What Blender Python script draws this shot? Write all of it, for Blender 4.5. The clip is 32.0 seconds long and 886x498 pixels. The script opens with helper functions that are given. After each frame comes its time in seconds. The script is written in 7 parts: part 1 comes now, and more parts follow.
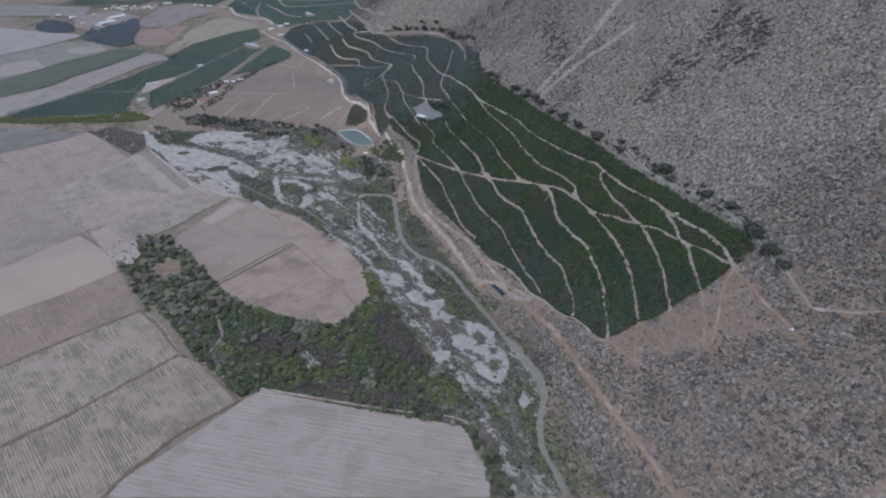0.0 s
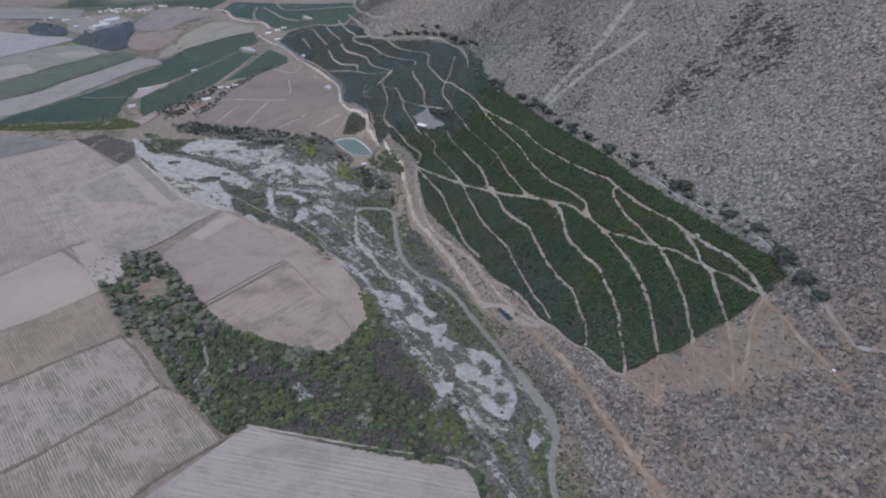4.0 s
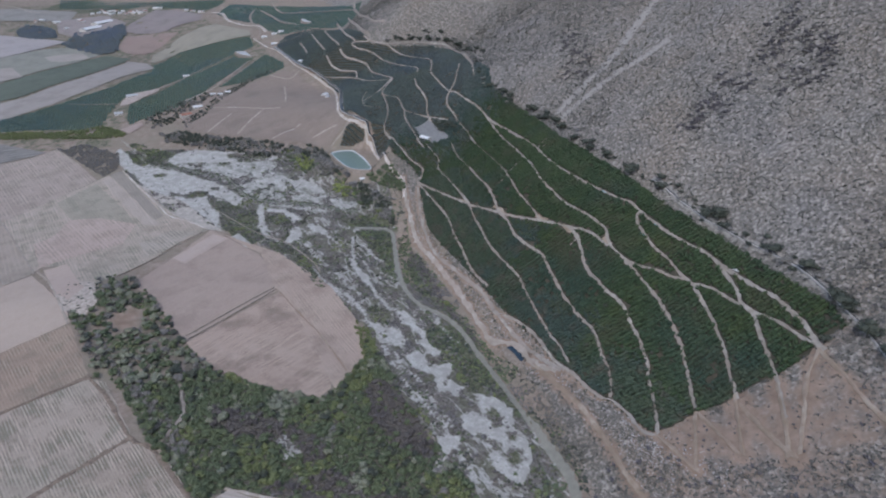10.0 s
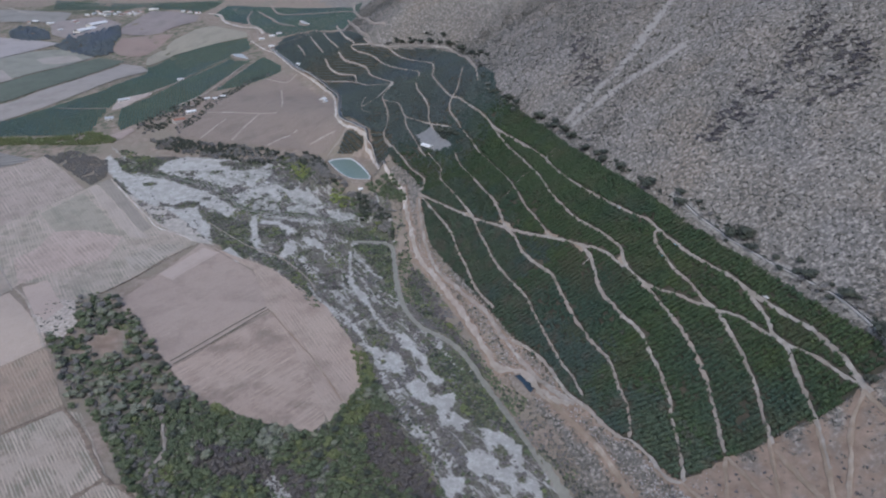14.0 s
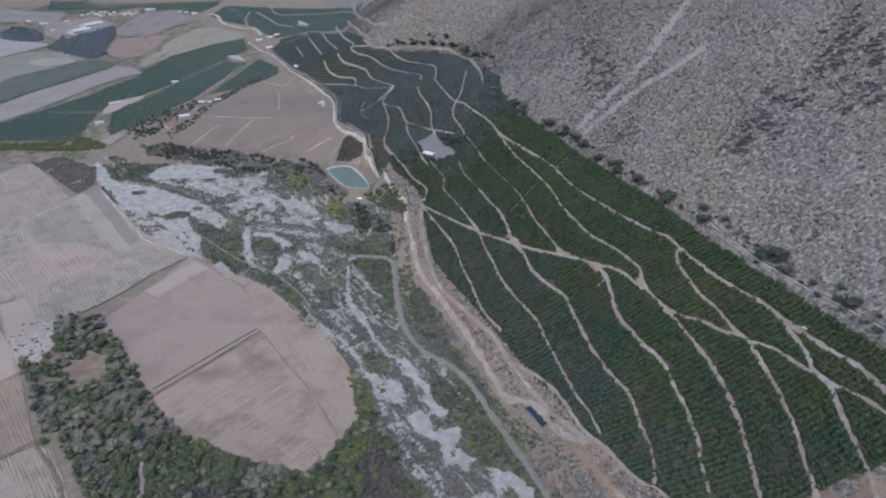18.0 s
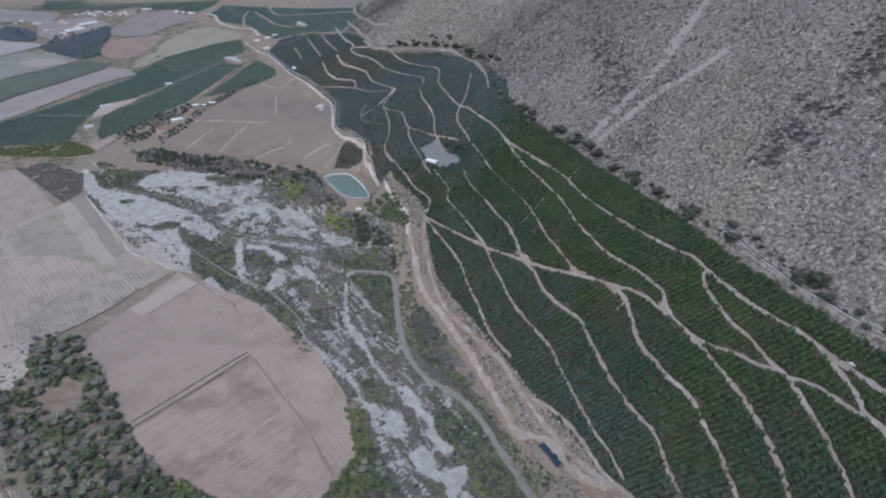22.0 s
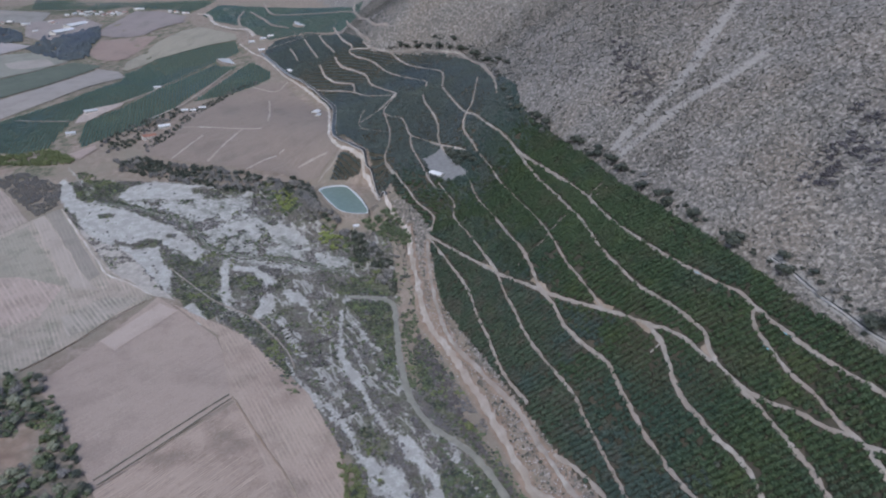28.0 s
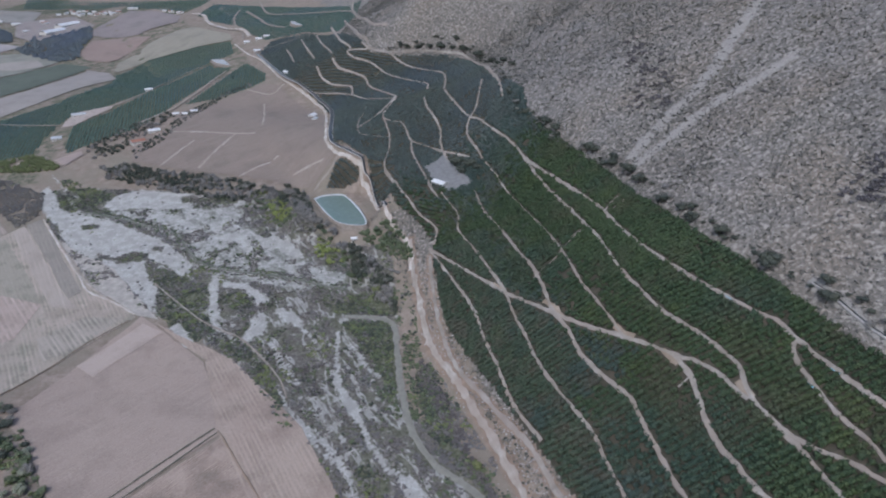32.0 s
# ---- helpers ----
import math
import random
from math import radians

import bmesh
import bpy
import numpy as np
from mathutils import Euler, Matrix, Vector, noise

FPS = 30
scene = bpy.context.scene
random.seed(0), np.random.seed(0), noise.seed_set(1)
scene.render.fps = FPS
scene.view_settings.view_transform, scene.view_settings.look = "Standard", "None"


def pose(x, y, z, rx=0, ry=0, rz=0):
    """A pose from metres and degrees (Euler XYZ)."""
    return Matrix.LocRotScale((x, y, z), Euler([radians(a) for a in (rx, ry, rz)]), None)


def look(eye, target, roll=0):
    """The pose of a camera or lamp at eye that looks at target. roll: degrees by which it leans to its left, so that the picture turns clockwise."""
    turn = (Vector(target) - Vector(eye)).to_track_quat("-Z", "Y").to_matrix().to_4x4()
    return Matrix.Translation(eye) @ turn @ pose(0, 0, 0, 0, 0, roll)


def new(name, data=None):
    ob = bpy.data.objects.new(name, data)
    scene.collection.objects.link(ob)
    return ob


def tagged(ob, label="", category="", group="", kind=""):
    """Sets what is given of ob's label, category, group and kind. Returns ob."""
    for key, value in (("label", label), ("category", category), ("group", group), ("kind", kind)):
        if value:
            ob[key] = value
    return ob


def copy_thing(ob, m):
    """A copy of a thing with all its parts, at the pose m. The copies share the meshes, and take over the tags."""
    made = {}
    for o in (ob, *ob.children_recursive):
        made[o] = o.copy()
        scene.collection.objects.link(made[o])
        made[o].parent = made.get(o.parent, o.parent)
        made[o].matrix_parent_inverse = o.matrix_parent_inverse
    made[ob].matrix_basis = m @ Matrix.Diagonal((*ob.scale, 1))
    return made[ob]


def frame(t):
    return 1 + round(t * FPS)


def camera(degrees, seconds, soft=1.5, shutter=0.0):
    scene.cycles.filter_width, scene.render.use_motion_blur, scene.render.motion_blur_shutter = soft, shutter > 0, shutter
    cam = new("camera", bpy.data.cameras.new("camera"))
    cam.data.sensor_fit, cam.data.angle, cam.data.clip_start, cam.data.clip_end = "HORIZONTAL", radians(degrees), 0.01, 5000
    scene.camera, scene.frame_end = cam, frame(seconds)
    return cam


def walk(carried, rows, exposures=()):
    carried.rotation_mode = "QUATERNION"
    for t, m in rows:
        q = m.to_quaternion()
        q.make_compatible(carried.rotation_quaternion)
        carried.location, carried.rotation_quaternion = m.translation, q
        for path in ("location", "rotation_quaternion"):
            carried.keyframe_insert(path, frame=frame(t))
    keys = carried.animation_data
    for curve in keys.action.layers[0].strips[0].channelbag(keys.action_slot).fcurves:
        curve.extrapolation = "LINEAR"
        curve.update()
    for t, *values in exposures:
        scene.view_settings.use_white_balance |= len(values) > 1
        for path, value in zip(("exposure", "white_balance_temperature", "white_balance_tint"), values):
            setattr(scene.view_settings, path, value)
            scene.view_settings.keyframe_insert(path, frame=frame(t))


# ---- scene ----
cam = camera(68.34, 32.0, soft=2.1)
PATH = [
    (0, 4.74, 16.30, 353.62, 63.285, -1.037, 0.905),
    (2, 2.96, 39.66, 351.64, 63.430, -1.125, 0.914),
    (4, 1.14, 62.85, 349.72, 63.551, -1.206, 0.931),
    (6, -0.74, 85.74, 347.89, 63.632, -1.276, 0.964),
    (8, -2.56, 108.34, 346.09, 63.695, -1.347, 1.013),
    (10, -4.20, 130.66, 344.26, 63.761, -1.430, 1.077),
    (12, -5.68, 152.66, 342.37, 63.825, -1.505, 1.142),
    (14, -7.06, 174.39, 340.40, 63.874, -1.552, 1.199),
    (16, -8.58, 196.30, 338.32, 63.899, -1.577, 1.254),
    (18, -10.43, 218.73, 336.10, 63.899, -1.592, 1.316),
    (20, -12.43, 241.20, 333.62, 63.897, -1.610, 1.383),
    (22, -14.37, 263.24, 330.81, 63.914, -1.635, 1.446),
    (24, -16.23, 285.14, 327.82, 63.938, -1.650, 1.501),
    (26, -18.03, 307.24, 324.86, 63.950, -1.636, 1.542),
    (28, -19.93, 329.21, 322.05, 63.944, -1.603, 1.559),
    (30, -22.04, 350.73, 319.47, 63.920, -1.564, 1.544),
    (32, -24.28, 371.95, 317.02, 63.886, -1.523, 1.511),
]
walk(cam, [(t, pose(*p)) for t, *p in PATH], exposures=[[0, 0.21, 5790, 9.5], [2, 0.28, 5790, 9.5], [14, 0.38, 5790, 9.5], [32, 0.41, 5790, 9.5]])

# World, sun and exposure: a bright overcast day.
world = bpy.data.worlds.new("overcast_sky")
scene.world = world
world.use_nodes = True
wn = world.node_tree
sky = wn.nodes.new("ShaderNodeTexSky")
sky.sky_type = 'NISHITA'
sky.sun_disc = False
sky.sun_elevation = radians(52)
sky.sun_rotation = radians(200)
sky.air_density = 1.0
sky.dust_density = 3.0
wn.links.new(sky.outputs[0], wn.nodes["Background"].inputs[0])
wn.nodes["Background"].inputs[1].default_value = 0.13
sun_data = bpy.data.lights.new("sun", 'SUN')
sun_data.energy = 0.9
sun_data.angle = radians(14)
sun_data.color = (1.0, 0.97, 0.93)
sun = new("sun", sun_data)
sun.matrix_world = look((0, 0, 500), (0.2, 0.58, 499.2))

# ---- numbers and noise ----
RNG = np.random.default_rng(7)


def lattice(ix, iy, seed):
    h = (ix.astype(np.int64) * 374761393 + iy.astype(np.int64) * 668265263 + seed * 974634777) & 0x7fffffff
    h = ((h ^ (h >> 13)) * 1274126177) & 0x7fffffff
    return ((h ^ (h >> 16)) & 0xffff) / 65535.0


def vnoise(x, y, size, seed=0):
    """Smooth value noise, 0 to 1, with cells of the given size in metres."""
    x, y = np.asarray(x, float) / size, np.asarray(y, float) / size
    ix, iy = np.floor(x), np.floor(y)
    fx, fy = x - ix, y - iy
    fx, fy = fx * fx * (3 - 2 * fx), fy * fy * (3 - 2 * fy)
    a, b = lattice(ix, iy, seed), lattice(ix + 1, iy, seed)
    c, d = lattice(ix, iy + 1, seed), lattice(ix + 1, iy + 1, seed)
    return (a * (1 - fx) + b * fx) * (1 - fy) + (c * (1 - fx) + d * fx) * fy


def fbm(x, y, size, seed=0, octaves=3):
    total, gain = 0.0, 0.5
    for k in range(octaves):
        total = total + gain * vnoise(x, y, size / 2 ** k, seed + k)
        gain *= 0.5
    return total / (1 - 0.5 ** octaves)


def smooth(e0, e1, v):
    u = np.clip((v - e0) / (e1 - e0), 0, 1)
    return u * u * (3 - 2 * u)


# ---- the land: cross sections of the valley, station by station ----
STATION = np.array([200, 350, 500, 650, 800, 950, 1100, 1230, 1360, 1460, 1700, 2000, 2600])
X_RIVER = np.array([130, 105, 72, 28, -45, -135, -215, -320, -420, -490, -640, -850, -1300])
X_TERRACE = np.array([185, 135, 112, 62, 5, -62, -150, -190, -240, -300, -400, -560, -900])
X_CANAL = np.array([310, 270, 243, 205, 152, 98, 45, 10, -20, -180, -220, -320, -600])
Z_FIELDS = np.array([-14, -13, -14, -12, -24, -29, -25, -18, -14, -7, 19, 58, 116])
Z_RIVER = np.array([-22, -12, -0, 6, 13, 26, 42, 54, 57, 60, 43, 73, 112])
Z_TERRACE = np.array([-11, 13, 36, 30, 46, 64, 90, 79, 63, 85, 105, 113, 129])
Z_MIDSLOPE = np.array([63, 71, 63, 86, 106, 84, 92, 110, 117, 123, 133, 141, 156])
Z_CANAL = np.array([130, 125, 119, 129, 143, 146, 158, 151, 149, 156, 162, 169, 182])
Z_HILL = np.array([271, 279, 288, 300, 309, 305, 304, 304, 304, 305, 310, 318, 332])
# knolls and dips: place and height, each some forty metres across
KNOLLS = [(111, 429, 4.3), (156, 434, 6.4), (-384, 688, 6.8), (48, 987, -4.9), (-38, 990, 6.8), (98, 664, -3), (-124, 1085, -6.5), (262, 651, -1.2), (113, 1007, 6.1), (37, 683, 4.6), (-85, 645, -4.9), (84, 729, 1.7), (213, 589, -3), (119, 520, -0.9), (56, 607, -3.5), (143, 381, -4.7), (153, 778, -1.4), (239, 391, 0.7), (-245, 632, -2.8), (124, 906, 1.6), (-178, 710, 2.5), (233, 490, 1.9), (48, 778, 1.1), (-42, 901, -2.2), (-175, 1129, 2.5), (166, 478, -3.7)]


def along(y, values):
    """A smooth curve through the stations' values."""
    y = np.clip(y, STATION[0], STATION[-1] - 1e-6)
    k = np.clip(np.searchsorted(STATION, y, side="right") - 1, 0, len(STATION) - 2)
    step = STATION[k + 1] - STATION[k]
    t = (y - STATION[k]) / step
    slope = np.gradient(values)
    lo, hi = np.maximum(np.arange(len(values)) - 1, 0), np.minimum(np.arange(len(values)) + 1, len(values) - 1)
    slope = (values[hi] - values[lo]) / (STATION[hi] - STATION[lo])
    return ((2 * t ** 3 - 3 * t ** 2 + 1) * values[k] + (t ** 3 - 2 * t ** 2 + t) * step * slope[k]
            + (-2 * t ** 3 + 3 * t ** 2) * values[k + 1] + (t ** 3 - t ** 2) * step * slope[k + 1])


def height(x, y):
    """The ground's height in metres."""
    x, y = np.asarray(x, float), np.asarray(y, float)
    xr, xt, xc = along(y, X_RIVER), along(y, X_TERRACE), along(y, X_CANAL)
    z0, z1, z2, zm, z3, z4 = (along(y, v) for v in (Z_FIELDS, Z_RIVER, Z_TERRACE, Z_MIDSLOPE, Z_CANAL, Z_HILL))
    xm = (xt + xc) / 2
    out = z0 + (x - xr + 700) / 700 * (z1 - z0)
    out = np.where(x > xr, z1 + (x - xr) / (xt - xr) * (z2 - z1), out)
    out = np.where(x > xt, z2 + (x - xt) / (xm - xt) * (zm - z2), out)
    out = np.where(x > xm, zm + (x - xm) / (xc - xm) * (z3 - zm), out)
    grade = (z4 - z3) / 220
    rise = np.where(x > xc + 220, (z4 - z3) + 240 * (1 - np.exp(-np.maximum(x - xc - 220, 0) * grade / 240)), (x - xc) * grade)
    out = np.where(x > xc, z3 + rise, out)
    for kx, ky, kz in KNOLLS:
        out = out + kz * np.exp(-((x - kx) ** 2 + (y - ky) ** 2) / (2 * 38.0 ** 2))
    # ribs and runnels of the bare hillside
    hill = smooth(6, 70, x - xc)
    out = out + hill * (9 * (fbm(x * 0.35 + y * 0.2, y - x * 0.35, 90, 11) - 0.5) + 2.4 * (fbm(x, y, 22, 12) - 0.5))
    # the shelf that the reservoir lies on
    shelf = smooth(0, 0.5, 1.35 - np.hypot((x + 146) / 48, (y - 1018) / 50))
    out = out + (45.5 - out) * shelf
    # far sides of the valley, beyond what is walked over
    out = out + 260 * (1 - np.exp(-np.maximum(-1000 - (x - xr), 0) / 700)) + 320 * (1 - np.exp(-np.maximum(y - 2700, 0) / 800))
    return out + 0.35 * (fbm(x, y, 60, 13) - 0.5)


def curve_points(pts, step=4.0):
    """A smooth line through the points, resampled."""
    p = np.array(pts, float)
    p = np.vstack([2 * p[0] - p[1], p, 2 * p[-1] - p[-2]])
    out = []
    for i in range(1, len(p) - 2):
        n = max(2, int(np.ceil(np.linalg.norm(p[i + 1] - p[i]) / step)))
        t = (np.arange(n) / n)[:, None]
        a, b, c, d = p[i - 1], p[i], p[i + 1], p[i + 2]
        out.append(0.5 * (2 * b + (c - a) * t + (2 * a - 5 * b + 4 * c - d) * t ** 2 + (3 * b - a - 3 * c + d) * t ** 3))
    out.append(p[-2:-1])
    return np.vstack(out)


def inside(x, y, poly):
    """Which points lie in the polygon."""
    p = np.array(poly, float)
    hit = np.zeros(np.shape(x), bool)
    j = len(p) - 1
    for i in range(len(p)):
        xi, yi, xj, yj = p[i, 0], p[i, 1], p[j, 0], p[j, 1]
        hit ^= ((yi > y) != (yj > y)) & (x < (xj - xi) * (y - yi) / (yj - yi + 1e-12) + xi)
        j = i
    return hit


def soft_inside(x, y, poly, soft=3.0):
    """1 well inside the outline, 0.5 on it, 0 outside; the edge is some metres wide."""
    p = np.array(poly, float)
    out = np.zeros(np.shape(x))
    box = (x > p[:, 0].min() - soft) & (x < p[:, 0].max() + soft) & (y > p[:, 1].min() - soft) & (y < p[:, 1].max() + soft)
    bx, by = x[box], y[box]
    d = np.full(bx.shape, 1e9)
    for a, b in zip(p, np.roll(p, -1, 0)):
        ab = b - a
        t = np.clip(((bx - a[0]) * ab[0] + (by - a[1]) * ab[1]) / (ab @ ab + 1e-9), 0, 1)
        d = np.minimum(d, np.hypot(bx - a[0] - t * ab[0], by - a[1] - t * ab[1]))
    out[box] = np.clip(0.5 + np.where(inside(bx, by, poly), 0.5, -0.5) * d / soft, 0, 1)
    return out


def nearness(x, y, pts, reach):
    """1 on the line, 0 at the given distance from it."""
    q = curve_points(pts, 5)
    out = np.zeros(np.shape(x))
    box = (x > q[:, 0].min() - reach) & (x < q[:, 0].max() + reach) & (y > q[:, 1].min() - reach) & (y < q[:, 1].max() + reach)
    if box.any():
        bx, by = x[box], y[box]
        d = np.full(bx.shape, 1e9)
        for a, b in q:
            d = np.minimum(d, (bx - a) ** 2 + (by - b) ** 2)
        out[box] = np.clip(1 - np.sqrt(d) / reach, 0, 1)
    return out


# ---- materials ----
def material(name, rough=0.9):
    m = bpy.data.materials.new(name)
    m.use_nodes = True
    b = m.node_tree.nodes["Principled BSDF"]
    b.inputs["Roughness"].default_value = rough
    b.inputs["Specular IOR Level"].default_value = 0.25
    return m, m.node_tree, b


def position(nt):
    return nt.nodes.new("ShaderNodeNewGeometry").outputs["Position"]


def noise_tex(nt, vec, size, detail=4.0, rough=0.6):
    n = nt.nodes.new("ShaderNodeTexNoise")
    n.inputs["Scale"].default_value = 1.0 / size
    n.inputs["Detail"].default_value = detail
    n.inputs["Roughness"].default_value = rough
    nt.links.new(vec, n.inputs["Vector"])
    return n.outputs["Fac"]


def ramp(nt, fac, stops):
    r = nt.nodes.new("ShaderNodeValToRGB")
    while len(r.color_ramp.elements) < len(stops):
        r.color_ramp.elements.new(0.5)
    for e, (at, c) in zip(r.color_ramp.elements, stops):
        e.position = at
        e.color = (*c, 1) if len(c) == 3 else c
    nt.links.new(fac, r.inputs[0])
    return r.outputs[0]


def mix(nt, fac, a, b, kind='MIX'):
    m = nt.nodes.new("ShaderNodeMix")
    m.data_type, m.blend_type = 'RGBA', kind
    for sock, v in ((m.inputs[0], fac), (m.inputs[6], a), (m.inputs[7], b)):
        if isinstance(v, (int, float)):
            sock.default_value = v
        elif isinstance(v, tuple):
            sock.default_value = (*v, 1)
        else:
            nt.links.new(v, sock)
    return m.outputs[2]


def calc(nt, op, a, b=0.0, c=0.0):
    m = nt.nodes.new("ShaderNodeMath")
    m.operation = op
    for sock, v in zip(m.inputs, (a, b, c)):
        if isinstance(v, (int, float)):
            sock.default_value = v
        else:
            nt.links.new(v, sock)
    return m.outputs[0]


def attribute(nt, name):
    a = nt.nodes.new("ShaderNodeAttribute")
    a.attribute_name = name
    return a.outputs["Fac"]


def bump(nt, b, fac, strength, distance):
    n = nt.nodes.new("ShaderNodeBump")
    n.inputs["Strength"].default_value = strength
    n.inputs["Distance"].default_value = distance
    nt.links.new(fac, n.inputs["Height"])
    nt.links.new(n.outputs[0], b.inputs["Normal"])


def soil_material():
    """Valley silt, hillside scree, river gravel, orchard floor and bare earth, by the land's own zones."""
    m, nt, b = material("land_soil", 0.95)
    p = position(nt)
    fine, mid, wide = noise_tex(nt, p, 1.6, 5), noise_tex(nt, p, 9, 5), noise_tex(nt, p, 70, 4)
    ragged = noise_tex(nt, p, 14, 7, 0.68)
    silt = ramp(nt, mid, [(0.3, (0.17, 0.133, 0.106)), (0.5, (0.232, 0.187, 0.154)), (0.72, (0.315, 0.26, 0.222))])
    silt = mix(nt, ramp(nt, wide, [(0.4, (0, 0, 0)), (0.62, (1, 1, 1))]), silt, (0.21, 0.182, 0.145))
    silt = mix(nt, ramp(nt, fine, [(0.52, (0, 0, 0)), (0.66, (0.45, 0.45, 0.45))]), silt, (0.13, 0.122, 0.088))
    # hillside: stones and dry grass in grains of a metre or two, with ochre and slate-grey stretches
    scree = ramp(nt, fine, [(0.32, (0.114, 0.103, 0.09)), (0.5, (0.189, 0.173, 0.154)), (0.68, (0.314, 0.291, 0.262))])
    broad = noise_tex(nt, p, 120, 4, 0.6)
    scree = mix(nt, ramp(nt, wide, [(0.42, (0, 0, 0)), (0.62, (0.55, 0.55, 0.55))]), scree, (0.222, 0.182, 0.146))
    scree = mix(nt, ramp(nt, broad, [(0.44, (0, 0, 0)), (0.62, (0.5, 0.5, 0.5))]), scree, (0.178, 0.171, 0.17))
    scree = mix(nt, ramp(nt, mid, [(0.5, (0, 0, 0)), (0.7, (0.35, 0.35, 0.35))]), scree, (0.145, 0.138, 0.13))
    tuft = noise_tex(nt, p, 3.0, 3, 0.6)
    scree = mix(nt, ramp(nt, tuft, [(0.5, (0, 0, 0)), (0.56, (0.6, 0.6, 0.6))]), scree, (0.108, 0.1, 0.088))
    scree = mix(nt, ramp(nt, tuft, [(0.38, (0.75, 0.75, 0.75)), (0.45, (0, 0, 0))]), scree, (0.344, 0.318, 0.286))
    stones = ramp(nt, fine, [(0.25, (0.262, 0.256, 0.24)), (0.5, (0.37, 0.362, 0.342)), (0.75, (0.485, 0.475, 0.452))])
    stones = mix(nt, ramp(nt, mid, [(0.42, (0.75, 0.75, 0.75)), (0.58, (0, 0, 0))]), stones, (0.27, 0.262, 0.242))
    bare = ramp(nt, mid, [(0.3, (0.176, 0.128, 0.097)), (0.7, (0.285, 0.218, 0.172))])
    # orchard floor: dark litter soil, colour deepened for the shade between rows
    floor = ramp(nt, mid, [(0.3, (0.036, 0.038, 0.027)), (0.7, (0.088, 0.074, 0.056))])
    litter = ramp(nt, tuft, [(0.35, (0.084, 0.076, 0.065)), (0.5, (0.122, 0.112, 0.098)), (0.66, (0.178, 0.164, 0.147))])
    patchy = noise_tex(nt, p, 17, 4, 0.6)
    litter = mix(nt, ramp(nt, patchy, [(0.44, (0, 0, 0)), (0.54, (0.85, 0.85, 0.85))]), litter, ramp(nt, tuft, [(0.35, (0.07, 0.073, 0.05)), (0.65, (0.15, 0.146, 0.112))]))
    turf = ramp(nt, tuft, [(0.35, (0.06, 0.066, 0.042)), (0.5, (0.095, 0.1, 0.065)), (0.68, (0.155, 0.15, 0.11))])
    silty = ramp(nt, mid, [(0.35, (0.17, 0.172, 0.15)), (0.5, (0.235, 0.235, 0.213)), (0.66, (0.33, 0.325, 0.305))])
    mould = ramp(nt, tuft, [(0.35, (0.07, 0.064, 0.051)), (0.6, (0.145, 0.132, 0.11))])

    turn = nt.nodes.new("ShaderNodeVectorRotate")
    turn.rotation_type = 'Z_AXIS'
    turn.inputs["Angle"].default_value = radians(-122)
    nt.links.new(p, turn.inputs["Vector"])
    pull = nt.nodes.new("ShaderNodeVectorMath")
    pull.operation = 'MULTIPLY'
    pull.inputs[1].default_value = (0.3, 1.0, 1.0)
    nt.links.new(turn.outputs[0], pull.inputs[0])
    flow = noise_tex(nt, pull.outputs[0], 9, 8, 0.68)

    flow = mix(nt, 0.5, flow, noise_tex(nt, p, 5, 6, 0.62))

    def zone(name, soft=0.08, edge_noise=None, reach=1.25):
        edge = calc(nt, 'ADD', attribute(nt, name), calc(nt, 'MULTIPLY', calc(nt, 'SUBTRACT', edge_noise or ragged, 0.5), reach))
        return ramp(nt, edge, [(0.5 - soft, (0, 0, 0)), (0.5 + soft, (1, 1, 1))])
    col = mix(nt, zone("hill", 0.15), silt, scree)
    col = mix(nt, zone("bare", 0.2), col, bare)
    wash = ramp(nt, fine, [(0.3, (0.22, 0.205, 0.188)), (0.7, (0.32, 0.302, 0.28))])
    col = mix(nt, zone("wash", 0.12), col, wash)
    # thin threads of pebbles left by old runs of water
    thread = calc(nt, 'ABSOLUTE', calc(nt, 'SUBTRACT', noise_tex(nt, pull.outputs[0], 16, 5, 0.55), 0.5))
    litter = mix(nt, ramp(nt, thread, [(0.012, (0.8, 0.8, 0.8)), (0.032, (0, 0, 0))]), litter, stones)
    silty = mix(nt, ramp(nt, thread, [(0.01, (0.7, 0.7, 0.7)), (0.03, (0, 0, 0))]), silty, (0.12, 0.122, 0.1))
    col = mix(nt, zone("litter", 0.12), col, litter)
    col = mix(nt, zone("mould", 0.12), col, mould)
    col = mix(nt, zone("wet", 0.12, flow, 1.5), col, silty)
    col = mix(nt, zone("turf", 0.1), col, turf)
    col = mix(nt, zone("gravel", 0.1, flow, 2.7), col, stones)
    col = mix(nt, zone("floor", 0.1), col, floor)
    nt.links.new(col, b.inputs["Base Color"])
    bump(nt, b, fine, 0.6, 0.5)
    return m


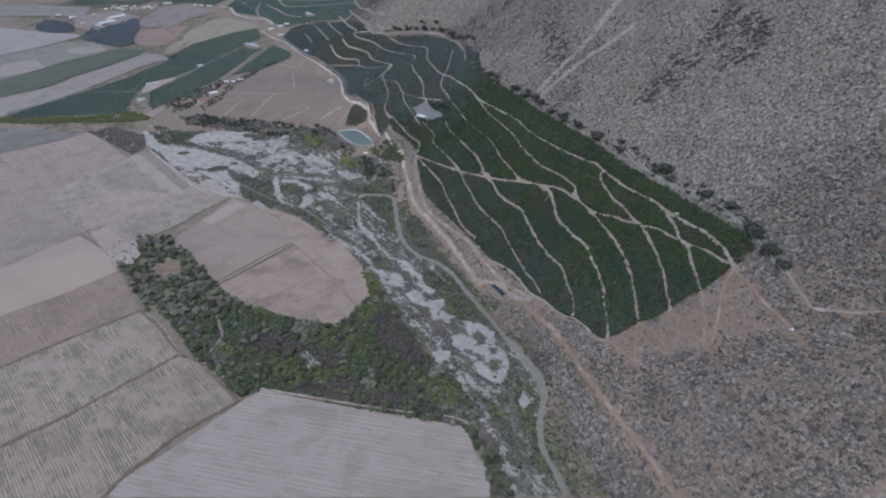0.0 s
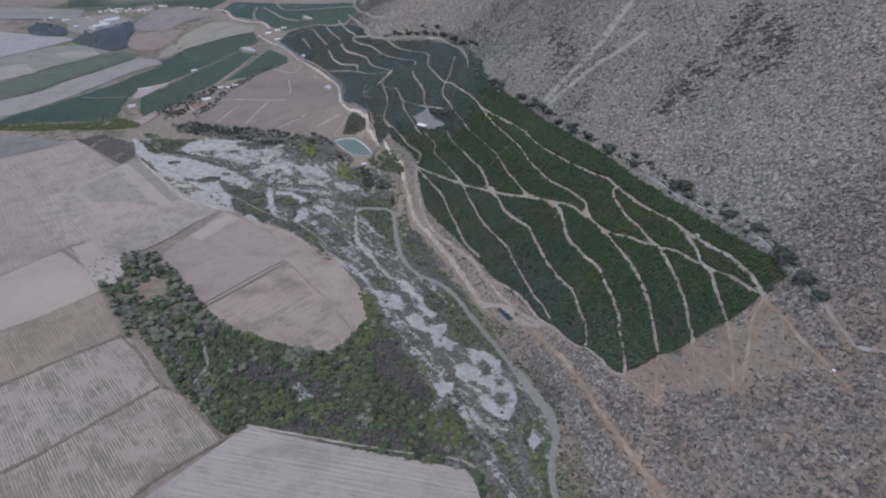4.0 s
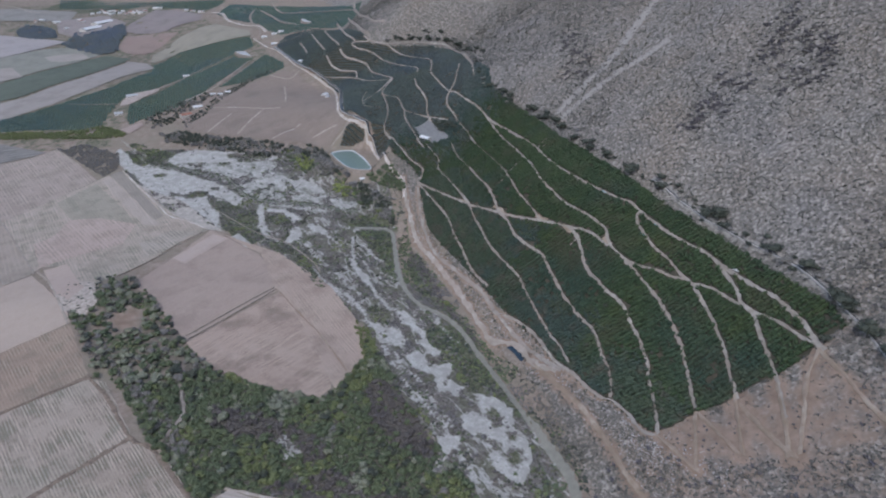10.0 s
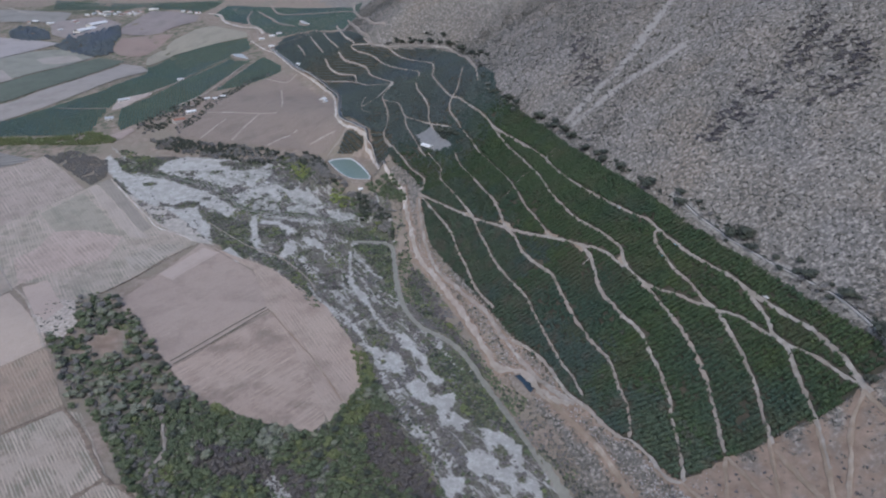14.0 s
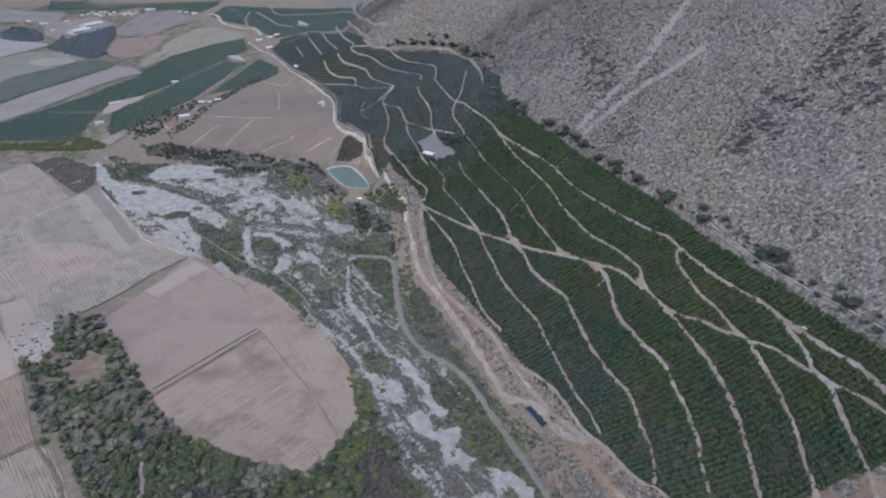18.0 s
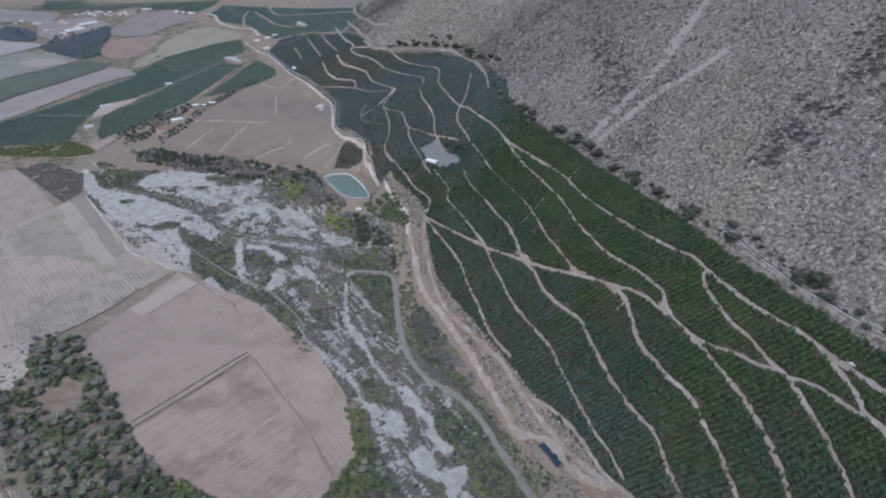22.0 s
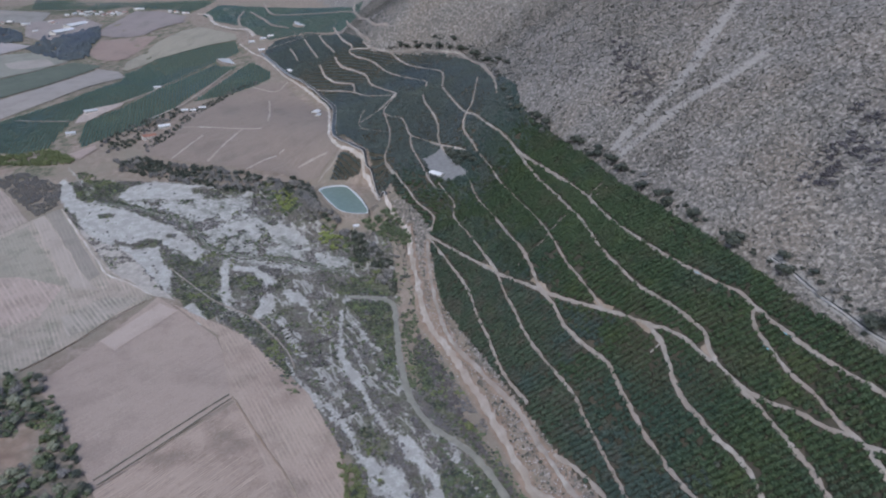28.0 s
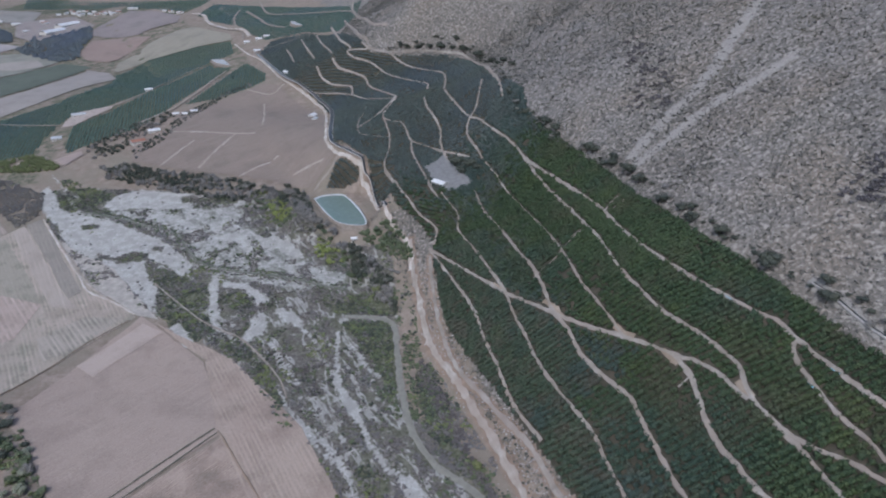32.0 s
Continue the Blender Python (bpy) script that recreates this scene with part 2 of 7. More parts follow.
def crop_material(name, light, dark, angle, spacing, strength, weeds=0.3, dash=0.04, stains=0.45):
    """A ploughed or stubble field with its drill lines at the given angle."""
    m, nt, b = material(name, 0.95)
    p = position(nt)
    turn = nt.nodes.new("ShaderNodeVectorRotate")
    turn.rotation_type = 'Z_AXIS'
    turn.inputs["Angle"].default_value = radians(-angle)
    nt.links.new(p, turn.inputs["Vector"])
    sep = nt.nodes.new("ShaderNodeSeparateXYZ")
    nt.links.new(turn.outputs[0], sep.inputs[0])
    # long thin streaks along the drill lines
    stretch = nt.nodes.new("ShaderNodeCombineXYZ")
    nt.links.new(calc(nt, 'MULTIPLY', sep.outputs[0], dash), stretch.inputs[0])
    nt.links.new(calc(nt, 'MULTIPLY', sep.outputs[1], 1.0), stretch.inputs[1])
    streak = noise_tex(nt, stretch.outputs[0], spacing * 0.55, 2, 0.5)
    bands = noise_tex(nt, stretch.outputs[0], spacing * 3.5, 2, 0.5)
    wave = calc(nt, 'SINE', calc(nt, 'MULTIPLY', sep.outputs[1], 2 * math.pi / spacing))
    wide, mid, fine = noise_tex(nt, p, 70, 4), noise_tex(nt, p, 14, 6, 0.65), noise_tex(nt, p, 1.2, 4)
    stain = noise_tex(nt, p, 38, 5, 0.62)
    base = mix(nt, ramp(nt, wide, [(0.35, (0, 0, 0)), (0.65, (1, 1, 1))]), tuple(0.65 * a + 0.35 * c for a, c in zip(light, dark)), light)
    patch = ramp(nt, mid, [(0.4, (0.08, 0.08, 0.08)), (0.6, (1, 1, 1))])
    line = calc(nt, 'ADD', calc(nt, 'MULTIPLY', wave, 0.10), calc(nt, 'ADD', calc(nt, 'MULTIPLY', streak, 0.75), calc(nt, 'MULTIPLY', bands, 0.25)))
    lines = calc(nt, 'MULTIPLY', ramp(nt, line, [(0.40, (1, 1, 1)), (0.58, (0, 0, 0))]), strength)
    pale = calc(nt, 'MULTIPLY', ramp(nt, line, [(0.54, (0, 0, 0)), (0.7, (1, 1, 1))]), strength * 0.8)
    col = mix(nt, calc(nt, 'MULTIPLY', lines, patch), base, dark)
    col = mix(nt, calc(nt, 'MULTIPLY', pale, patch), col, tuple(min(0.62, c * 1.35) for c in light))
    col = mix(nt, ramp(nt, stain, [(0.5, (0, 0, 0)), (0.66, (stains, stains, stains))]), col, tuple(0.72 * c for c in dark))
    col = mix(nt, ramp(nt, mid, [(0.5, (0, 0, 0)), (0.72, (weeds, weeds, weeds))]), col, (0.15, 0.155, 0.11))
    col = mix(nt, ramp(nt, wide, [(0.46, (0, 0, 0)), (0.66, (weeds * 0.6, weeds * 0.6, weeds * 0.6))]), col, (0.17, 0.172, 0.125))
    col = mix(nt, 0.18, col, ramp(nt, fine, [(0.3, (0.1, 0.09, 0.085)), (0.7, (0.45, 0.42, 0.41))]))
    nt.links.new(col, b.inputs["Base Color"])
    bump(nt, b, streak, 0.4, 0.3)
    return m


def dirt_material(name, k=1.0, warm=0.0):
    """Pale worn earth with wheel ruts and a darker crown."""
    m, nt, b = material(name, 0.95)
    p = position(nt)
    mid, fine = noise_tex(nt, p, 8, 5), noise_tex(nt, p, 1.0, 4)
    col = ramp(nt, mid, [(0.25, ((0.2 + 0.02 * warm) * k, (0.178 - 0.02 * warm) * k, (0.158 - 0.035 * warm) * k)), (0.5, (0.295 * k, (0.27 - 0.03 * warm) * k, (0.246 - 0.06 * warm) * k)),
                         (0.75, (0.4 * k, (0.377 - 0.04 * warm) * k, (0.354 - 0.07 * warm) * k))])
    across = calc(nt, 'ABSOLUTE', attribute(nt, "across"))
    rut = ramp(nt, across, [(0.0, (0.35, 0.35, 0.35)), (0.22, (0, 0, 0)), (0.6, (0, 0, 0)), (1.0, (0.5, 0.5, 0.5))])
    col = mix(nt, calc(nt, 'MULTIPLY', rut, calc(nt, 'ADD', fine, 0.2)), col, (0.17, 0.15, 0.115))
    far_on = noise_tex(nt, p, 26, 3, 0.6)
    col = mix(nt, ramp(nt, far_on, [(0.4, (0.6, 0.6, 0.6)), (0.58, (0, 0, 0))]), col, (0.2 * k, (0.172 - 0.02 * warm) * k, (0.14 - 0.03 * warm) * k))
    col = mix(nt, ramp(nt, far_on, [(0.6, (0, 0, 0)), (0.72, (0.5, 0.5, 0.5))]), col, (0.44 * k, 0.415 * k, 0.36 * k))
    blush = noise_tex(nt, p, 60, 3, 0.6)
    col = mix(nt, ramp(nt, blush, [(0.46, (0, 0, 0)), (0.6, (0.6, 0.6, 0.6))]), col, (0.27 * k, (0.228 - 0.03 * warm) * k, (0.2 - 0.05 * warm) * k))
    nt.links.new(col, b.inputs["Base Color"])
    bump(nt, b, fine, 0.5, 0.2)
    return m


def leaf_material(name, dark, light, tip, patch=35.0, rough=0.7, blue=1.05, brown=0.0):
    """Foliage: every clump and leaf a little different, with broad patches."""
    m, nt, b = material(name, rough)
    geo = nt.nodes.new("ShaderNodeNewGeometry")
    wide = noise_tex(nt, geo.outputs["Position"], patch, 3)
    soft_dark = tuple(0.5 * a + 0.5 * c for a, c in zip(dark, light))
    soft_tip = tuple(0.5 * a + 0.5 * c for a, c in zip(tip, light))
    col = ramp(nt, geo.outputs["Random Per Island"], [(0.0, soft_dark), (0.6, light), (1.0, soft_tip)])
    col = mix(nt, ramp(nt, wide, [(0.35, (0, 0, 0)), (0.7, (0.65, 0.65, 0.65))]), col, tuple(0.5 * a + 0.5 * c for a, c in zip(light, tip)))
    warm = noise_tex(nt, geo.outputs["Position"], patch * 0.7, 4, 0.65)
    col = mix(nt, ramp(nt, warm, [(0.56, (0, 0, 0)), (0.7, (0.55, 0.55, 0.55))]), col, (tip[0] * 1.05, tip[1], tip[2] * 0.85))
    cool = noise_tex(nt, geo.outputs["Position"], patch * 2.2, 2)
    col = mix(nt, ramp(nt, cool, [(0.46, (0, 0, 0)), (0.62, (0.6, 0.6, 0.6))]), col, (light[0] * 0.92, light[1] * 0.95, light[2] * blue))
    if brown:
        dry = noise_tex(nt, geo.outputs["Position"], patch * 0.6, 4, 0.6)
        col = mix(nt, ramp(nt, dry, [(0.5, (0, 0, 0)), (0.68, (brown, brown, brown))]), col, (light[0] * 1.75, light[1] * 1.12, light[2] * 1.35))
    nt.links.new(col, b.inputs["Base Color"])
    return m


def plain_material(name, colour, rough=0.7, vary=0.25, size=1.5, metal=0.0):
    m, nt, b = material(name, rough)
    p = position(nt)
    n = noise_tex(nt, p, size, 5)
    lo, hi = tuple(c * (1 - vary) for c in colour), tuple(min(1, c * (1 + vary)) for c in colour)
    nt.links.new(ramp(nt, n, [(0.3, lo), (0.7, hi)]), b.inputs["Base Color"])
    b.inputs["Metallic"].default_value = metal
    return m


def water_material(name, colour, rough):
    m, nt, b = material(name, rough)
    b.inputs["Specular IOR Level"].default_value = 0.5
    n = noise_tex(nt, position(nt), 5, 4)
    nt.links.new(ramp(nt, n, [(0.3, tuple(c * 0.85 for c in colour)), (0.7, tuple(c * 1.15 for c in colour))]), b.inputs["Base Color"])
    bump(nt, b, noise_tex(nt, position(nt), 0.8, 3), 0.15, 0.05)
    return m


SOIL = soil_material()
DIRT = dirt_material("track_dirt", 0.98, 0.12)
RED_DIRT = dirt_material("red_dirt", 0.95, 0.95)
PALE_ROAD = dirt_material("pale_road", 1.55)
ROAD_DUST = dirt_material("road_dust", 1.17, 0.2)
WET_SILT = plain_material("wet_silt", (0.15, 0.152, 0.128), 0.8, 0.3, 4)
FURROW = plain_material("furrow_weeds", (0.105, 0.1, 0.078), 0.95, 0.35, 2)
DITCH = plain_material("ditch_earth", (0.175, 0.138, 0.11), 0.95, 0.35, 3)
ORCHARD_LEAF = leaf_material("orchard_leaf", (0.027, 0.044, 0.026), (0.041, 0.066, 0.034), (0.07, 0.094, 0.04), 55, 0.7, 1.6, 0.6)
SLATE_LEAF = leaf_material("slate_orchard_leaf", (0.035, 0.05, 0.034), (0.05, 0.072, 0.047), (0.08, 0.1, 0.066), 26, 0.7, 1.4, 0.75)
# mid-valley trees: lighter, greyer green, partly haze mixed into the colour
MIDDLE_HAZY_LEAF = leaf_material("middle_hazy_leaf", (0.042, 0.062, 0.05), (0.058, 0.084, 0.067), (0.088, 0.114, 0.085), 55, 0.7, 1.35, 0.6)
# far valley rows: distance haze put into the leaf colour as pale teal
HAZY_ROW_LEAF = leaf_material("hazy_row_leaf", (0.066, 0.108, 0.093), (0.09, 0.142, 0.122), (0.128, 0.178, 0.148), 60, 0.7, 1.2)
LEAF_DARK = leaf_material("leaf_dark", (0.04, 0.047, 0.036), (0.06, 0.068, 0.053), (0.092, 0.1, 0.078), 14)
# young grey-green trees, with a bluish haze tint painted in
YOUNG_HAZY_LEAF = leaf_material("young_hazy_leaf", (0.06, 0.079, 0.075), (0.084, 0.106, 0.1), (0.118, 0.14, 0.128), 60, 0.7, 1.25)
# farthest trees: leaf colour bluer than green, to imitate haze
HAZY_FAR_LEAF = leaf_material("hazy_far_leaf", (0.105, 0.125, 0.14), (0.14, 0.165, 0.18), (0.19, 0.215, 0.225), 40, 0.7, 1.2)
SCRUB_LEAF = leaf_material("scrub_leaf", (0.088, 0.084, 0.074), (0.125, 0.119, 0.105), (0.175, 0.167, 0.15), 80)
LEAF_GREEN = leaf_material("leaf_green", (0.07, 0.088, 0.052), (0.1, 0.122, 0.07), (0.15, 0.172, 0.095), 14)
LEAF_YELLOW = leaf_material("leaf_yellow", (0.1, 0.118, 0.052), (0.142, 0.162, 0.073), (0.19, 0.205, 0.1), 14)
LEAF_GREY = leaf_material("leaf_grey", (0.125, 0.118, 0.108), (0.175, 0.166, 0.153), (0.24, 0.229, 0.212), 14)
HOLLOW_LEAF = leaf_material("hollow_scrub_leaf", (0.07, 0.064, 0.068), (0.098, 0.09, 0.094), (0.135, 0.126, 0.13), 30)
THICKET_LEAF = leaf_material("bare_thicket_leaf", (0.08, 0.07, 0.066), (0.112, 0.1, 0.094), (0.16, 0.145, 0.136), 14)
LEAF_TWIG = leaf_material("leaf_twig", (0.104, 0.094, 0.09), (0.145, 0.132, 0.126), (0.2, 0.184, 0.176), 14)
LEAF_BRIGHT = leaf_material("leaf_bright", (0.15, 0.18, 0.06), (0.215, 0.25, 0.085), (0.29, 0.32, 0.12), 14)
LEAF_PALE = leaf_material("leaf_pale", (0.15, 0.158, 0.112), (0.205, 0.215, 0.155), (0.27, 0.275, 0.205), 14)
BARK = plain_material("bark", (0.10, 0.085, 0.07), 0.95, 0.35, 0.4)
ROCK = plain_material("rock", (0.34, 0.32, 0.31), 0.9, 0.35, 1.2)
CONCRETE = plain_material("concrete", (0.42, 0.40, 0.38), 0.85, 0.2, 1.5)
DARK_CHANNEL = plain_material("wet_channel", (0.035, 0.038, 0.04), 0.3, 0.3, 2)
WHITE_METAL = plain_material("white_roof_sheet", (0.62, 0.62, 0.62), 0.45, 0.08, 2)
GREY_METAL = plain_material("grey_roof_sheet", (0.42, 0.44, 0.46), 0.5, 0.15, 2)
RED_ROOF = plain_material("red_roof_sheet", (0.30, 0.15, 0.11), 0.7, 0.25, 2)
PLASTER = plain_material("plaster", (0.55, 0.52, 0.48), 0.9, 0.15, 1.5)
DARK_OPENING = plain_material("dark_opening", (0.05, 0.05, 0.055), 0.4, 0.2, 1)
LINER = plain_material("pond_liner", (0.5, 0.52, 0.53), 0.6, 0.15, 3)
BLUE_TARP = plain_material("blue_tarp", (0.18, 0.42, 0.52), 0.6, 0.2, 1)
BLACK_RUBBER = plain_material("black_rubber", (0.03, 0.03, 0.03), 0.8, 0.2, 0.5)
CAR_GLASS = plain_material("car_glass", (0.03, 0.035, 0.04), 0.1, 0.1, 0.5)
POND_WATER = water_material("pond_water", (0.15, 0.2, 0.175), 0.35)
STREAM_WATER = water_material("stream_water", (0.21, 0.2, 0.165), 0.4)
PALE_WATER = water_material("pale_water", (0.34, 0.35, 0.34), 0.4)
TANK_WATER = water_material("tank_water", (0.03, 0.045, 0.06), 0.15)


# ---- making meshes ----
def mesh_object(name, verts, faces, mat, flat=True):
    """One mesh object from arrays; faces all triangles or all quads."""
    verts, faces = np.asarray(verts, np.float32), np.asarray(faces, np.int32)
    me = bpy.data.meshes.new(name)
    n, k = faces.shape
    me.vertices.add(len(verts))
    me.vertices.foreach_set("co", verts.ravel())
    me.loops.add(n * k)
    me.loops.foreach_set("vertex_index", faces.ravel())
    me.polygons.add(n)
    me.polygons.foreach_set("loop_start", np.arange(0, n * k, k, dtype=np.int32))
    me.polygons.foreach_set("use_smooth", np.full(n, not flat))
    me.materials.append(mat)
    me.update(calc_edges=True)
    return new(name, me)


def add_attribute(ob, name, values):
    a = ob.data.attributes.new(name, 'FLOAT', 'POINT')
    a.data.foreach_set("value", np.asarray(values, np.float32).ravel())


def part(name, bm, mat, parent, label=""):
    """A bmesh as one mesh object under a thing or part."""
    me = bpy.data.meshes.new(name)
    bm.to_mesh(me)
    bm.free()
    me.materials.append(mat)
    ob = new(name, me)
    ob.parent = parent
    return tagged(ob, label) if label else ob


def thing(name, x, y, z, angle=0.0):
    ob = new(name)
    ob.matrix_world = pose(x, y, z, 0, 0, angle)
    return ob


def box(bm, cx, cy, cz, sx, sy, sz, bevel=0.0):
    made = bmesh.ops.create_cube(bm, size=1.0)["verts"]
    for v in made:
        v.co = Vector((cx + v.co.x * sx, cy + v.co.y * sy, cz + v.co.z * sz))
    if bevel:
        edges = list({e for v in made for e in v.link_edges})
        bmesh.ops.bevel(bm, geom=edges, offset=bevel, segments=2, affect='EDGES')
    return bm


def clump(rng, leaves, spread, top, leaf, core=True):
    """Triangles of one bush: a rough dark heart and leaf blades standing off it."""
    vs, fs = [], []
    if core:
        bm = bmesh.new()
        bmesh.ops.create_icosphere(bm, subdivisions=1, radius=1.0)
        for v in bm.verts:
            r = 0.74 * (0.8 + 0.45 * rng.random())
            vs.append((v.co.x * spread * r, v.co.y * spread * r, top * (0.46 + 0.46 * v.co.z * (0.85 + 0.25 * rng.random()))))
        fs += [tuple(v.index for v in f.verts) for f in bm.faces]
        bm.free()
    for _ in range(leaves):
        a, h = rng.random() * 2 * math.pi, rng.random() ** 0.8
        r = spread * math.sqrt(max(0.05, 1 - (h * 1.05 - 0.25) ** 2)) * (0.72 + 0.4 * rng.random())
        c = np.array((math.cos(a) * r, math.sin(a) * r, top * (0.08 + 0.92 * h)))
        u, w = rng.normal(size=3), rng.normal(size=3)
        u, w = u / np.linalg.norm(u) * leaf * (0.6 + 0.7 * rng.random()), w / np.linalg.norm(w) * leaf * (0.6 + 0.7 * rng.random())
        i = len(vs)
        vs += [tuple(c - 0.5 * u - 0.3 * w), tuple(c + 0.6 * u - 0.3 * w), tuple(c + 0.7 * w)]
        fs.append((i, i + 1, i + 2))
    return np.array(vs), np.array(fs)


def scatter(name, x, y, size, tall, templates, mat, seed, lift=-0.1):
    """Many bushes as one mesh; size and tall are arrays of scales."""
    rng = np.random.default_rng(seed)
    kind = rng.integers(0, len(templates), len(x))
    turn = rng.random(len(x)) * 2 * math.pi
    z = height(x, y) + lift
    verts, faces, base = [], [], 0
    for k, (tv, tf) in enumerate(templates):
        pick = np.nonzero(kind == k)[0]
        if not len(pick):
            continue
        c, s = np.cos(turn[pick])[:, None] * size[pick, None], np.sin(turn[pick])[:, None] * size[pick, None]
        vx = tv[None, :, 0] * c - tv[None, :, 1] * s + x[pick, None]
        vy = tv[None, :, 0] * s + tv[None, :, 1] * c + y[pick, None]
        vz = tv[None, :, 2] * tall[pick, None] + z[pick, None]
        verts.append(np.stack([vx, vy, vz], -1).reshape(-1, 3))
        faces.append((tf[None] + (base + np.arange(len(pick)) * len(tv))[:, None, None]).reshape(-1, 3))
        base += len(pick) * len(tv)
    return mesh_object(name, np.vstack(verts), np.vstack(faces), mat)


# ---- the plan: tracks, fields and water, as lines over the land ----
TRACKS = []


def track(wide, pts, label="", name="dirt_track", mat=None, lift=1.0, raggedness=0.5):
    """A ribbon of worn earth laid over the land."""
    q = curve_points(pts, 2.5)
    TRACKS.append((q, wide))
    d = np.gradient(q, axis=0)
    d /= np.linalg.norm(d, axis=1)[:, None] + 1e-9
    nrm = np.stack([-d[:, 1], d[:, 0]], 1)
    s = np.array([-1.0, -0.5, 0.0, 0.5, 1.0])
    wl = wide / 2 * (1 - raggedness / 2 + raggedness * 2 * (vnoise(q[:, 0], q[:, 1], 4, 31) - 0.4))
    wr = wide / 2 * (1 - raggedness / 2 + raggedness * 2 * (vnoise(q[:, 0], q[:, 1], 4, 32) - 0.4))
    reach = np.where(s[None] < 0, wl[:, None], wr[:, None]) * s[None]
    x, y = q[:, :1] + nrm[:, :1] * reach, q[:, 1:] + nrm[:, 1:] * reach
    z = height(x, y) + lift + 1.2 * smooth(1000, 1500, y) - 0.25 * np.abs(s[None]) ** 3
    n = len(q)
    verts = np.stack([x, y, z], -1).reshape(-1, 3)
    i = (np.arange(n - 1)[:, None] * 5 + np.arange(4)[None]).ravel()
    ob = mesh_object(name, verts, np.stack([i, i + 5, i + 6, i + 1], 1)[:, ::-1], mat or DIRT, flat=False)
    add_attribute(ob, "across", np.tile(s, n))
    return tagged(ob, label or "pale dirt track worn between dark orchard rows", "track", "farm tracks", "structure")


SHEETS = []


def drape(name, poly, mat, label, category, lift=0.4, step=10.0, rough=0.8, kind="structure", grow=2.2):
    """A sheet laid over the land inside a ragged outline."""
    from mathutils.geometry import delaunay_2d_cdt
    p = np.array(poly, float)
    c = p.mean(0)
    p = p + (p - c) / np.linalg.norm(p - c, axis=1)[:, None] * grow
    edge = []
    for i in range(len(p)):
        a, b = p[i], p[(i + 1) % len(p)]
        n = max(1, int(np.linalg.norm(b - a) / step))
        for k in range(n):
            edge.append(a + (b - a) * k / n)
    edge = np.array(edge)
    edge = edge + rough * 2 * np.stack([vnoise(edge[:, 0], edge[:, 1], 9, 41) - 0.5, vnoise(edge[:, 0], edge[:, 1], 9, 42) - 0.5], 1)
    gx, gy = np.meshgrid(np.arange(p[:, 0].min(), p[:, 0].max(), step), np.arange(p[:, 1].min(), p[:, 1].max(), step))
    gx, gy = gx.ravel(), gy.ravel()
    keep = inside(gx, gy, edge)
    pts = [Vector(v) for v in edge] + [Vector((a, b)) for a, b in zip(gx[keep], gy[keep])]
    n = len(edge)
    vs, _, fs, *_ = delaunay_2d_cdt(pts, [], [list(range(n))], 1, 1e-4)
    v = np.array([(a.x, a.y) for a in vs])
    SHEETS.append(name)
    z = height(v[:, 0], v[:, 1]) + lift + 0.012 * len(SHEETS) + 0.5 * smooth(1000, 1500, v[:, 1])
    tri = np.array([f[:3] for f in fs])
    a, b, c = v[tri[:, 0]], v[tri[:, 1]], v[tri[:, 2]]
    flip = ((b - a)[:, 0] * (c - a)[:, 1] - (b - a)[:, 1] * (c - a)[:, 0]) < 0
    tri[flip] = tri[flip][:, ::-1]
    ob = mesh_object(name, np.column_stack([v, z]), tri, mat, flat=False)
    return tagged(ob, label, category, "", kind)


# braided gravel channels, gravel bars and bare earth
BRAIDS, GRAVEL_BARS, BARE_LINES, ORCHARDS, BASINS, WASHES, ISLANDS, TURF, BARE_AREAS = [], [], [], [], [], [], [], [], []
BRAIDS.append((2.9, [(-539, 1153), (-512, 1124), (-487, 1092), (-464, 1066)]))
BRAIDS.append((3, [(-146, 832), (-135, 819), (-126, 805)]))
BRAIDS.append((4, [(-116, 830), (-113, 806), (-109, 785), (-105, 771)]))
BRAIDS.append((3.2, [(-106, 817), (-93, 800), (-86, 785), (-75, 774)]))
BRAIDS.append((3, [(-193, 826), (-176, 818), (-164, 806), (-151, 785), (-136, 767)]))
BRAIDS.append((2.4, [(-180, 806), (-163, 785), (-147, 757), (-141, 743)]))
BRAIDS.append((2, [(-143, 751), (-126, 751), (-113, 751)]))
BRAIDS.append((2.4, [(-126, 751), (-116, 733), (-102, 720), (-92, 711)]))
BRAIDS.append((3.5, [(-83, 726), (-77, 712), (-68, 697), (-58, 683)]))
BRAIDS.append((4, [(-113, 781), (-96, 750), (-82, 724), (-72, 705), (-59, 690), (-49, 678)]))
BRAIDS.append((3.6, [(-123, 723), (-104, 707), (-89, 687), (-79, 668), (-68, 651), (-61, 632), (-55, 612)]))
BRAIDS.append((3, [(-84, 702), (-93, 694), (-85, 684)]))
BRAIDS.append((2.9, [(-89, 692), (-77, 665), (-61, 646), (-55, 617), (-43, 587), (-29, 560), (-16, 539), (-1, 523)]))
BRAIDS.append((2.9, [(-48, 616), (-38, 591), (-22, 574), (-14, 553), (1, 528)]))
BRAIDS.append((3, [(-115, 711), (-97, 692), (-85, 683)]))
BRAIDS.append((2.6, [(-44, 599), (-33, 568), (-16, 540), (-1, 522)]))
BRAIDS.append((2.6, [(-25, 559), (-10, 535), (4, 522)]))
BRAIDS.append((3, [(-14, 523), (-4, 507), (7, 499), (14, 484), (24, 463)]))
BRAIDS.append((2.2, [(29, 439), (41, 418), (50, 395), (55, 374), (58, 354), (61, 332)]))
BRAIDS.append((2.2, [(-315, 911), (-284, 882), (-253, 857), (-220, 834), (-189, 814)]))
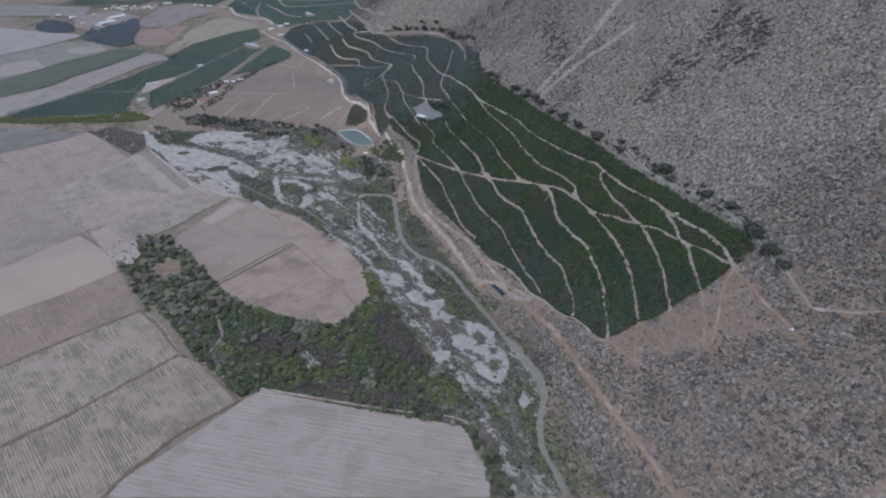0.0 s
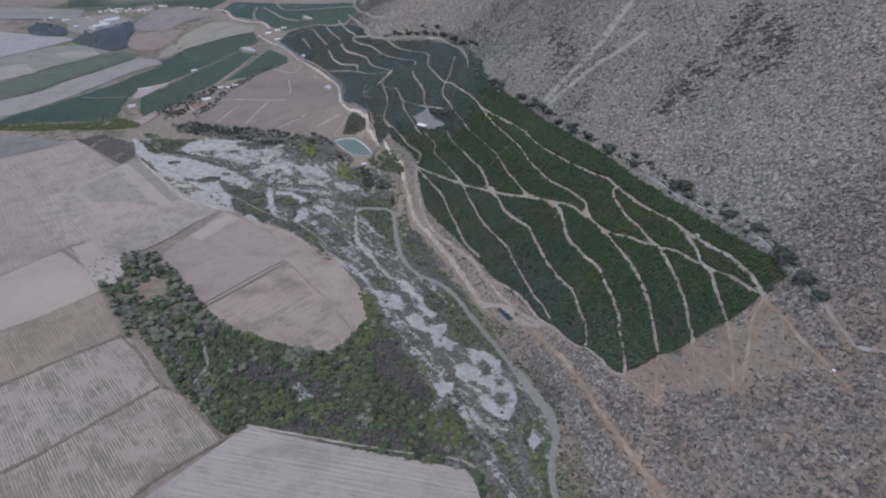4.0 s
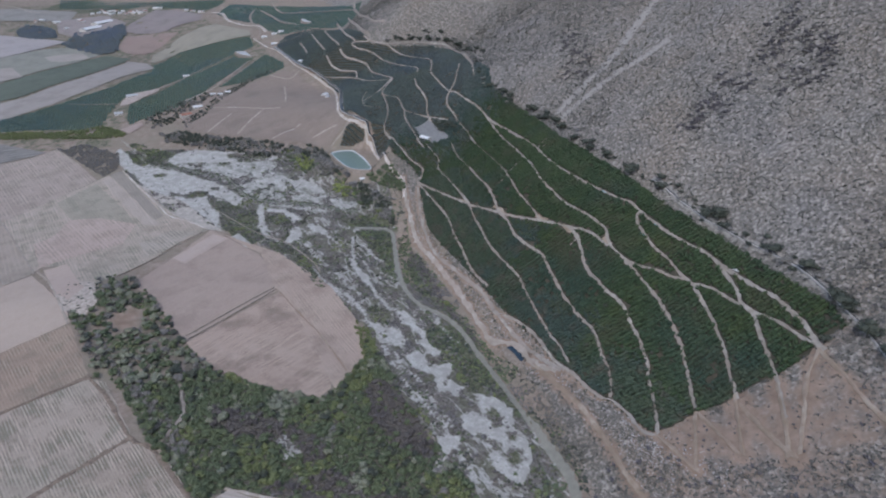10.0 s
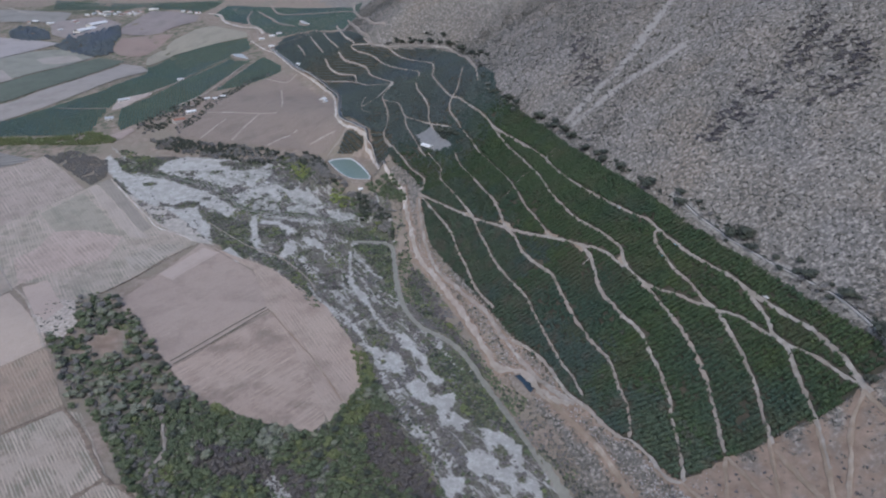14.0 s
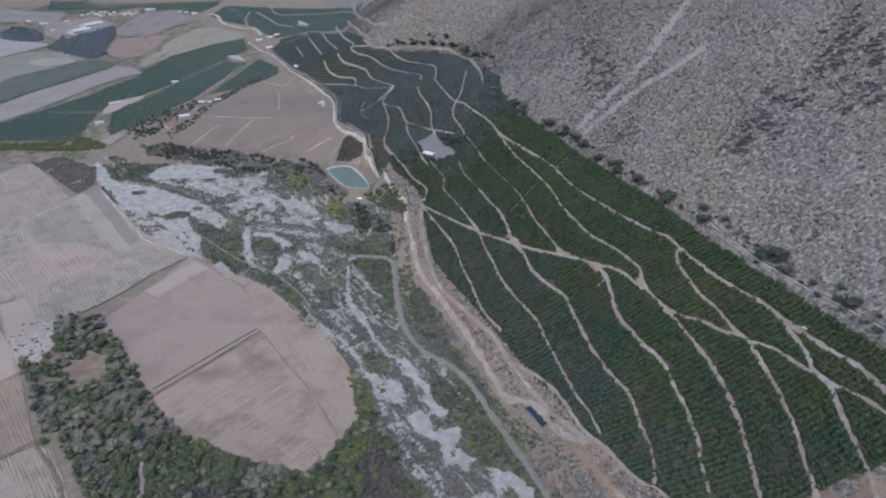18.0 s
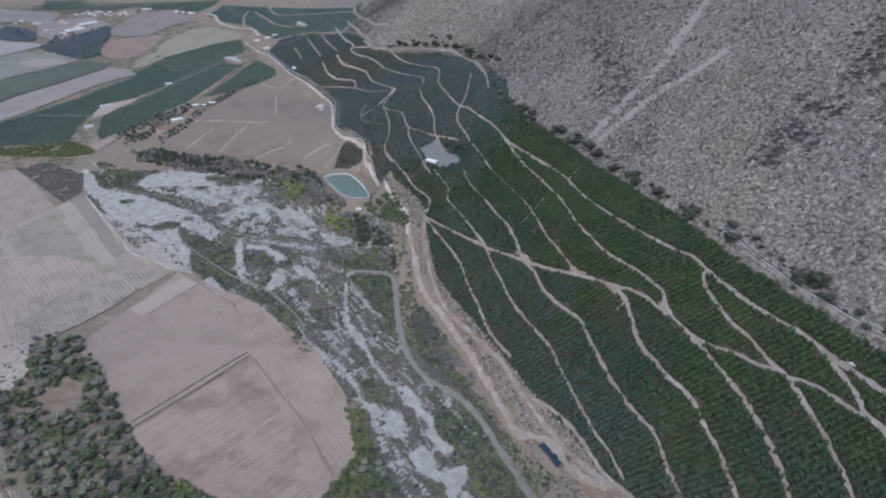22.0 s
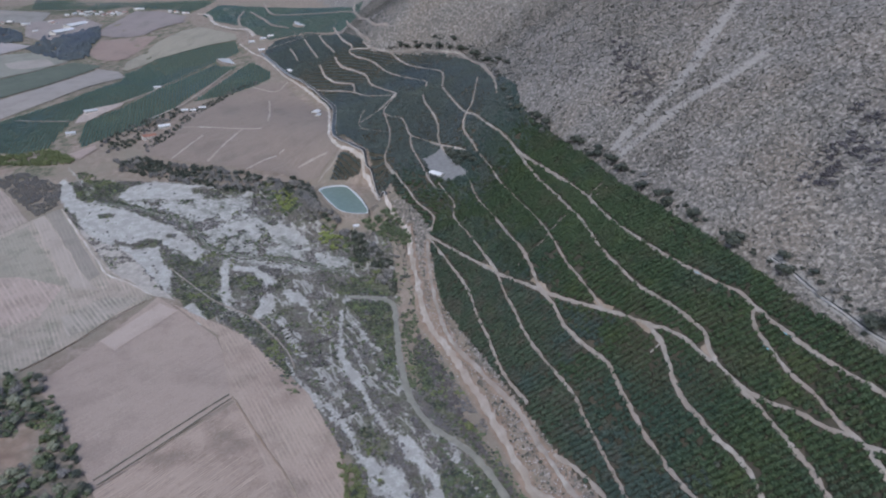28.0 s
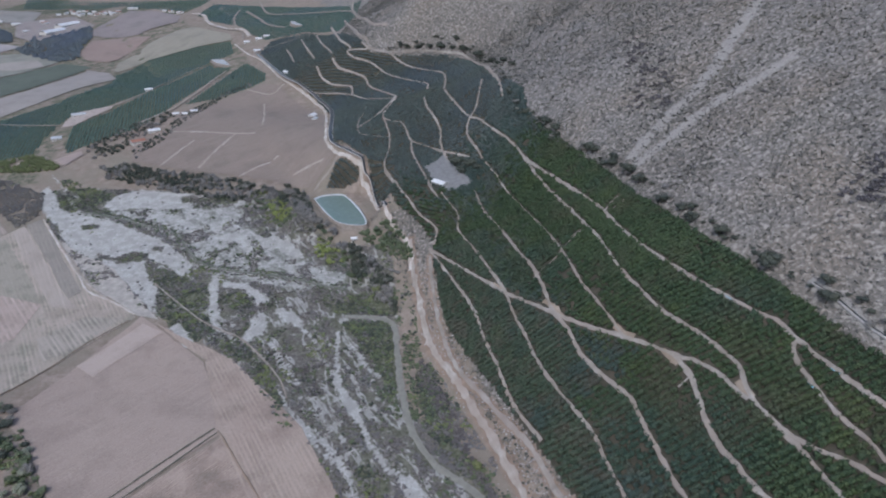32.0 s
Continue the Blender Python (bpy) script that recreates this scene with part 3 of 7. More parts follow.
BRAIDS.append((2.4, [(-344, 933), (-354, 923), (-346, 903), (-360, 896)]))
BRAIDS.append((2.5, [(-27, 679), (-13, 659), (4, 633), (20, 625)]))
BRAIDS.append((2.2, [(-84, 785), (-74, 746), (-85, 746)]))
BRAIDS.append((3, [(-170, 814), (-157, 799), (-148, 785)]))
GRAVEL_BARS.append([(-532, 1113), (-529, 1127), (-503, 1096), (-485, 1070), (-464, 1053), (-453, 1059), (-410, 1036), (-368, 1009), (-331, 988), (-293, 952), (-277, 937), (-279, 926), (-284, 916), (-305, 936), (-327, 950), (-328, 940), (-314, 919), (-299, 901), (-286, 865), (-277, 852), (-300, 874), (-337, 912), (-359, 933), (-381, 950), (-406, 963), (-429, 981), (-455, 1013), (-481, 1040), (-509, 1069)])
GRAVEL_BARS.append([(-430, 1065), (-428, 1090), (-398, 1102), (-331, 1084), (-335, 1074), (-342, 1069), (-323, 1061), (-316, 1050), (-349, 1050), (-392, 1056), (-414, 1053)])
GRAVEL_BARS.append([(-373, 1046), (-346, 1041), (-318, 1028), (-289, 1005), (-299, 1002), (-323, 1016), (-350, 1028)])
GRAVEL_BARS.append([(-282, 991), (-240, 991), (-230, 978), (-225, 954), (-232, 956), (-244, 974), (-267, 980)])
GRAVEL_BARS.append([(-226, 980), (-209, 987), (-192, 974), (-172, 955), (-163, 938), (-181, 943), (-199, 959), (-212, 956)])
GRAVEL_BARS.append([(-287, 1073), (-260, 1061), (-258, 1048), (-272, 1052)])
GRAVEL_BARS.append([(-321, 1079), (-292, 1080), (-267, 1061), (-287, 1064), (-309, 1068)])
GRAVEL_BARS.append([(-252, 902), (-250, 918), (-241, 908), (-232, 872), (-223, 848), (-213, 831), (-221, 832), (-238, 858), (-243, 881)])
GRAVEL_BARS.append([(-242, 910), (-215, 902), (-192, 884), (-185, 874), (-196, 870), (-204, 884), (-218, 894), (-235, 897)])
GRAVEL_BARS.append([(-195, 858), (-186, 858), (-178, 841), (-177, 829), (-187, 825), (-187, 814), (-196, 821), (-194, 837)])
GRAVEL_BARS.append([(-180, 861), (-173, 865), (-164, 860), (-151, 848), (-147, 839), (-154, 837), (-166, 844), (-174, 854)])
GRAVEL_BARS.append([(-265, 839), (-257, 847), (-239, 824), (-228, 812), (-238, 810), (-251, 823)])
GRAVEL_BARS.append([(-110, 774), (-104, 772), (-97, 758), (-88, 746), (-82, 732), (-82, 725), (-88, 725), (-95, 739), (-103, 754), (-110, 767)])
GRAVEL_BARS.append([(-130, 727), (-122, 724), (-112, 714), (-103, 703), (-114, 707), (-123, 715)])
GRAVEL_BARS.append([(-51, 687), (-45, 680), (-33, 659), (-20, 645), (-19, 628), (-11, 614), (-20, 611), (-25, 623), (-28, 642), (-35, 652), (-45, 660), (-53, 677)])
GRAVEL_BARS.append([(-79, 661), (-68, 665), (-58, 651), (-65, 647), (-73, 655)])
GRAVEL_BARS.append([(-61, 654), (-50, 654), (-46, 635), (-39, 627), (-48, 624), (-56, 634)])
GRAVEL_BARS.append([(-51, 688), (-40, 676), (-23, 643), (-16, 624), (-6, 617), (-7, 607), (-19, 615), (-28, 628), (-37, 652), (-48, 671)])
GRAVEL_BARS.append([(-40, 608), (-27, 617), (-13, 596), (2, 601), (5, 588), (-3, 576), (0, 557), (-8, 560), (-13, 582), (-28, 590)])
GRAVEL_BARS.append([(3, 576), (15, 568), (5, 557)])
GRAVEL_BARS.append([(-57, 646), (-46, 654), (-41, 635), (-49, 625)])
GRAVEL_BARS.append([(11, 532), (19, 539), (29, 532), (23, 562), (38, 557), (54, 542), (52, 525), (60, 509), (64, 493), (60, 477), (54, 466), (44, 471), (33, 485), (31, 500), (23, 507), (13, 519)])
GRAVEL_BARS.append([(-1, 580), (11, 570), (9, 554), (-3, 563)])
GRAVEL_BARS.append([(-8, 513), (12, 512), (6, 495), (-1, 484), (-3, 473), (-11, 477), (-4, 492)])
GRAVEL_BARS.append([(74, 471), (75, 453), (79, 445), (73, 438), (70, 430), (67, 446)])
ISLANDS.append([(34, 543), (42, 539), (43, 524), (36, 523), (32, 533)])
ISLANDS.append([(44, 499), (54, 499), (57, 490), (51, 481), (44, 487)])
ISLANDS.append([(25, 515), (30, 513), (30, 507), (25, 508)])
ISLANDS.append([(47, 517), (53, 516), (53, 507), (48, 506)])
ISLANDS.append([(36, 508), (41, 504), (40, 496), (35, 500)])
ISLANDS.append([(-435, 1023), (-421, 1026), (-413, 1015), (-428, 1014)])
ISLANDS.append([(-388, 964), (-373, 958), (-368, 950), (-382, 954)])
ISLANDS.append([(-343, 1079), (-325, 1075), (-321, 1067), (-335, 1066)])
ISLANDS.append([(-367, 953), (-349, 964), (-331, 958), (-331, 947), (-354, 943)])
ISLANDS.append([(-310, 1075), (-279, 1070), (-268, 1057), (-292, 1056)])
ISLANDS.append([(-334, 974), (-321, 971), (-320, 963), (-331, 965)])
ISLANDS.append([(-38, 648), (-27, 642), (-26, 634), (-33, 636)])
ISLANDS.append([(-23, 583), (-14, 579), (-12, 564), (-17, 566)])
TURF.append([(-323, 932), (-303, 930), (-274, 914), (-251, 899), (-238, 859), (-222, 832), (-233, 815), (-261, 839), (-283, 860), (-302, 901)])
TURF.append([(-149, 886), (-124, 877), (-99, 885), (-72, 879), (-67, 850), (-100, 852), (-126, 856)])
TURF.append([(-113, 840), (-74, 843), (-63, 813), (-60, 752), (-65, 752), (-75, 778), (-91, 806)])
TURF.append([(-213, 821), (-188, 810), (-163, 785), (-142, 744), (-129, 718), (-138, 720), (-158, 750), (-181, 785), (-207, 809)])
TURF.append([(-513, 1111), (-490, 1098), (-453, 1070), (-418, 1053), (-402, 1042), (-420, 1043), (-456, 1062), (-475, 1059)])
TURF.append([(-482, 1115), (-440, 1101), (-434, 1075), (-446, 1064), (-469, 1077)])
TURF.append([(-78, 694), (-58, 680), (-56, 660), (-70, 661), (-81, 681)])
TURF.append([(-24, 651), (16, 639), (24, 614), (-5, 612), (-18, 627)])
TURF.append([(-38, 793), (-23, 740), (-7, 690), (16, 650), (28, 626), (23, 625), (7, 656), (-23, 692), (-39, 724), (-48, 776)])
TURF.append([(-7, 633), (25, 626), (39, 587), (52, 556), (75, 516), (67, 519), (42, 556), (19, 562), (4, 584)])
TURF.append([(-235, 887), (-211, 888), (-199, 866), (-214, 862), (-229, 871)])
TURF.append([(62, 508), (73, 470), (82, 424), (90, 379), (77, 374), (72, 408), (64, 437), (59, 464)])
TURF.append([(35, 451), (48, 444), (62, 414), (65, 378), (58, 388), (49, 414)])
BARE_AREAS.append((0.44, [(-24, 784), (-8, 760), (17, 708), (34, 684), (50, 648), (72, 617), (93, 569), (59, 608), (37, 627), (17, 685), (-7, 735), (-29, 779)]))
BARE_AREAS.append((0.44, [(-59, 878), (-46, 893), (-34, 833), (-15, 776), (-37, 802), (-48, 835)]))
BARE_AREAS.append((0.6, [(120, 510), (164, 478), (208, 470), (236, 474), (242, 440), (240, 394), (201, 413), (153, 433), (133, 461)]))
BARE_LINES.append((12, [(138, 469), (145, 451), (151, 435), (154, 431)]))
BARE_LINES.append((14, [(166, 479), (159, 456), (152, 432)]))
BARE_LINES.append((14, [(167, 478), (172, 456), (177, 433)]))
BARE_LINES.append((14, [(190, 481), (185, 459), (178, 431)]))
BARE_LINES.append((14, [(190, 472), (194, 442), (200, 416)]))
BARE_LINES.append((12, [(210, 472), (205, 448), (197, 419)]))
BARE_LINES.append((10, [(234, 479), (222, 463), (212, 440), (202, 418)]))
BARE_LINES.append((6, [(234, 480), (237, 452), (238, 428), (240, 408), (241, 391), (242, 378)]))
BARE_LINES.append((8, [(71, 582), (86, 546), (100, 512), (110, 475), (116, 446), (125, 418), (133, 397), (144, 370), (152, 343), (158, 324)]))
BARE_LINES.append((9, [(-63, 926), (-57, 886), (-48, 846), (-38, 804), (-18, 765), (4, 715), (20, 675), (30, 650), (39, 629), (53, 618), (64, 602), (71, 582), (87, 559), (98, 542), (113, 518), (123, 505), (131, 483), (139, 466)]))
BARE_LINES.append((8, [(-43, 897), (-39, 861), (-31, 818), (-19, 779), (3, 738), (30, 689), (42, 660), (59, 622), (74, 588), (90, 557)]))
BARE_LINES.append((6, [(51, 649), (63, 634), (72, 618), (80, 595), (86, 572), (95, 553), (104, 530), (112, 515), (119, 509), (126, 494), (131, 476), (137, 468), (141, 470)]))
BARE_LINES.append((8, [(257, 456), (257, 436), (256, 417), (257, 402), (263, 392), (273, 380), (284, 372)]))
WASHES.append((12, [(246, 1007), (225, 984), (209, 967), (187, 941), (154, 919), (125, 900)]))
WASHES.append((10, [(241, 906), (213, 903), (181, 904), (151, 893), (127, 886)]))
BARE_LINES.append((5, [(-482, 1746), (-425, 1649), (-388, 1596), (-348, 1522), (-315, 1465), (-277, 1421), (-247, 1383), (-218, 1326), (-190, 1190), (-180, 1137), (-162, 1101), (-142, 1082), (-130, 1075), (-127, 1066), (-116, 1049), (-85, 960), (-67, 928), (-60, 909), (-60, 890)]))
BARE_LINES.append((5, [(-403, 1631), (-356, 1545), (-316, 1478), (-279, 1433), (-243, 1388), (-216, 1340), (-200, 1286), (-177, 1150), (-164, 1116), (-144, 1092), (-128, 1080), (-123, 1070), (-112, 1054), (-90, 980)]))
WASHES.append((5.5, [(188, 711), (194, 695), (200, 675), (207, 656), (213, 638), (221, 620), (228, 602), (235, 585), (242, 566), (248, 548), (251, 533), (253, 519), (255, 502), (256, 490), (257, 477), (257, 458), (257, 442)]))
ORCHARD = [(-41, 901), (-36, 868), (-31, 838), (-24, 811), (-10, 780), (5, 752), (20, 719), (34, 687), (47, 662), (59, 638), (72, 615), (86, 570), (96, 551), (104, 528), (112, 514), (120, 506), (128, 487), (136, 473), (144, 470), (165, 478), (191, 481), (213, 478), (231, 481), (241, 486), (251, 485), (250, 503), (243, 531), (231, 571), (221, 601), (208, 632), (193, 666), (181, 698), (163, 742), (139, 797), (116, 856), (97, 922), (76, 982), (63, 1017), (51, 1050), (48, 1102), (32, 1165)]
ORCHARDS.append(ORCHARD)
ORCHARD_TOP = [(0, 1322), (-41, 1374), (-120, 1404), (-162, 1425), (-178, 1449), (-232, 1550), (-322, 1688), (-394, 1701), (-401, 1643), (-319, 1484), (-242, 1384), (-197, 1282), (-168, 1126), (-123, 1081), (-118, 1066), (-81, 977), (-53, 937), (-40, 910), (-28, 899), (1, 873), (55, 964)]
ORCHARDS.append(ORCHARD_TOP)
ORCH_SMALL = [(-155, 1089), (-139, 1079), (-131, 1074), (-132, 1068), (-168, 1065), (-165, 1076)]
ORCHARDS.append(ORCH_SMALL)
CORRIDOR = [(-531, 1111), (-482, 1114), (-377, 1097), (-274, 1074), (-218, 1079), (-163, 971), (-82, 930), (-68, 850), (-61, 763), (-29, 704), (11, 641), (40, 581), (77, 493), (87, 448), (85, 403), (93, 354), (55, 353), (35, 415), (12, 474), (-32, 543), (-77, 649), (-92, 672), (-125, 720), (-196, 795), (-272, 854), (-291, 864), (-383, 918), (-480, 1034)]
TERRACE = [(-67, 845), (-64, 891), (-53, 845), (-46, 808), (-25, 766), (4, 699), (20, 656), (35, 625), (57, 591), (69, 556), (84, 513), (90, 481), (95, 447), (104, 414), (113, 387), (121, 362), (124, 344), (99, 355), (90, 376), (84, 398), (84, 431), (88, 459), (78, 496), (56, 555), (29, 617), (-8, 673), (-32, 694), (-50, 733), (-60, 777)]
WOOD = [(-378, 675), (-343, 661), (-353, 701), (-363, 747), (-335, 730), (-298, 694), (-242, 624), (-196, 581), (-145, 561), (-105, 551), (-95, 559), (-74, 603), (-77, 649), (-52, 588), (-32, 543), (-9, 504), (12, 474), (26, 447), (35, 415), (32, 393), (21, 418), (-25, 428), (-72, 437), (-122, 451), (-145, 459), (-164, 448), (-181, 457), (-218, 494), (-267, 555), (-323, 606)]
WOOD_SOUTH = [(32, 415), (43, 398), (50, 372), (55, 352), (39, 351), (38, 377)]
POND = [(-176, 1038), (-174, 1042), (-170, 1048), (-160, 1053), (-149, 1054), (-142, 1047), (-127, 1020), (-115, 992), (-112, 980), (-113, 976), (-118, 974), (-133, 976), (-144, 984), (-159, 1008), (-173, 1033)]
TANK = [(51, 610), (53, 611), (55, 612), (57, 612), (59, 613), (62, 609), (64, 605), (66, 600), (69, 596), (67, 595), (65, 593), (64, 591), (62, 589), (59, 595), (57, 600), (54, 605)]
YARD = [(-55, 1037), (-42, 1057), (-36, 1066), (-26, 1039), (-11, 1012), (-4, 996), (-20, 983), (-28, 981), (-40, 990)]
RESERVOIR_FAR = [(-499, 1654), (-482, 1659), (-453, 1639), (-436, 1614), (-452, 1608), (-478, 1626)]
RESERVOIR_TOP = [(-381, 1820), (-353, 1803), (-337, 1763), (-361, 1769)]
BELT_POND = [(-268, 1066), (-239, 1087), (-175, 992), (-125, 941), (-71, 901), (-68, 855), (-121, 907), (-171, 964), (-204, 999), (-257, 1040)]
BELT_THICKET = [(-638, 1136), (-597, 1147), (-522, 1103), (-498, 1050), (-509, 1023), (-562, 1069)]
BELT_GREEN = [(-860, 1236), (-789, 1214), (-732, 1211), (-669, 1200), (-616, 1204), (-601, 1218), (-557, 1186), (-536, 1169), (-568, 1163), (-655, 1175), (-774, 1191), (-845, 1208)]
BELT_BROWN = [(-533, 1226), (-509, 1288), (-464, 1355), (-447, 1332), (-464, 1252), (-473, 1208), (-502, 1188)]
BELT_RIVER = [(-477, 1162), (-436, 1166), (-371, 1137), (-296, 1113), (-246, 1090), (-207, 1072), (-181, 1033), (-167, 986), (-177, 981), (-206, 1035), (-244, 1053), (-312, 1073), (-379, 1099), (-457, 1133)]
BELT_FAR_A = [(-1016, 1850), (-1002, 1891), (-1019, 1938), (-975, 1966), (-913, 1870), (-874, 1761), (-911, 1783), (-970, 1816)]
BELT_FAR_B = [(-975, 1966), (-935, 2042), (-888, 1958), (-861, 1849), (-838, 1788), (-874, 1761), (-913, 1870)]
BELT_PONDSIDE = [(-116, 965), (-101, 962), (-82, 957), (-64, 926), (-59, 905), (-72, 906), (-94, 930), (-110, 945)]
BELT_BRIGHT = [(-164, 963), (-152, 961), (-137, 954), (-121, 936), (-121, 925), (-135, 925), (-155, 942)]
BELT_GOLD = [(-234, 1053), (-221, 1066), (-207, 1046), (-190, 996), (-217, 1020)]
BELT_SHADE = [(-227, 1092), (-197, 1078), (-180, 1037), (-176, 997), (-156, 976), (-160, 966), (-137, 960), (-110, 930), (-79, 895), (-72, 879), (-102, 906), (-117, 921), (-137, 956), (-174, 969), (-190, 991), (-203, 1058)]
BELT_DARK = [(-277, 1098), (-240, 1087), (-183, 1017), (-154, 976), (-112, 940), (-78, 885), (-69, 851), (-86, 868), (-118, 917), (-137, 959), (-165, 971), (-219, 1057), (-262, 1070)]
HEDGE_A = [(-459, 1205), (-440, 1262), (-438, 1346), (-402, 1429), (-366, 1468), (-360, 1453), (-397, 1411), (-421, 1313), (-426, 1238), (-442, 1184)]
HEDGE_B = [(-463, 1177), (-386, 1146), (-321, 1127), (-315, 1113), (-380, 1128), (-457, 1158)]
FIELD_EDGE = [(-91, 670), (-79, 637), (-67, 594), (-75, 581), (-87, 570), (-86, 579), (-77, 596), (-77, 617), (-90, 656)]
WOOD_GREY_A = [(-187, 538), (-159, 534), (-136, 526), (-113, 516), (-95, 506), (-87, 489), (-92, 475), (-108, 489), (-130, 502), (-157, 505), (-179, 513)]
WOOD_GREY_B = [(-68, 568), (-51, 578), (-32, 540), (-8, 506), (-12, 486), (-29, 495), (-45, 505), (-62, 530)]
WOOD_GREY_C = [(-104, 469), (-76, 474), (-55, 457), (-26, 455), (-7, 442), (11, 435), (17, 425), (-34, 433), (-62, 442), (-94, 450), (-130, 457)]
WOOD_YELLOW_A = [(-155, 497), (-136, 503), (-121, 483), (-123, 471), (-140, 470)]
WOOD_YELLOW_B = [(-18, 477), (6, 472), (20, 451), (12, 439), (-7, 449)]
WOOD_NW = [(-380, 695), (-374, 731), (-359, 747), (-328, 738), (-273, 664), (-234, 617), (-196, 571), (-244, 565), (-298, 563)]
WOOD_EDGE = [(-362, 649), (-348, 660), (-318, 627), (-274, 586), (-234, 542), (-186, 492), (-197, 486), (-248, 542), (-288, 578), (-335, 617)]
WOOD_YELLOW_C = [(-150, 550), (-134, 551), (-128, 534), (-141, 533)]
WOOD_PALE = [(-335, 667), (-299, 668), (-281, 644), (-288, 629), (-317, 636)]
GRAVEL_BARS.append([(-129, 506), (-123, 511), (-113, 500), (-105, 493), (-109, 482), (-116, 484), (-123, 495)])
WOOD_YELLOW_D = [(-84, 664), (-70, 655), (-62, 618), (-69, 598), (-81, 629)]
STONY_I = [(-405, 704), (-406, 727), (-376, 728), (-362, 713), (-352, 685), (-350, 668), (-353, 660), (-375, 668)]
GLADE = [(-328, 655), (-326, 668), (-317, 669), (-317, 681), (-307, 677), (-297, 654), (-299, 643), (-313, 644)]
BARE_AREAS.append((0.85, GLADE))
HOLLOW_D = [(219, 767), (249, 771), (262, 743), (241, 729), (221, 746)]
FARLAND = [(-538, 1102), (-553, 1226), (-491, 1302), (-471, 1385), (-390, 1597), (-502, 1824), (-719, 2087), (-1099, 2317), (-1390, 2281), (-1446, 2209), (-1023, 1562), (-731, 1126)]
HOLLOW_A = [(310, 827), (331, 822), (343, 783), (340, 741), (324, 708), (297, 707), (287, 737), (289, 785)]
HOLLOW_B = [(259, 791), (281, 774), (278, 744), (262, 753)]
HOLLOW_C = [(145, 1091), (168, 1020), (171, 978), (158, 929), (132, 960)]
WET_BED = [(-423, 1051), (-375, 1052), (-315, 1048), (-270, 1049), (-234, 995), (-161, 933), (-119, 912), (-127, 894), (-169, 891), (-216, 907), (-253, 918), (-291, 961), (-328, 996), (-377, 1022)]
GREEN_BANK_D = [(-527, 1137), (-482, 1100), (-423, 1064), (-417, 1085), (-457, 1108), (-509, 1138)]
GREEN_BANK_E = [(-98, 961), (-85, 953), (-64, 920), (-63, 903), (-75, 911), (-83, 932)]
GOLD_C = [(-89, 659), (-75, 654), (-69, 620), (-60, 604), (-74, 604), (-85, 641)]
STONES_A = [(117, 478), (136, 465), (141, 434), (140, 407), (119, 436)]
GROVE = [(-1197, 1970), (-1190, 2016), (-1146, 2006), (-1084, 1962), (-1052, 1904), (-1091, 1884), (-1157, 1910)]
FAR_ORCHARD = [(-682, 2219), (-226, 1802), (-226, 1700), (-239, 1595), (-324, 1697), (-411, 1725), (-461, 1797), (-506, 1886), (-618, 1996), (-678, 2079)]
FAR_GREEN = [(-1225, 2246), (-1113, 2242), (-956, 2273), (-740, 2149), (-715, 2193), (-716, 2300), (-1295, 2388)]
GREEN_A = [(-790, 1305), (-756, 1351), (-722, 1394), (-685, 1438), (-662, 1568), (-695, 1660), (-677, 1770), (-574, 1788), (-502, 1775), (-465, 1691), (-506, 1658), (-545, 1590), (-553, 1461), (-584, 1406), (-624, 1376), (-630, 1358), (-620, 1286), (-603, 1223), (-636, 1207), (-687, 1215), (-739, 1223), (-794, 1221), (-850, 1240), (-862, 1262)]
GREEN_B = [(-599, 1323), (-568, 1380), (-547, 1447), (-537, 1566), (-500, 1638), (-478, 1606), (-437, 1582), (-455, 1476), (-471, 1385), (-487, 1293), (-527, 1252), (-553, 1215), (-575, 1253)]
GREEN_C = [(-451, 1387), (-426, 1552), (-414, 1593), (-357, 1510), (-343, 1474), (-363, 1445), (-398, 1418)]
STREAM = [(-114, 851), (-75, 844), (-66, 816), (-59, 770), (-49, 726), (-32, 692), (-8, 670), (11, 646), (26, 616), (40, 586), (55, 550), (69, 517), (77, 493), (85, 471), (88, 447), (84, 431), (81, 409), (83, 391), (90, 373), (95, 355)]
HILL_CANAL = [(188, 711), (194, 695), (200, 675), (207, 656), (213, 638), (221, 620), (228, 602), (235, 585), (242, 566), (248, 548), (251, 533), (253, 519), (255, 502), (256, 490), (257, 477), (257, 458), (257, 442)]
HILL_TRACK = [(257, 456), (257, 436), (256, 417), (257, 402), (263, 392), (273, 380), (284, 372)]
ROAD_CANAL = [(-403, 1631), (-356, 1545), (-316, 1478), (-279, 1433), (-243, 1388), (-216, 1340), (-200, 1286), (-177, 1150), (-164, 1116), (-144, 1092), (-128, 1080), (-123, 1070), (-112, 1054), (-90, 980)]
FLOW_PATH = [(-452, 1054), (-419, 1043), (-388, 1031), (-362, 1017), (-340, 1009), (-313, 990), (-291, 961), (-271, 939), (-250, 928), (-226, 921), (-196, 915), (-166, 905), (-137, 894), (-118, 890)]
CANAL_TREES = [(155, 774, 1), (171, 734, 1.1), (189, 696, 0.9), (213, 639, 1.5), (221, 632, 1.2), (239, 573, 1), (249, 543, 1.1), (253, 507, 1.5), (254, 497, 1.4), (238, 482, 0.9), (255, 471, 1.1), (256, 450, 1.5), (144, 796, 0.9), (131, 828, 0.8), (108, 900, 0.9), (95, 941, 0.8), (73, 997, 0.8), (98, 933, 0.92)]
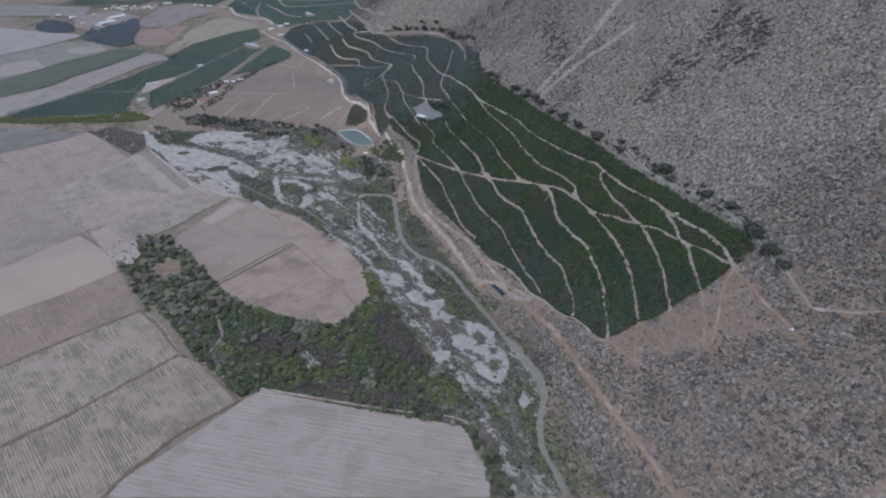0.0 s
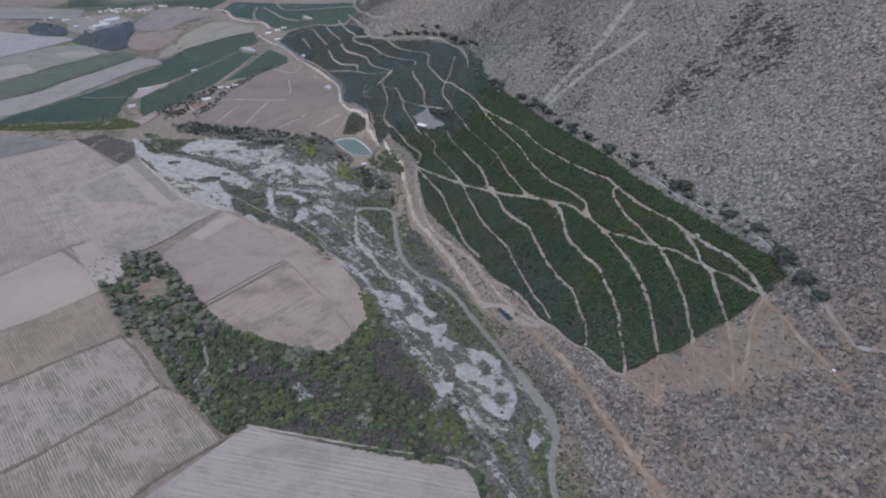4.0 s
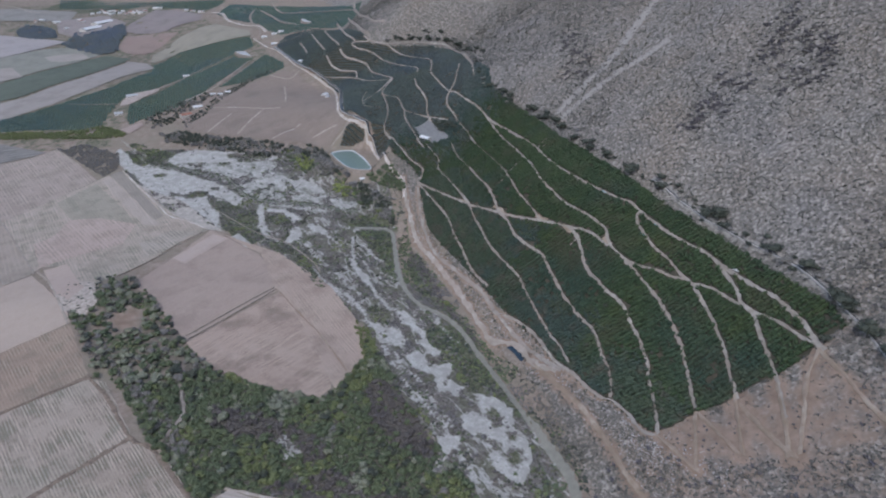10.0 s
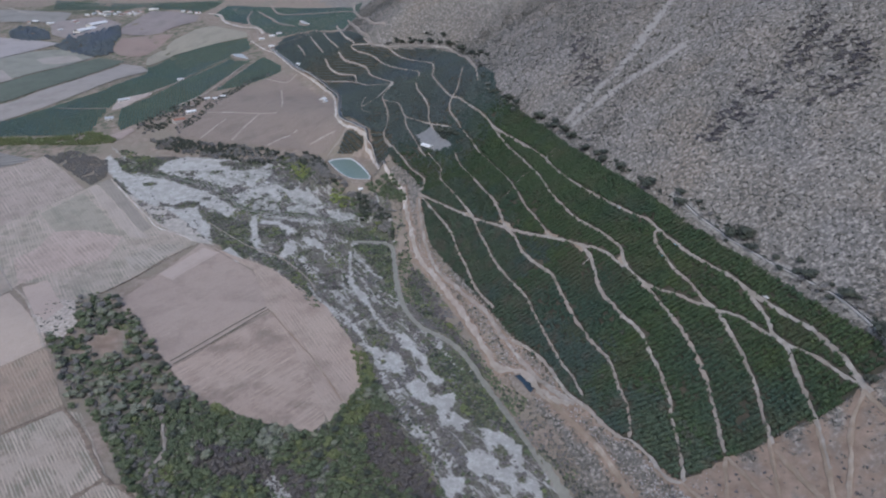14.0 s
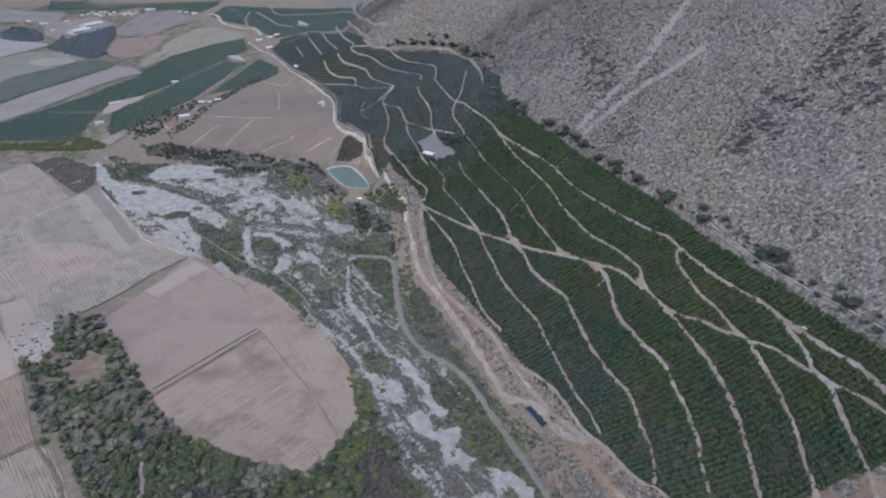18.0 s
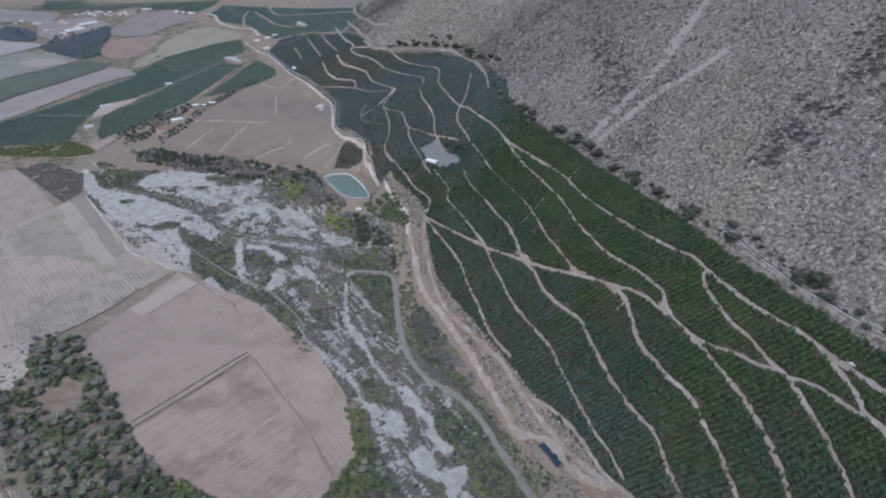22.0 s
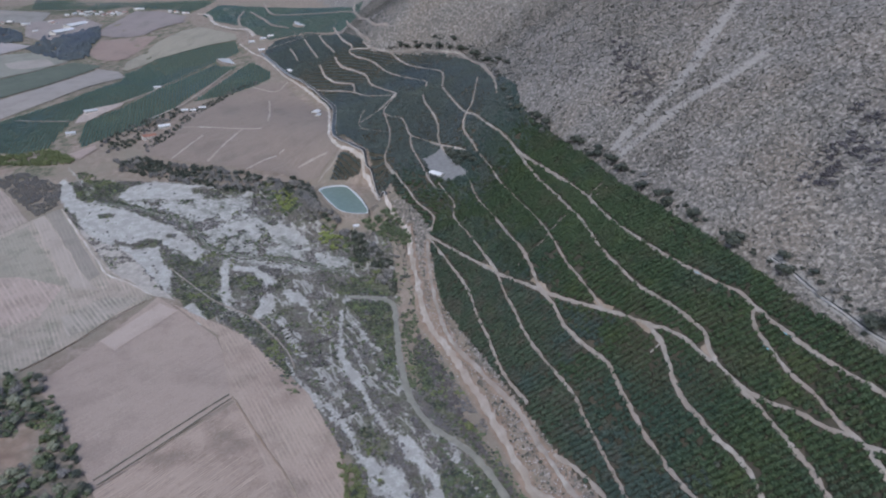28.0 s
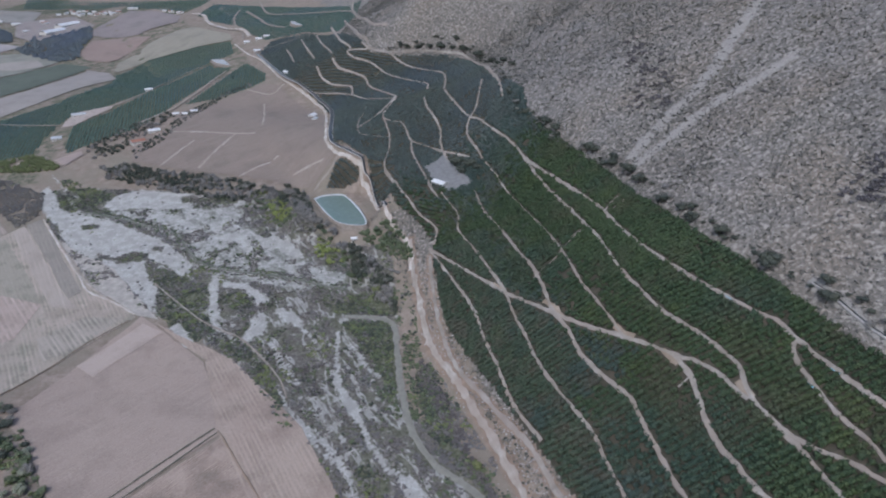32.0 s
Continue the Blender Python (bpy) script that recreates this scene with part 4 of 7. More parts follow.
CANAL_TREES += [(111, 906, 0.85), (117, 880, 1), (122, 862, 0.88), (42, 1190, 0.83), (33, 1222, 1), (21, 1253, 1.26), (4, 1331, 1.2), (-16, 1365, 1.18), (-33, 1377, 0.91), (-50, 1386, 1.07), (-67, 1394, 0.94), (-85, 1400, 0.89), (-103, 1408, 0.85), (66, 1014, 0.91), (-8, 1020, 1.26), (-17, 1018, 1.21), (0, 1011, 1.2), (-23, 1036, 1.2)]
def level_of(poly):
    c = np.array(poly, float)
    return float(np.median(height(c[:, 0], c[:, 1])))


BASINS += [(POND, level_of(POND) - 0.5, 3.0), (TANK, 13.0, 3.0)]


# ---- ground: one sheet to the horizon ----
def spread(core0, core1, step, far0, far1):
    a = list(np.arange(core0, core1 + 0.1, step))
    g = step
    while a[-1] < far1:
        g = min(g * 1.12, 140)
        a.append(a[-1] + g)
    b, g = [core0], step
    while b[-1] > far0:
        g = min(g * 1.12, 140)
        b.append(b[-1] - g)
    return np.array(b[:0:-1] + a)


def build_ground():
    gx, gy = np.meshgrid(spread(-560, 420, 2.4, -4300, 3600), spread(300, 1450, 2.7, -2600, 4400))
    x, y = gx.ravel(), gy.ravel()
    z = height(x, y)
    rows, cols = gx.shape
    i = (np.arange(rows - 1)[:, None] * cols + np.arange(cols - 1)[None]).ravel()
    gravel = np.zeros(len(x))
    for wide, line in BRAIDS:
        gravel = np.maximum(gravel, nearness(x, y, line, wide * 1.05))
    for poly in GRAVEL_BARS:
        gravel = np.maximum(gravel, soft_inside(x, y, poly, 4) * 0.9)
    gravel = np.maximum(gravel, inside(x, y, CORRIDOR) * 0.24)
    gravel = np.maximum(gravel, inside(x, y, WET_BED) * 0.5)
    turf = np.zeros(len(x))
    for poly in TURF:
        turf = np.maximum(turf, soft_inside(x, y, poly, 8) * 0.95)
    gravel = np.where(turf > 0.5, np.where(gravel < 0.5, 0.15, gravel), gravel)
    for poly in (GREEN_A, GREEN_B, GREEN_C, FAR_GREEN):
        turf = np.maximum(turf, soft_inside(x, y, poly, 4) * 0.95)
    turf = np.maximum(turf, soft_inside(x, y, FARLAND, 20) * 0.48)
    for poly in ISLANDS:
        spot = soft_inside(x, y, poly, 5)
        gravel, turf = gravel * (1 - spot), np.maximum(turf, spot * 0.8)
    litter = soft_inside(x, y, CORRIDOR, 10)
    wet = soft_inside(x, y, WET_BED, 12)
    mould = np.maximum(soft_inside(x, y, WOOD, 6), soft_inside(x, y, WOOD_SOUTH, 6)) * (1 - 0.55 * soft_inside(x, y, WOOD_NW, 12)) * (1 - soft_inside(x, y, GLADE, 5))
    bare = np.zeros(len(x))
    for reach, line in BARE_LINES:
        bare = np.maximum(bare, nearness(x, y, line, reach))
    for value, poly in BARE_AREAS:
        bare = np.maximum(bare, soft_inside(x, y, poly, 12) * value)
    # reddish soil of the southern slope
    bare = np.maximum(bare, 0.46 * smooth(600, 420, y) * smooth(5, 40, x - along(y, X_RIVER)))
    wash = np.zeros(len(x))
    for reach, line in WASHES:
        wash = np.maximum(wash, nearness(x, y, line, reach))
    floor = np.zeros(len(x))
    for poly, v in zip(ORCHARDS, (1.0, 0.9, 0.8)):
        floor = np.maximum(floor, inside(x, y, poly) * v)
    # the small reservoirs are dug into the land
    for poly, level, depth in BASINS:
        c = np.array(poly, float).mean(0)
        p = c + (np.array(poly, float) - c) * 1.25
        z = np.where(inside(x, y, p), np.minimum(z, level - depth), z)
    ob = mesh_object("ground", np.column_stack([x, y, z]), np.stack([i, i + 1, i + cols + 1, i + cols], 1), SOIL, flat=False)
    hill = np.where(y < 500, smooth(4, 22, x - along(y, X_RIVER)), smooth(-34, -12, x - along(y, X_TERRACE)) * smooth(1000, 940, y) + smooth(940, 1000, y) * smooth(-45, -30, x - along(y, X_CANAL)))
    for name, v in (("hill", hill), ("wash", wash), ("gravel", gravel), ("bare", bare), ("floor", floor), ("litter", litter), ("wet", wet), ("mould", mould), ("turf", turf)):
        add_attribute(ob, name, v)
    return tagged(ob, "valley land with grey scree hillside and pale river gravel", "ground", "", "structure")


build_ground()

# ---- tracks ----
track(2.6, [(-44, 906), (-33, 882), (-19, 851), (-5, 818), (2, 790), (12, 758), (20, 727), (29, 705), (37, 689)], '')
track(2.6, [(-44, 906), (-20, 874), (1, 843), (20, 813), (50, 772), (66, 750), (89, 725), (104, 709), (113, 699), (127, 685), (134, 672), (140, 659)], '')
track(2.2, [(-37, 979), (-27, 960), (-18, 938), (-18, 918), (-6, 888), (8, 848), (19, 816), (25, 789), (32, 766), (39, 741), (48, 718), (58, 696), (66, 679), (70, 664), (76, 644), (81, 625), (86, 603), (92, 583), (96, 559)], '')
track(2.7, [(-3, 980), (4, 945), (18, 899), (30, 853), (39, 825), (45, 799), (50, 774), (58, 753), (63, 734), (70, 717), (80, 700), (87, 689), (91, 674), (95, 659), (100, 639), (105, 621), (110, 604), (117, 586), (119, 569), (120, 553), (122, 540), (121, 525), (118, 512)], '')
track(1.6, [(8, 1016), (18, 991), (28, 958), (39, 921), (49, 878), (58, 835), (63, 812), (70, 780), (80, 751), (87, 730), (90, 724)], '')
track(2.7, [(112, 700), (118, 683), (119, 671), (120, 657), (123, 642), (128, 628), (132, 616), (139, 602), (143, 588), (144, 575), (147, 560), (148, 545), (148, 531), (146, 517), (145, 501), (143, 487), (140, 469)], '')
track(2.9, [(46, 989), (51, 966), (60, 927), (71, 882), (78, 851), (85, 820), (89, 796), (95, 769), (102, 751), (109, 734), (118, 719), (127, 707), (135, 692), (141, 679), (141, 667), (142, 658), (146, 647), (150, 634), (155, 620), (161, 600), (166, 584), (169, 569), (171, 554), (172, 540), (172, 528), (171, 513), (169, 497), (167, 482)], '')
track(2.6, [(149, 638), (158, 624), (169, 612), (179, 598), (186, 591)], '')
track(2.6, [(169, 683), (166, 671), (168, 655), (173, 634), (179, 618), (182, 605), (186, 593), (190, 582), (192, 563), (194, 544), (194, 528), (194, 512), (192, 498), (191, 484), (190, 476)], '')
track(2.2, [(189, 585), (199, 572), (205, 559), (210, 547), (213, 542), (216, 532), (221, 522), (226, 510), (230, 495), (234, 484)], '')
track(2.7, [(209, 585), (211, 574), (213, 560), (212, 545), (215, 531), (214, 517), (213, 502), (212, 487), (211, 475), (208, 461), (205, 445)], '')
track(3.1, [(46, 989), (64, 943), (84, 883), (94, 850), (100, 822), (109, 794), (118, 774), (132, 747), (145, 726), (157, 707), (165, 696), (169, 683), (178, 660), (187, 638), (196, 621), (205, 604), (210, 588), (216, 572), (222, 554), (228, 538), (231, 526), (233, 512), (235, 499), (235, 487), (236, 476)], '')
track(2.2, [(234, 480), (237, 452), (238, 428), (240, 408), (241, 391), (242, 378)], 'faint reddish track down the bare slope', mat=RED_DIRT)
track(2.6, [(95, 847), (100, 854), (106, 858)], '')
track(1.4, [(36, 808), (44, 814), (55, 818), (64, 826), (77, 836)], '')
track(2.6, [(51, 649), (63, 634), (72, 618), (80, 595), (86, 572), (95, 553), (104, 530), (112, 515), (119, 509), (126, 494), (131, 476), (137, 468), (141, 470)], 'pale dirt track along the orchard edge')
track(5.1, [(-63, 926), (-57, 886), (-48, 846), (-38, 804), (-18, 765), (4, 715), (20, 675), (30, 650), (39, 629), (53, 618), (64, 602), (71, 582), (87, 559)], 'wide pale dirt road along the river terrace', mat=ROAD_DUST)
track(3.2, [(-43, 897), (-39, 861), (-31, 818), (-19, 779), (3, 738), (30, 689), (42, 660), (59, 622), (74, 588), (90, 557)], 'pale stony strip at the foot of the orchard')
track(2.9, [(71, 582), (86, 546), (100, 512), (110, 475), (116, 446), (125, 418), (133, 397), (144, 370), (152, 343), (158, 324)], 'reddish dirt road through grey scrub', mat=RED_DIRT)
track(2.6, [(138, 469), (145, 451), (151, 435), (154, 431)], 'reddish bare earth turning loop at the orchard foot', mat=RED_DIRT)
track(2.6, [(166, 479), (159, 456), (152, 432)], 'reddish bare earth turning loop at the orchard foot', mat=RED_DIRT)
track(2.6, [(167, 478), (172, 456), (177, 433)], 'reddish bare earth turning loop at the orchard foot', mat=RED_DIRT)
track(2.6, [(190, 481), (185, 459), (178, 431)], 'reddish bare earth turning loop at the orchard foot', mat=RED_DIRT)
track(2.6, [(190, 472), (194, 442), (200, 416)], 'reddish bare earth turning loop at the orchard foot', mat=RED_DIRT)
track(2.6, [(210, 472), (205, 448), (197, 419)], 'reddish bare earth turning loop at the orchard foot', mat=RED_DIRT)
track(2.6, [(234, 479), (222, 463), (212, 440), (202, 418)], 'reddish bare earth turning loop at the orchard foot', mat=RED_DIRT)
track(3.6, [(45, 786), (50, 777), (56, 763)], 'worn bare earth where orchard tracks meet', mat=RED_DIRT, lift=0.9)
track(3.4, [(85, 736), (88, 729), (94, 722)], 'worn bare earth where orchard tracks meet', mat=RED_DIRT, lift=0.9)
track(4.4, [(107, 706), (111, 698), (113, 694)], 'worn bare earth where orchard tracks meet', mat=RED_DIRT, lift=0.9)
track(4.0, [(139, 671), (140, 665), (142, 659)], 'worn bare earth where orchard tracks meet', mat=RED_DIRT, lift=0.9)
track(3.0, [(10, 830), (14, 824), (18, 818)], 'worn bare earth where orchard tracks meet', mat=RED_DIRT, lift=0.9)
track(3.1, [(-178, 1446), (-162, 1429), (-129, 1410), (-76, 1394), (-33, 1373), (-14, 1354), (4, 1301), (19, 1216), (26, 1163), (28, 1110)], '')
track(3.1, [(-129, 1409), (-119, 1396), (-100, 1373), (-73, 1345), (-47, 1312), (-40, 1273), (-40, 1226)], '')
track(2.5, [(-40, 1222), (-29, 1178), (-19, 1142), (-9, 1111), (3, 1091), (15, 1062), (31, 1029), (41, 1004), (46, 986)], '')
track(3.1, [(-158, 1427), (-176, 1434), (-201, 1445), (-189, 1427), (-165, 1409), (-150, 1394), (-134, 1371), (-115, 1346), (-87, 1309), (-65, 1274), (-63, 1246)], '')
track(2.5, [(-66, 1221), (-61, 1192), (-49, 1152), (-42, 1121), (-40, 1092), (-37, 1075)], '')
track(2.5, [(7, 1204), (3, 1158), (-1, 1123), (-7, 1108), (-11, 1092), (-9, 1070), (0, 1042), (5, 1024)], '')
track(2.5, [(-106, 1254), (-118, 1206), (-107, 1180), (-92, 1170), (-84, 1149), (-75, 1118), (-53, 1097), (-37, 1075), (-24, 1058), (-8, 1037)], '')
track(2.3, [(-118, 1202), (-109, 1162), (-102, 1129), (-100, 1092), (-101, 1060), (-93, 1041), (-80, 1000), (-69, 978), (-56, 952), (-44, 937), (-38, 925), (-40, 908)], '')
track(2.5, [(-75, 1118), (-72, 1086), (-59, 1034), (-48, 992), (-38, 969)], '')
track(3.1, [(-37, 1075), (-29, 1045), (-17, 1008), (-8, 992)], '')
track(3.7, [(-106, 1262), (-125, 1213), (-139, 1182), (-146, 1164)], '')
track(1.9, [(-146, 1164), (-141, 1145), (-133, 1138), (-102, 1131)], '')
track(1.9, [(-146, 1164), (-149, 1201), (-147, 1229)], '')
track(2.5, [(-272, 1422), (-260, 1408), (-234, 1390), (-204, 1371), (-179, 1346), (-151, 1301), (-115, 1262), (-107, 1263)], '')
track(3.1, [(-253, 1449), (-239, 1420), (-217, 1396), (-187, 1375), (-180, 1351)], '')
track(3.1, [(-226, 1445), (-211, 1420), (-181, 1395), (-165, 1378), (-153, 1349), (-127, 1301), (-105, 1259)], '')
track(3.1, [(-288, 1630), (-259, 1535), (-229, 1460)], '')
track(3.1, [(-320, 1643), (-287, 1546), (-262, 1479)], '')
track(3.1, [(-341, 1609), (-322, 1563), (-307, 1520)], '')
track(3.7, [(-265, 1660), (-226, 1513), (-196, 1446)], '')
track(3.7, [(-244, 1687), (-194, 1497), (-166, 1440)], '')
track(4.4, [(-530, 2119), (-467, 1963), (-391, 1893), (-274, 1801), (-230, 1741)], '')
track(4.4, [(-539, 2035), (-477, 1923), (-437, 1846), (-384, 1781)], '')
track(4.4, [(-565, 2065), (-559, 1996), (-525, 1898), (-487, 1822), (-470, 1766)], '')
track(4.4, [(-251, 1851), (-240, 1766), (-213, 1664), (-170, 1494), (-137, 1447)], '')
track(2.5, [(-415, 1652), (-384, 1663), (-339, 1663), (-305, 1658)], '')
track(9.2, [(-703, 2107), (-661, 2072), (-613, 1973), (-546, 1892), (-496, 1853), (-460, 1781)], 'pale valley road beside the canal', mat=PALE_ROAD)
track(4.2, [(-482, 1746), (-425, 1649), (-388, 1596), (-348, 1522), (-315, 1465), (-277, 1421), (-247, 1383), (-218, 1326), (-190, 1190), (-180, 1137), (-162, 1101), (-142, 1082), (-130, 1075), (-127, 1066), (-116, 1049), (-85, 960), (-67, 928), (-60, 909), (-60, 890)], 'pale valley road beside the irrigation canal', mat=PALE_ROAD)
track(2.6, [(-483, 1035), (-446, 991), (-407, 946), (-383, 919), (-363, 895), (-331, 877), (-301, 857)], 'pale path between the fallow field and the gravel bed', mat=PALE_ROAD, lift=1.3)
track(5, [(-441, 1560), (-447, 1515), (-451, 1441), (-460, 1391), (-468, 1363), (-492, 1317)], 'straight farm lane between far fields', mat=ROAD_DUST)
track(3, [(-731, 1349), (-669, 1335), (-619, 1326)], 'straight farm lane between far fields')
track(3, [(-575, 1400), (-548, 1466), (-548, 1588), (-509, 1648)], 'straight farm lane between far fields')
track(4.5, [(-424, 1266), (-380, 1258), (-345, 1248), (-296, 1234)], 'straight farm lane between far fields', mat=ROAD_DUST)
track(4.5, [(-346, 1147), (-338, 1194), (-327, 1239)], 'straight farm lane between far fields', mat=ROAD_DUST)
track(4, [(-177, 1101), (-199, 1106), (-221, 1109)], 'straight farm lane between far fields', mat=ROAD_DUST)
track(4, [(-400, 1160), (-390, 1196), (-380, 1229)], 'straight farm lane between far fields', mat=ROAD_DUST)
track(4, [(-286, 1119), (-268, 1141), (-245, 1157)], 'straight farm lane between far fields', mat=ROAD_DUST)
track(3.5, [(-324, 1381), (-307, 1319), (-294, 1262)], 'straight farm lane between far fields', mat=ROAD_DUST)
track(1.7, [(-245, 636), (-226, 661), (-205, 687), (-182, 716)], 'narrow dark furrow across the bare field', mat=FURROW)
track(1.4, [(-241, 632), (-221, 657), (-200, 683), (-179, 712)], 'narrow dark furrow across the bare field', mat=FURROW)
track(3.5, [(-307, 1444), (-323, 1414), (-366, 1434)], 'straight farm lane between far fields', mat=ROAD_DUST)
track(3, [(-158, 1097), (-165, 1081), (-177, 1071), (-182, 1063)], 'straight farm lane between far fields')
track(2.2, [(-696, 1006), (-578, 889), (-456, 753)], 'narrow dusty farm lane between bare fields', mat=DIRT)
track(1.6, [(-592, 850), (-531, 787), (-474, 728)], 'narrow dusty farm lane between bare fields', mat=DIRT)
track(3, [(-456, 757), (-429, 733), (-391, 686), (-360, 646)], 'pale dusty lane beside the river wood', mat=ROAD_DUST)
track(2.4, [(-488, 1040), (-422, 966), (-364, 903), (-302, 858)], 'pale dusty lane along the river gravel', mat=ROAD_DUST)
track(1.8, [(-303, 849), (-324, 817), (-339, 783), (-359, 743)], 'dark earth lane between bare fields', mat=DITCH)
track(1.5, [(-513, 631), (-497, 664), (-472, 724), (-457, 748)], 'faint earth balk between bare fields', mat=DIRT)
track(5, [(-409, 460), (-387, 486), (-345, 532), (-304, 572)], 'reddish earth lane between striped fields', mat=DITCH)
track(5, [(-347, 369), (-328, 392), (-301, 421), (-273, 457), (-238, 503)], 'reddish earth lane between striped fields', mat=DITCH)
track(3.6, [(-307, 575), (-276, 547), (-238, 504), (-213, 489), (-167, 442)], 'reddish earth margin beside the river wood', mat=DITCH)
track(3.4, [(-163, 446), (-185, 423), (-204, 402), (-216, 380), (-225, 366), (-237, 330)], 'dark earth ditch between pale fields', mat=DITCH)
track(2.6, [(-152, 458), (-100, 447), (-34, 434), (11, 428), (27, 420)], 'pale dry margin along the river wood', mat=ROAD_DUST)
track(1.6, [(-781, 1053), (-750, 1066), (-670, 1108), (-636, 1132)], 'faint earth balk between bare fields', mat=DIRT)
track(6, [(-1508, 2302), (-1376, 2257), (-1266, 2186), (-1184, 2217), (-1069, 2256)], 'pale far road below the teal hillside', mat=ROAD_DUST)
drape('sandy_bank', [(-453, 1009), (-426, 979), (-403, 961), (-378, 947), (-356, 930), (-336, 910), (-299, 871), (-279, 851), (-301, 858), (-340, 888), (-357, 895), (-371, 901), (-415, 956)], plain_material('sandy_bank', (0.33, 0.305, 0.275), 0.95, 0.25, 6),
      'pale sandy bank between field lane and river gravel', 'bank', 0.3)
track(1.7, [(-179, 714), (-146, 672), (-122, 644), (-104, 616), (-87, 587)], 'faint wheel track over the bare field', mat=RED_DIRT)
track(1.5, [(60, 832), (69, 833), (79, 837)], 'short spur between orchard rows')
track(1.3, [(42, 824), (47, 826), (51, 825)], 'short spur between orchard rows')
track(1.3, [(-1, 877), (5, 883), (11, 888)], 'short spur between orchard rows')
track(1.6, [(100, 846), (107, 848), (111, 852)], 'short spur between orchard rows')
track(1.2, [(111, 682), (114, 683), (117, 684)], 'short spur between orchard rows')
track(3.5, [(-213, 498), (-210, 514), (-207, 528), (-214, 546), (-224, 565)], 'pale footpath winding through the river wood')
track(1.9, [(-303, 905), (-269, 874), (-238, 847), (-214, 832), (-194, 820), (-165, 789), (-148, 766), (-140, 749)], 'pale footpath through grey river brush')
track(3.4, [(-452, 1054), (-419, 1043), (-388, 1031), (-362, 1017), (-340, 1009), (-313, 990), (-291, 961), (-271, 939), (-250, 928), (-226, 921), (-196, 915), (-166, 905), (-137, 894), (-118, 890)], 'pale shallow side channel in the river gravel', mat=WET_SILT)

# ---- fields ----
drape('ploughed_field', [(-334, 725), (-294, 853), (-218, 791), (-178, 713), (-242, 630), (-302, 701)], crop_material('field_grey', (0.335, 0.262, 0.218), (0.239, 0.183, 0.150), 53, 2.2, 0.45, 0.1),
      'bare grey-brown ploughed field with faint drill lines', 'field', 0.4)
drape('ploughed_field', [(-239, 626), (-175, 706), (-141, 655), (-105, 588), (-98, 566), (-105, 554), (-146, 563), (-197, 584), (-221, 607)], crop_material('field_stubble', (0.376, 0.291, 0.236), (0.211, 0.153, 0.118), 53, 1.7, 1, 0.12, 0.03, 0.8),
      'bare pinkish-grey field with fine drill lines', 'field', 0.4)
drape('ploughed_field', [(-277, 843), (-253, 828), (-196, 795), (-125, 720), (-92, 670), (-75, 606), (-94, 564), (-141, 658), (-177, 714), (-215, 793)], crop_material('field_strip', (0.381, 0.297, 0.242), (0.221, 0.161, 0.125), 124, 3.0, 0.5, 0.2, 0.03, 0.5),
      'narrow pale pinkish field strip along the river scrub', 'field', 0.4)
drape('ploughed_field', [(-782, 1055), (-752, 1069), (-712, 1089), (-670, 1108), (-638, 1134), (-576, 1075), (-516, 1014), (-549, 956), (-573, 905), (-586, 899), (-697, 1010), (-729, 1032), (-771, 1038)], crop_material('field_upper', (0.345, 0.28, 0.243), (0.225, 0.19, 0.155), 132, 4.2, 0.9, 0.35),
      'grey fallow field with broad faint strips', 'field', 0.4)
drape('ploughed_field', [(-511, 1011), (-498, 1020), (-483, 1033), (-419, 963), (-362, 899), (-301, 854), (-322, 820), (-340, 785), (-362, 741), (-380, 711), (-432, 774), (-456, 771), (-458, 760), (-516, 823), (-579, 891), (-571, 907), (-547, 951)], crop_material('field_mid', (0.39, 0.322, 0.272), (0.25, 0.217, 0.17), 127, 3.4, 1.0, 0.75),
      'grey-green fallow field with pale bands', 'field', 0.4)
drape('ploughed_field', [(-792, 1041), (-722, 1020), (-696, 1006), (-582, 891), (-517, 821), (-459, 757), (-474, 728), (-487, 696), (-499, 667), (-518, 638), (-570, 714), (-637, 811), (-711, 919)], crop_material('field_west', (0.34, 0.28, 0.235), (0.22, 0.19, 0.15), 127, 5, 0.5, 0.4),
      'grey fallow field with weedy green patches', 'field', 0.4)
drape('ploughed_field', [(-510, 626), (-496, 662), (-484, 691), (-471, 722), (-456, 747), (-377, 669), (-361, 648), (-381, 625), (-400, 604), (-419, 586), (-437, 568), (-456, 545)], crop_material('field_pale', (0.4, 0.325, 0.268), (0.32, 0.26, 0.21), 53, 3, 0.3, 0.08, 0.04, 0.2),
      'smooth pale pinkish bare field', 'field', 0.4)
drape('ploughed_field', [(-460, 536), (-434, 564), (-398, 601), (-359, 644), (-308, 575), (-347, 535), (-389, 490), (-411, 463)], crop_material('field_red', (0.315, 0.238, 0.177), (0.173, 0.126, 0.089), 133, 2.6, 0.9, 0.4, 0.05),
      'reddish-brown field with pale drill strips', 'field', 0.4)
drape('ploughed_field', [(-406, 456), (-385, 483), (-344, 530), (-303, 568), (-288, 565), (-239, 504), (-274, 459), (-302, 422), (-330, 394), (-348, 371)], crop_material('field_striped', (0.385, 0.318, 0.262), (0.165, 0.14, 0.1), 133, 2.3, 1.25, 0.6, 0.06),
      'stubble field with strong pale and dark drill strips', 'field', 0.4)
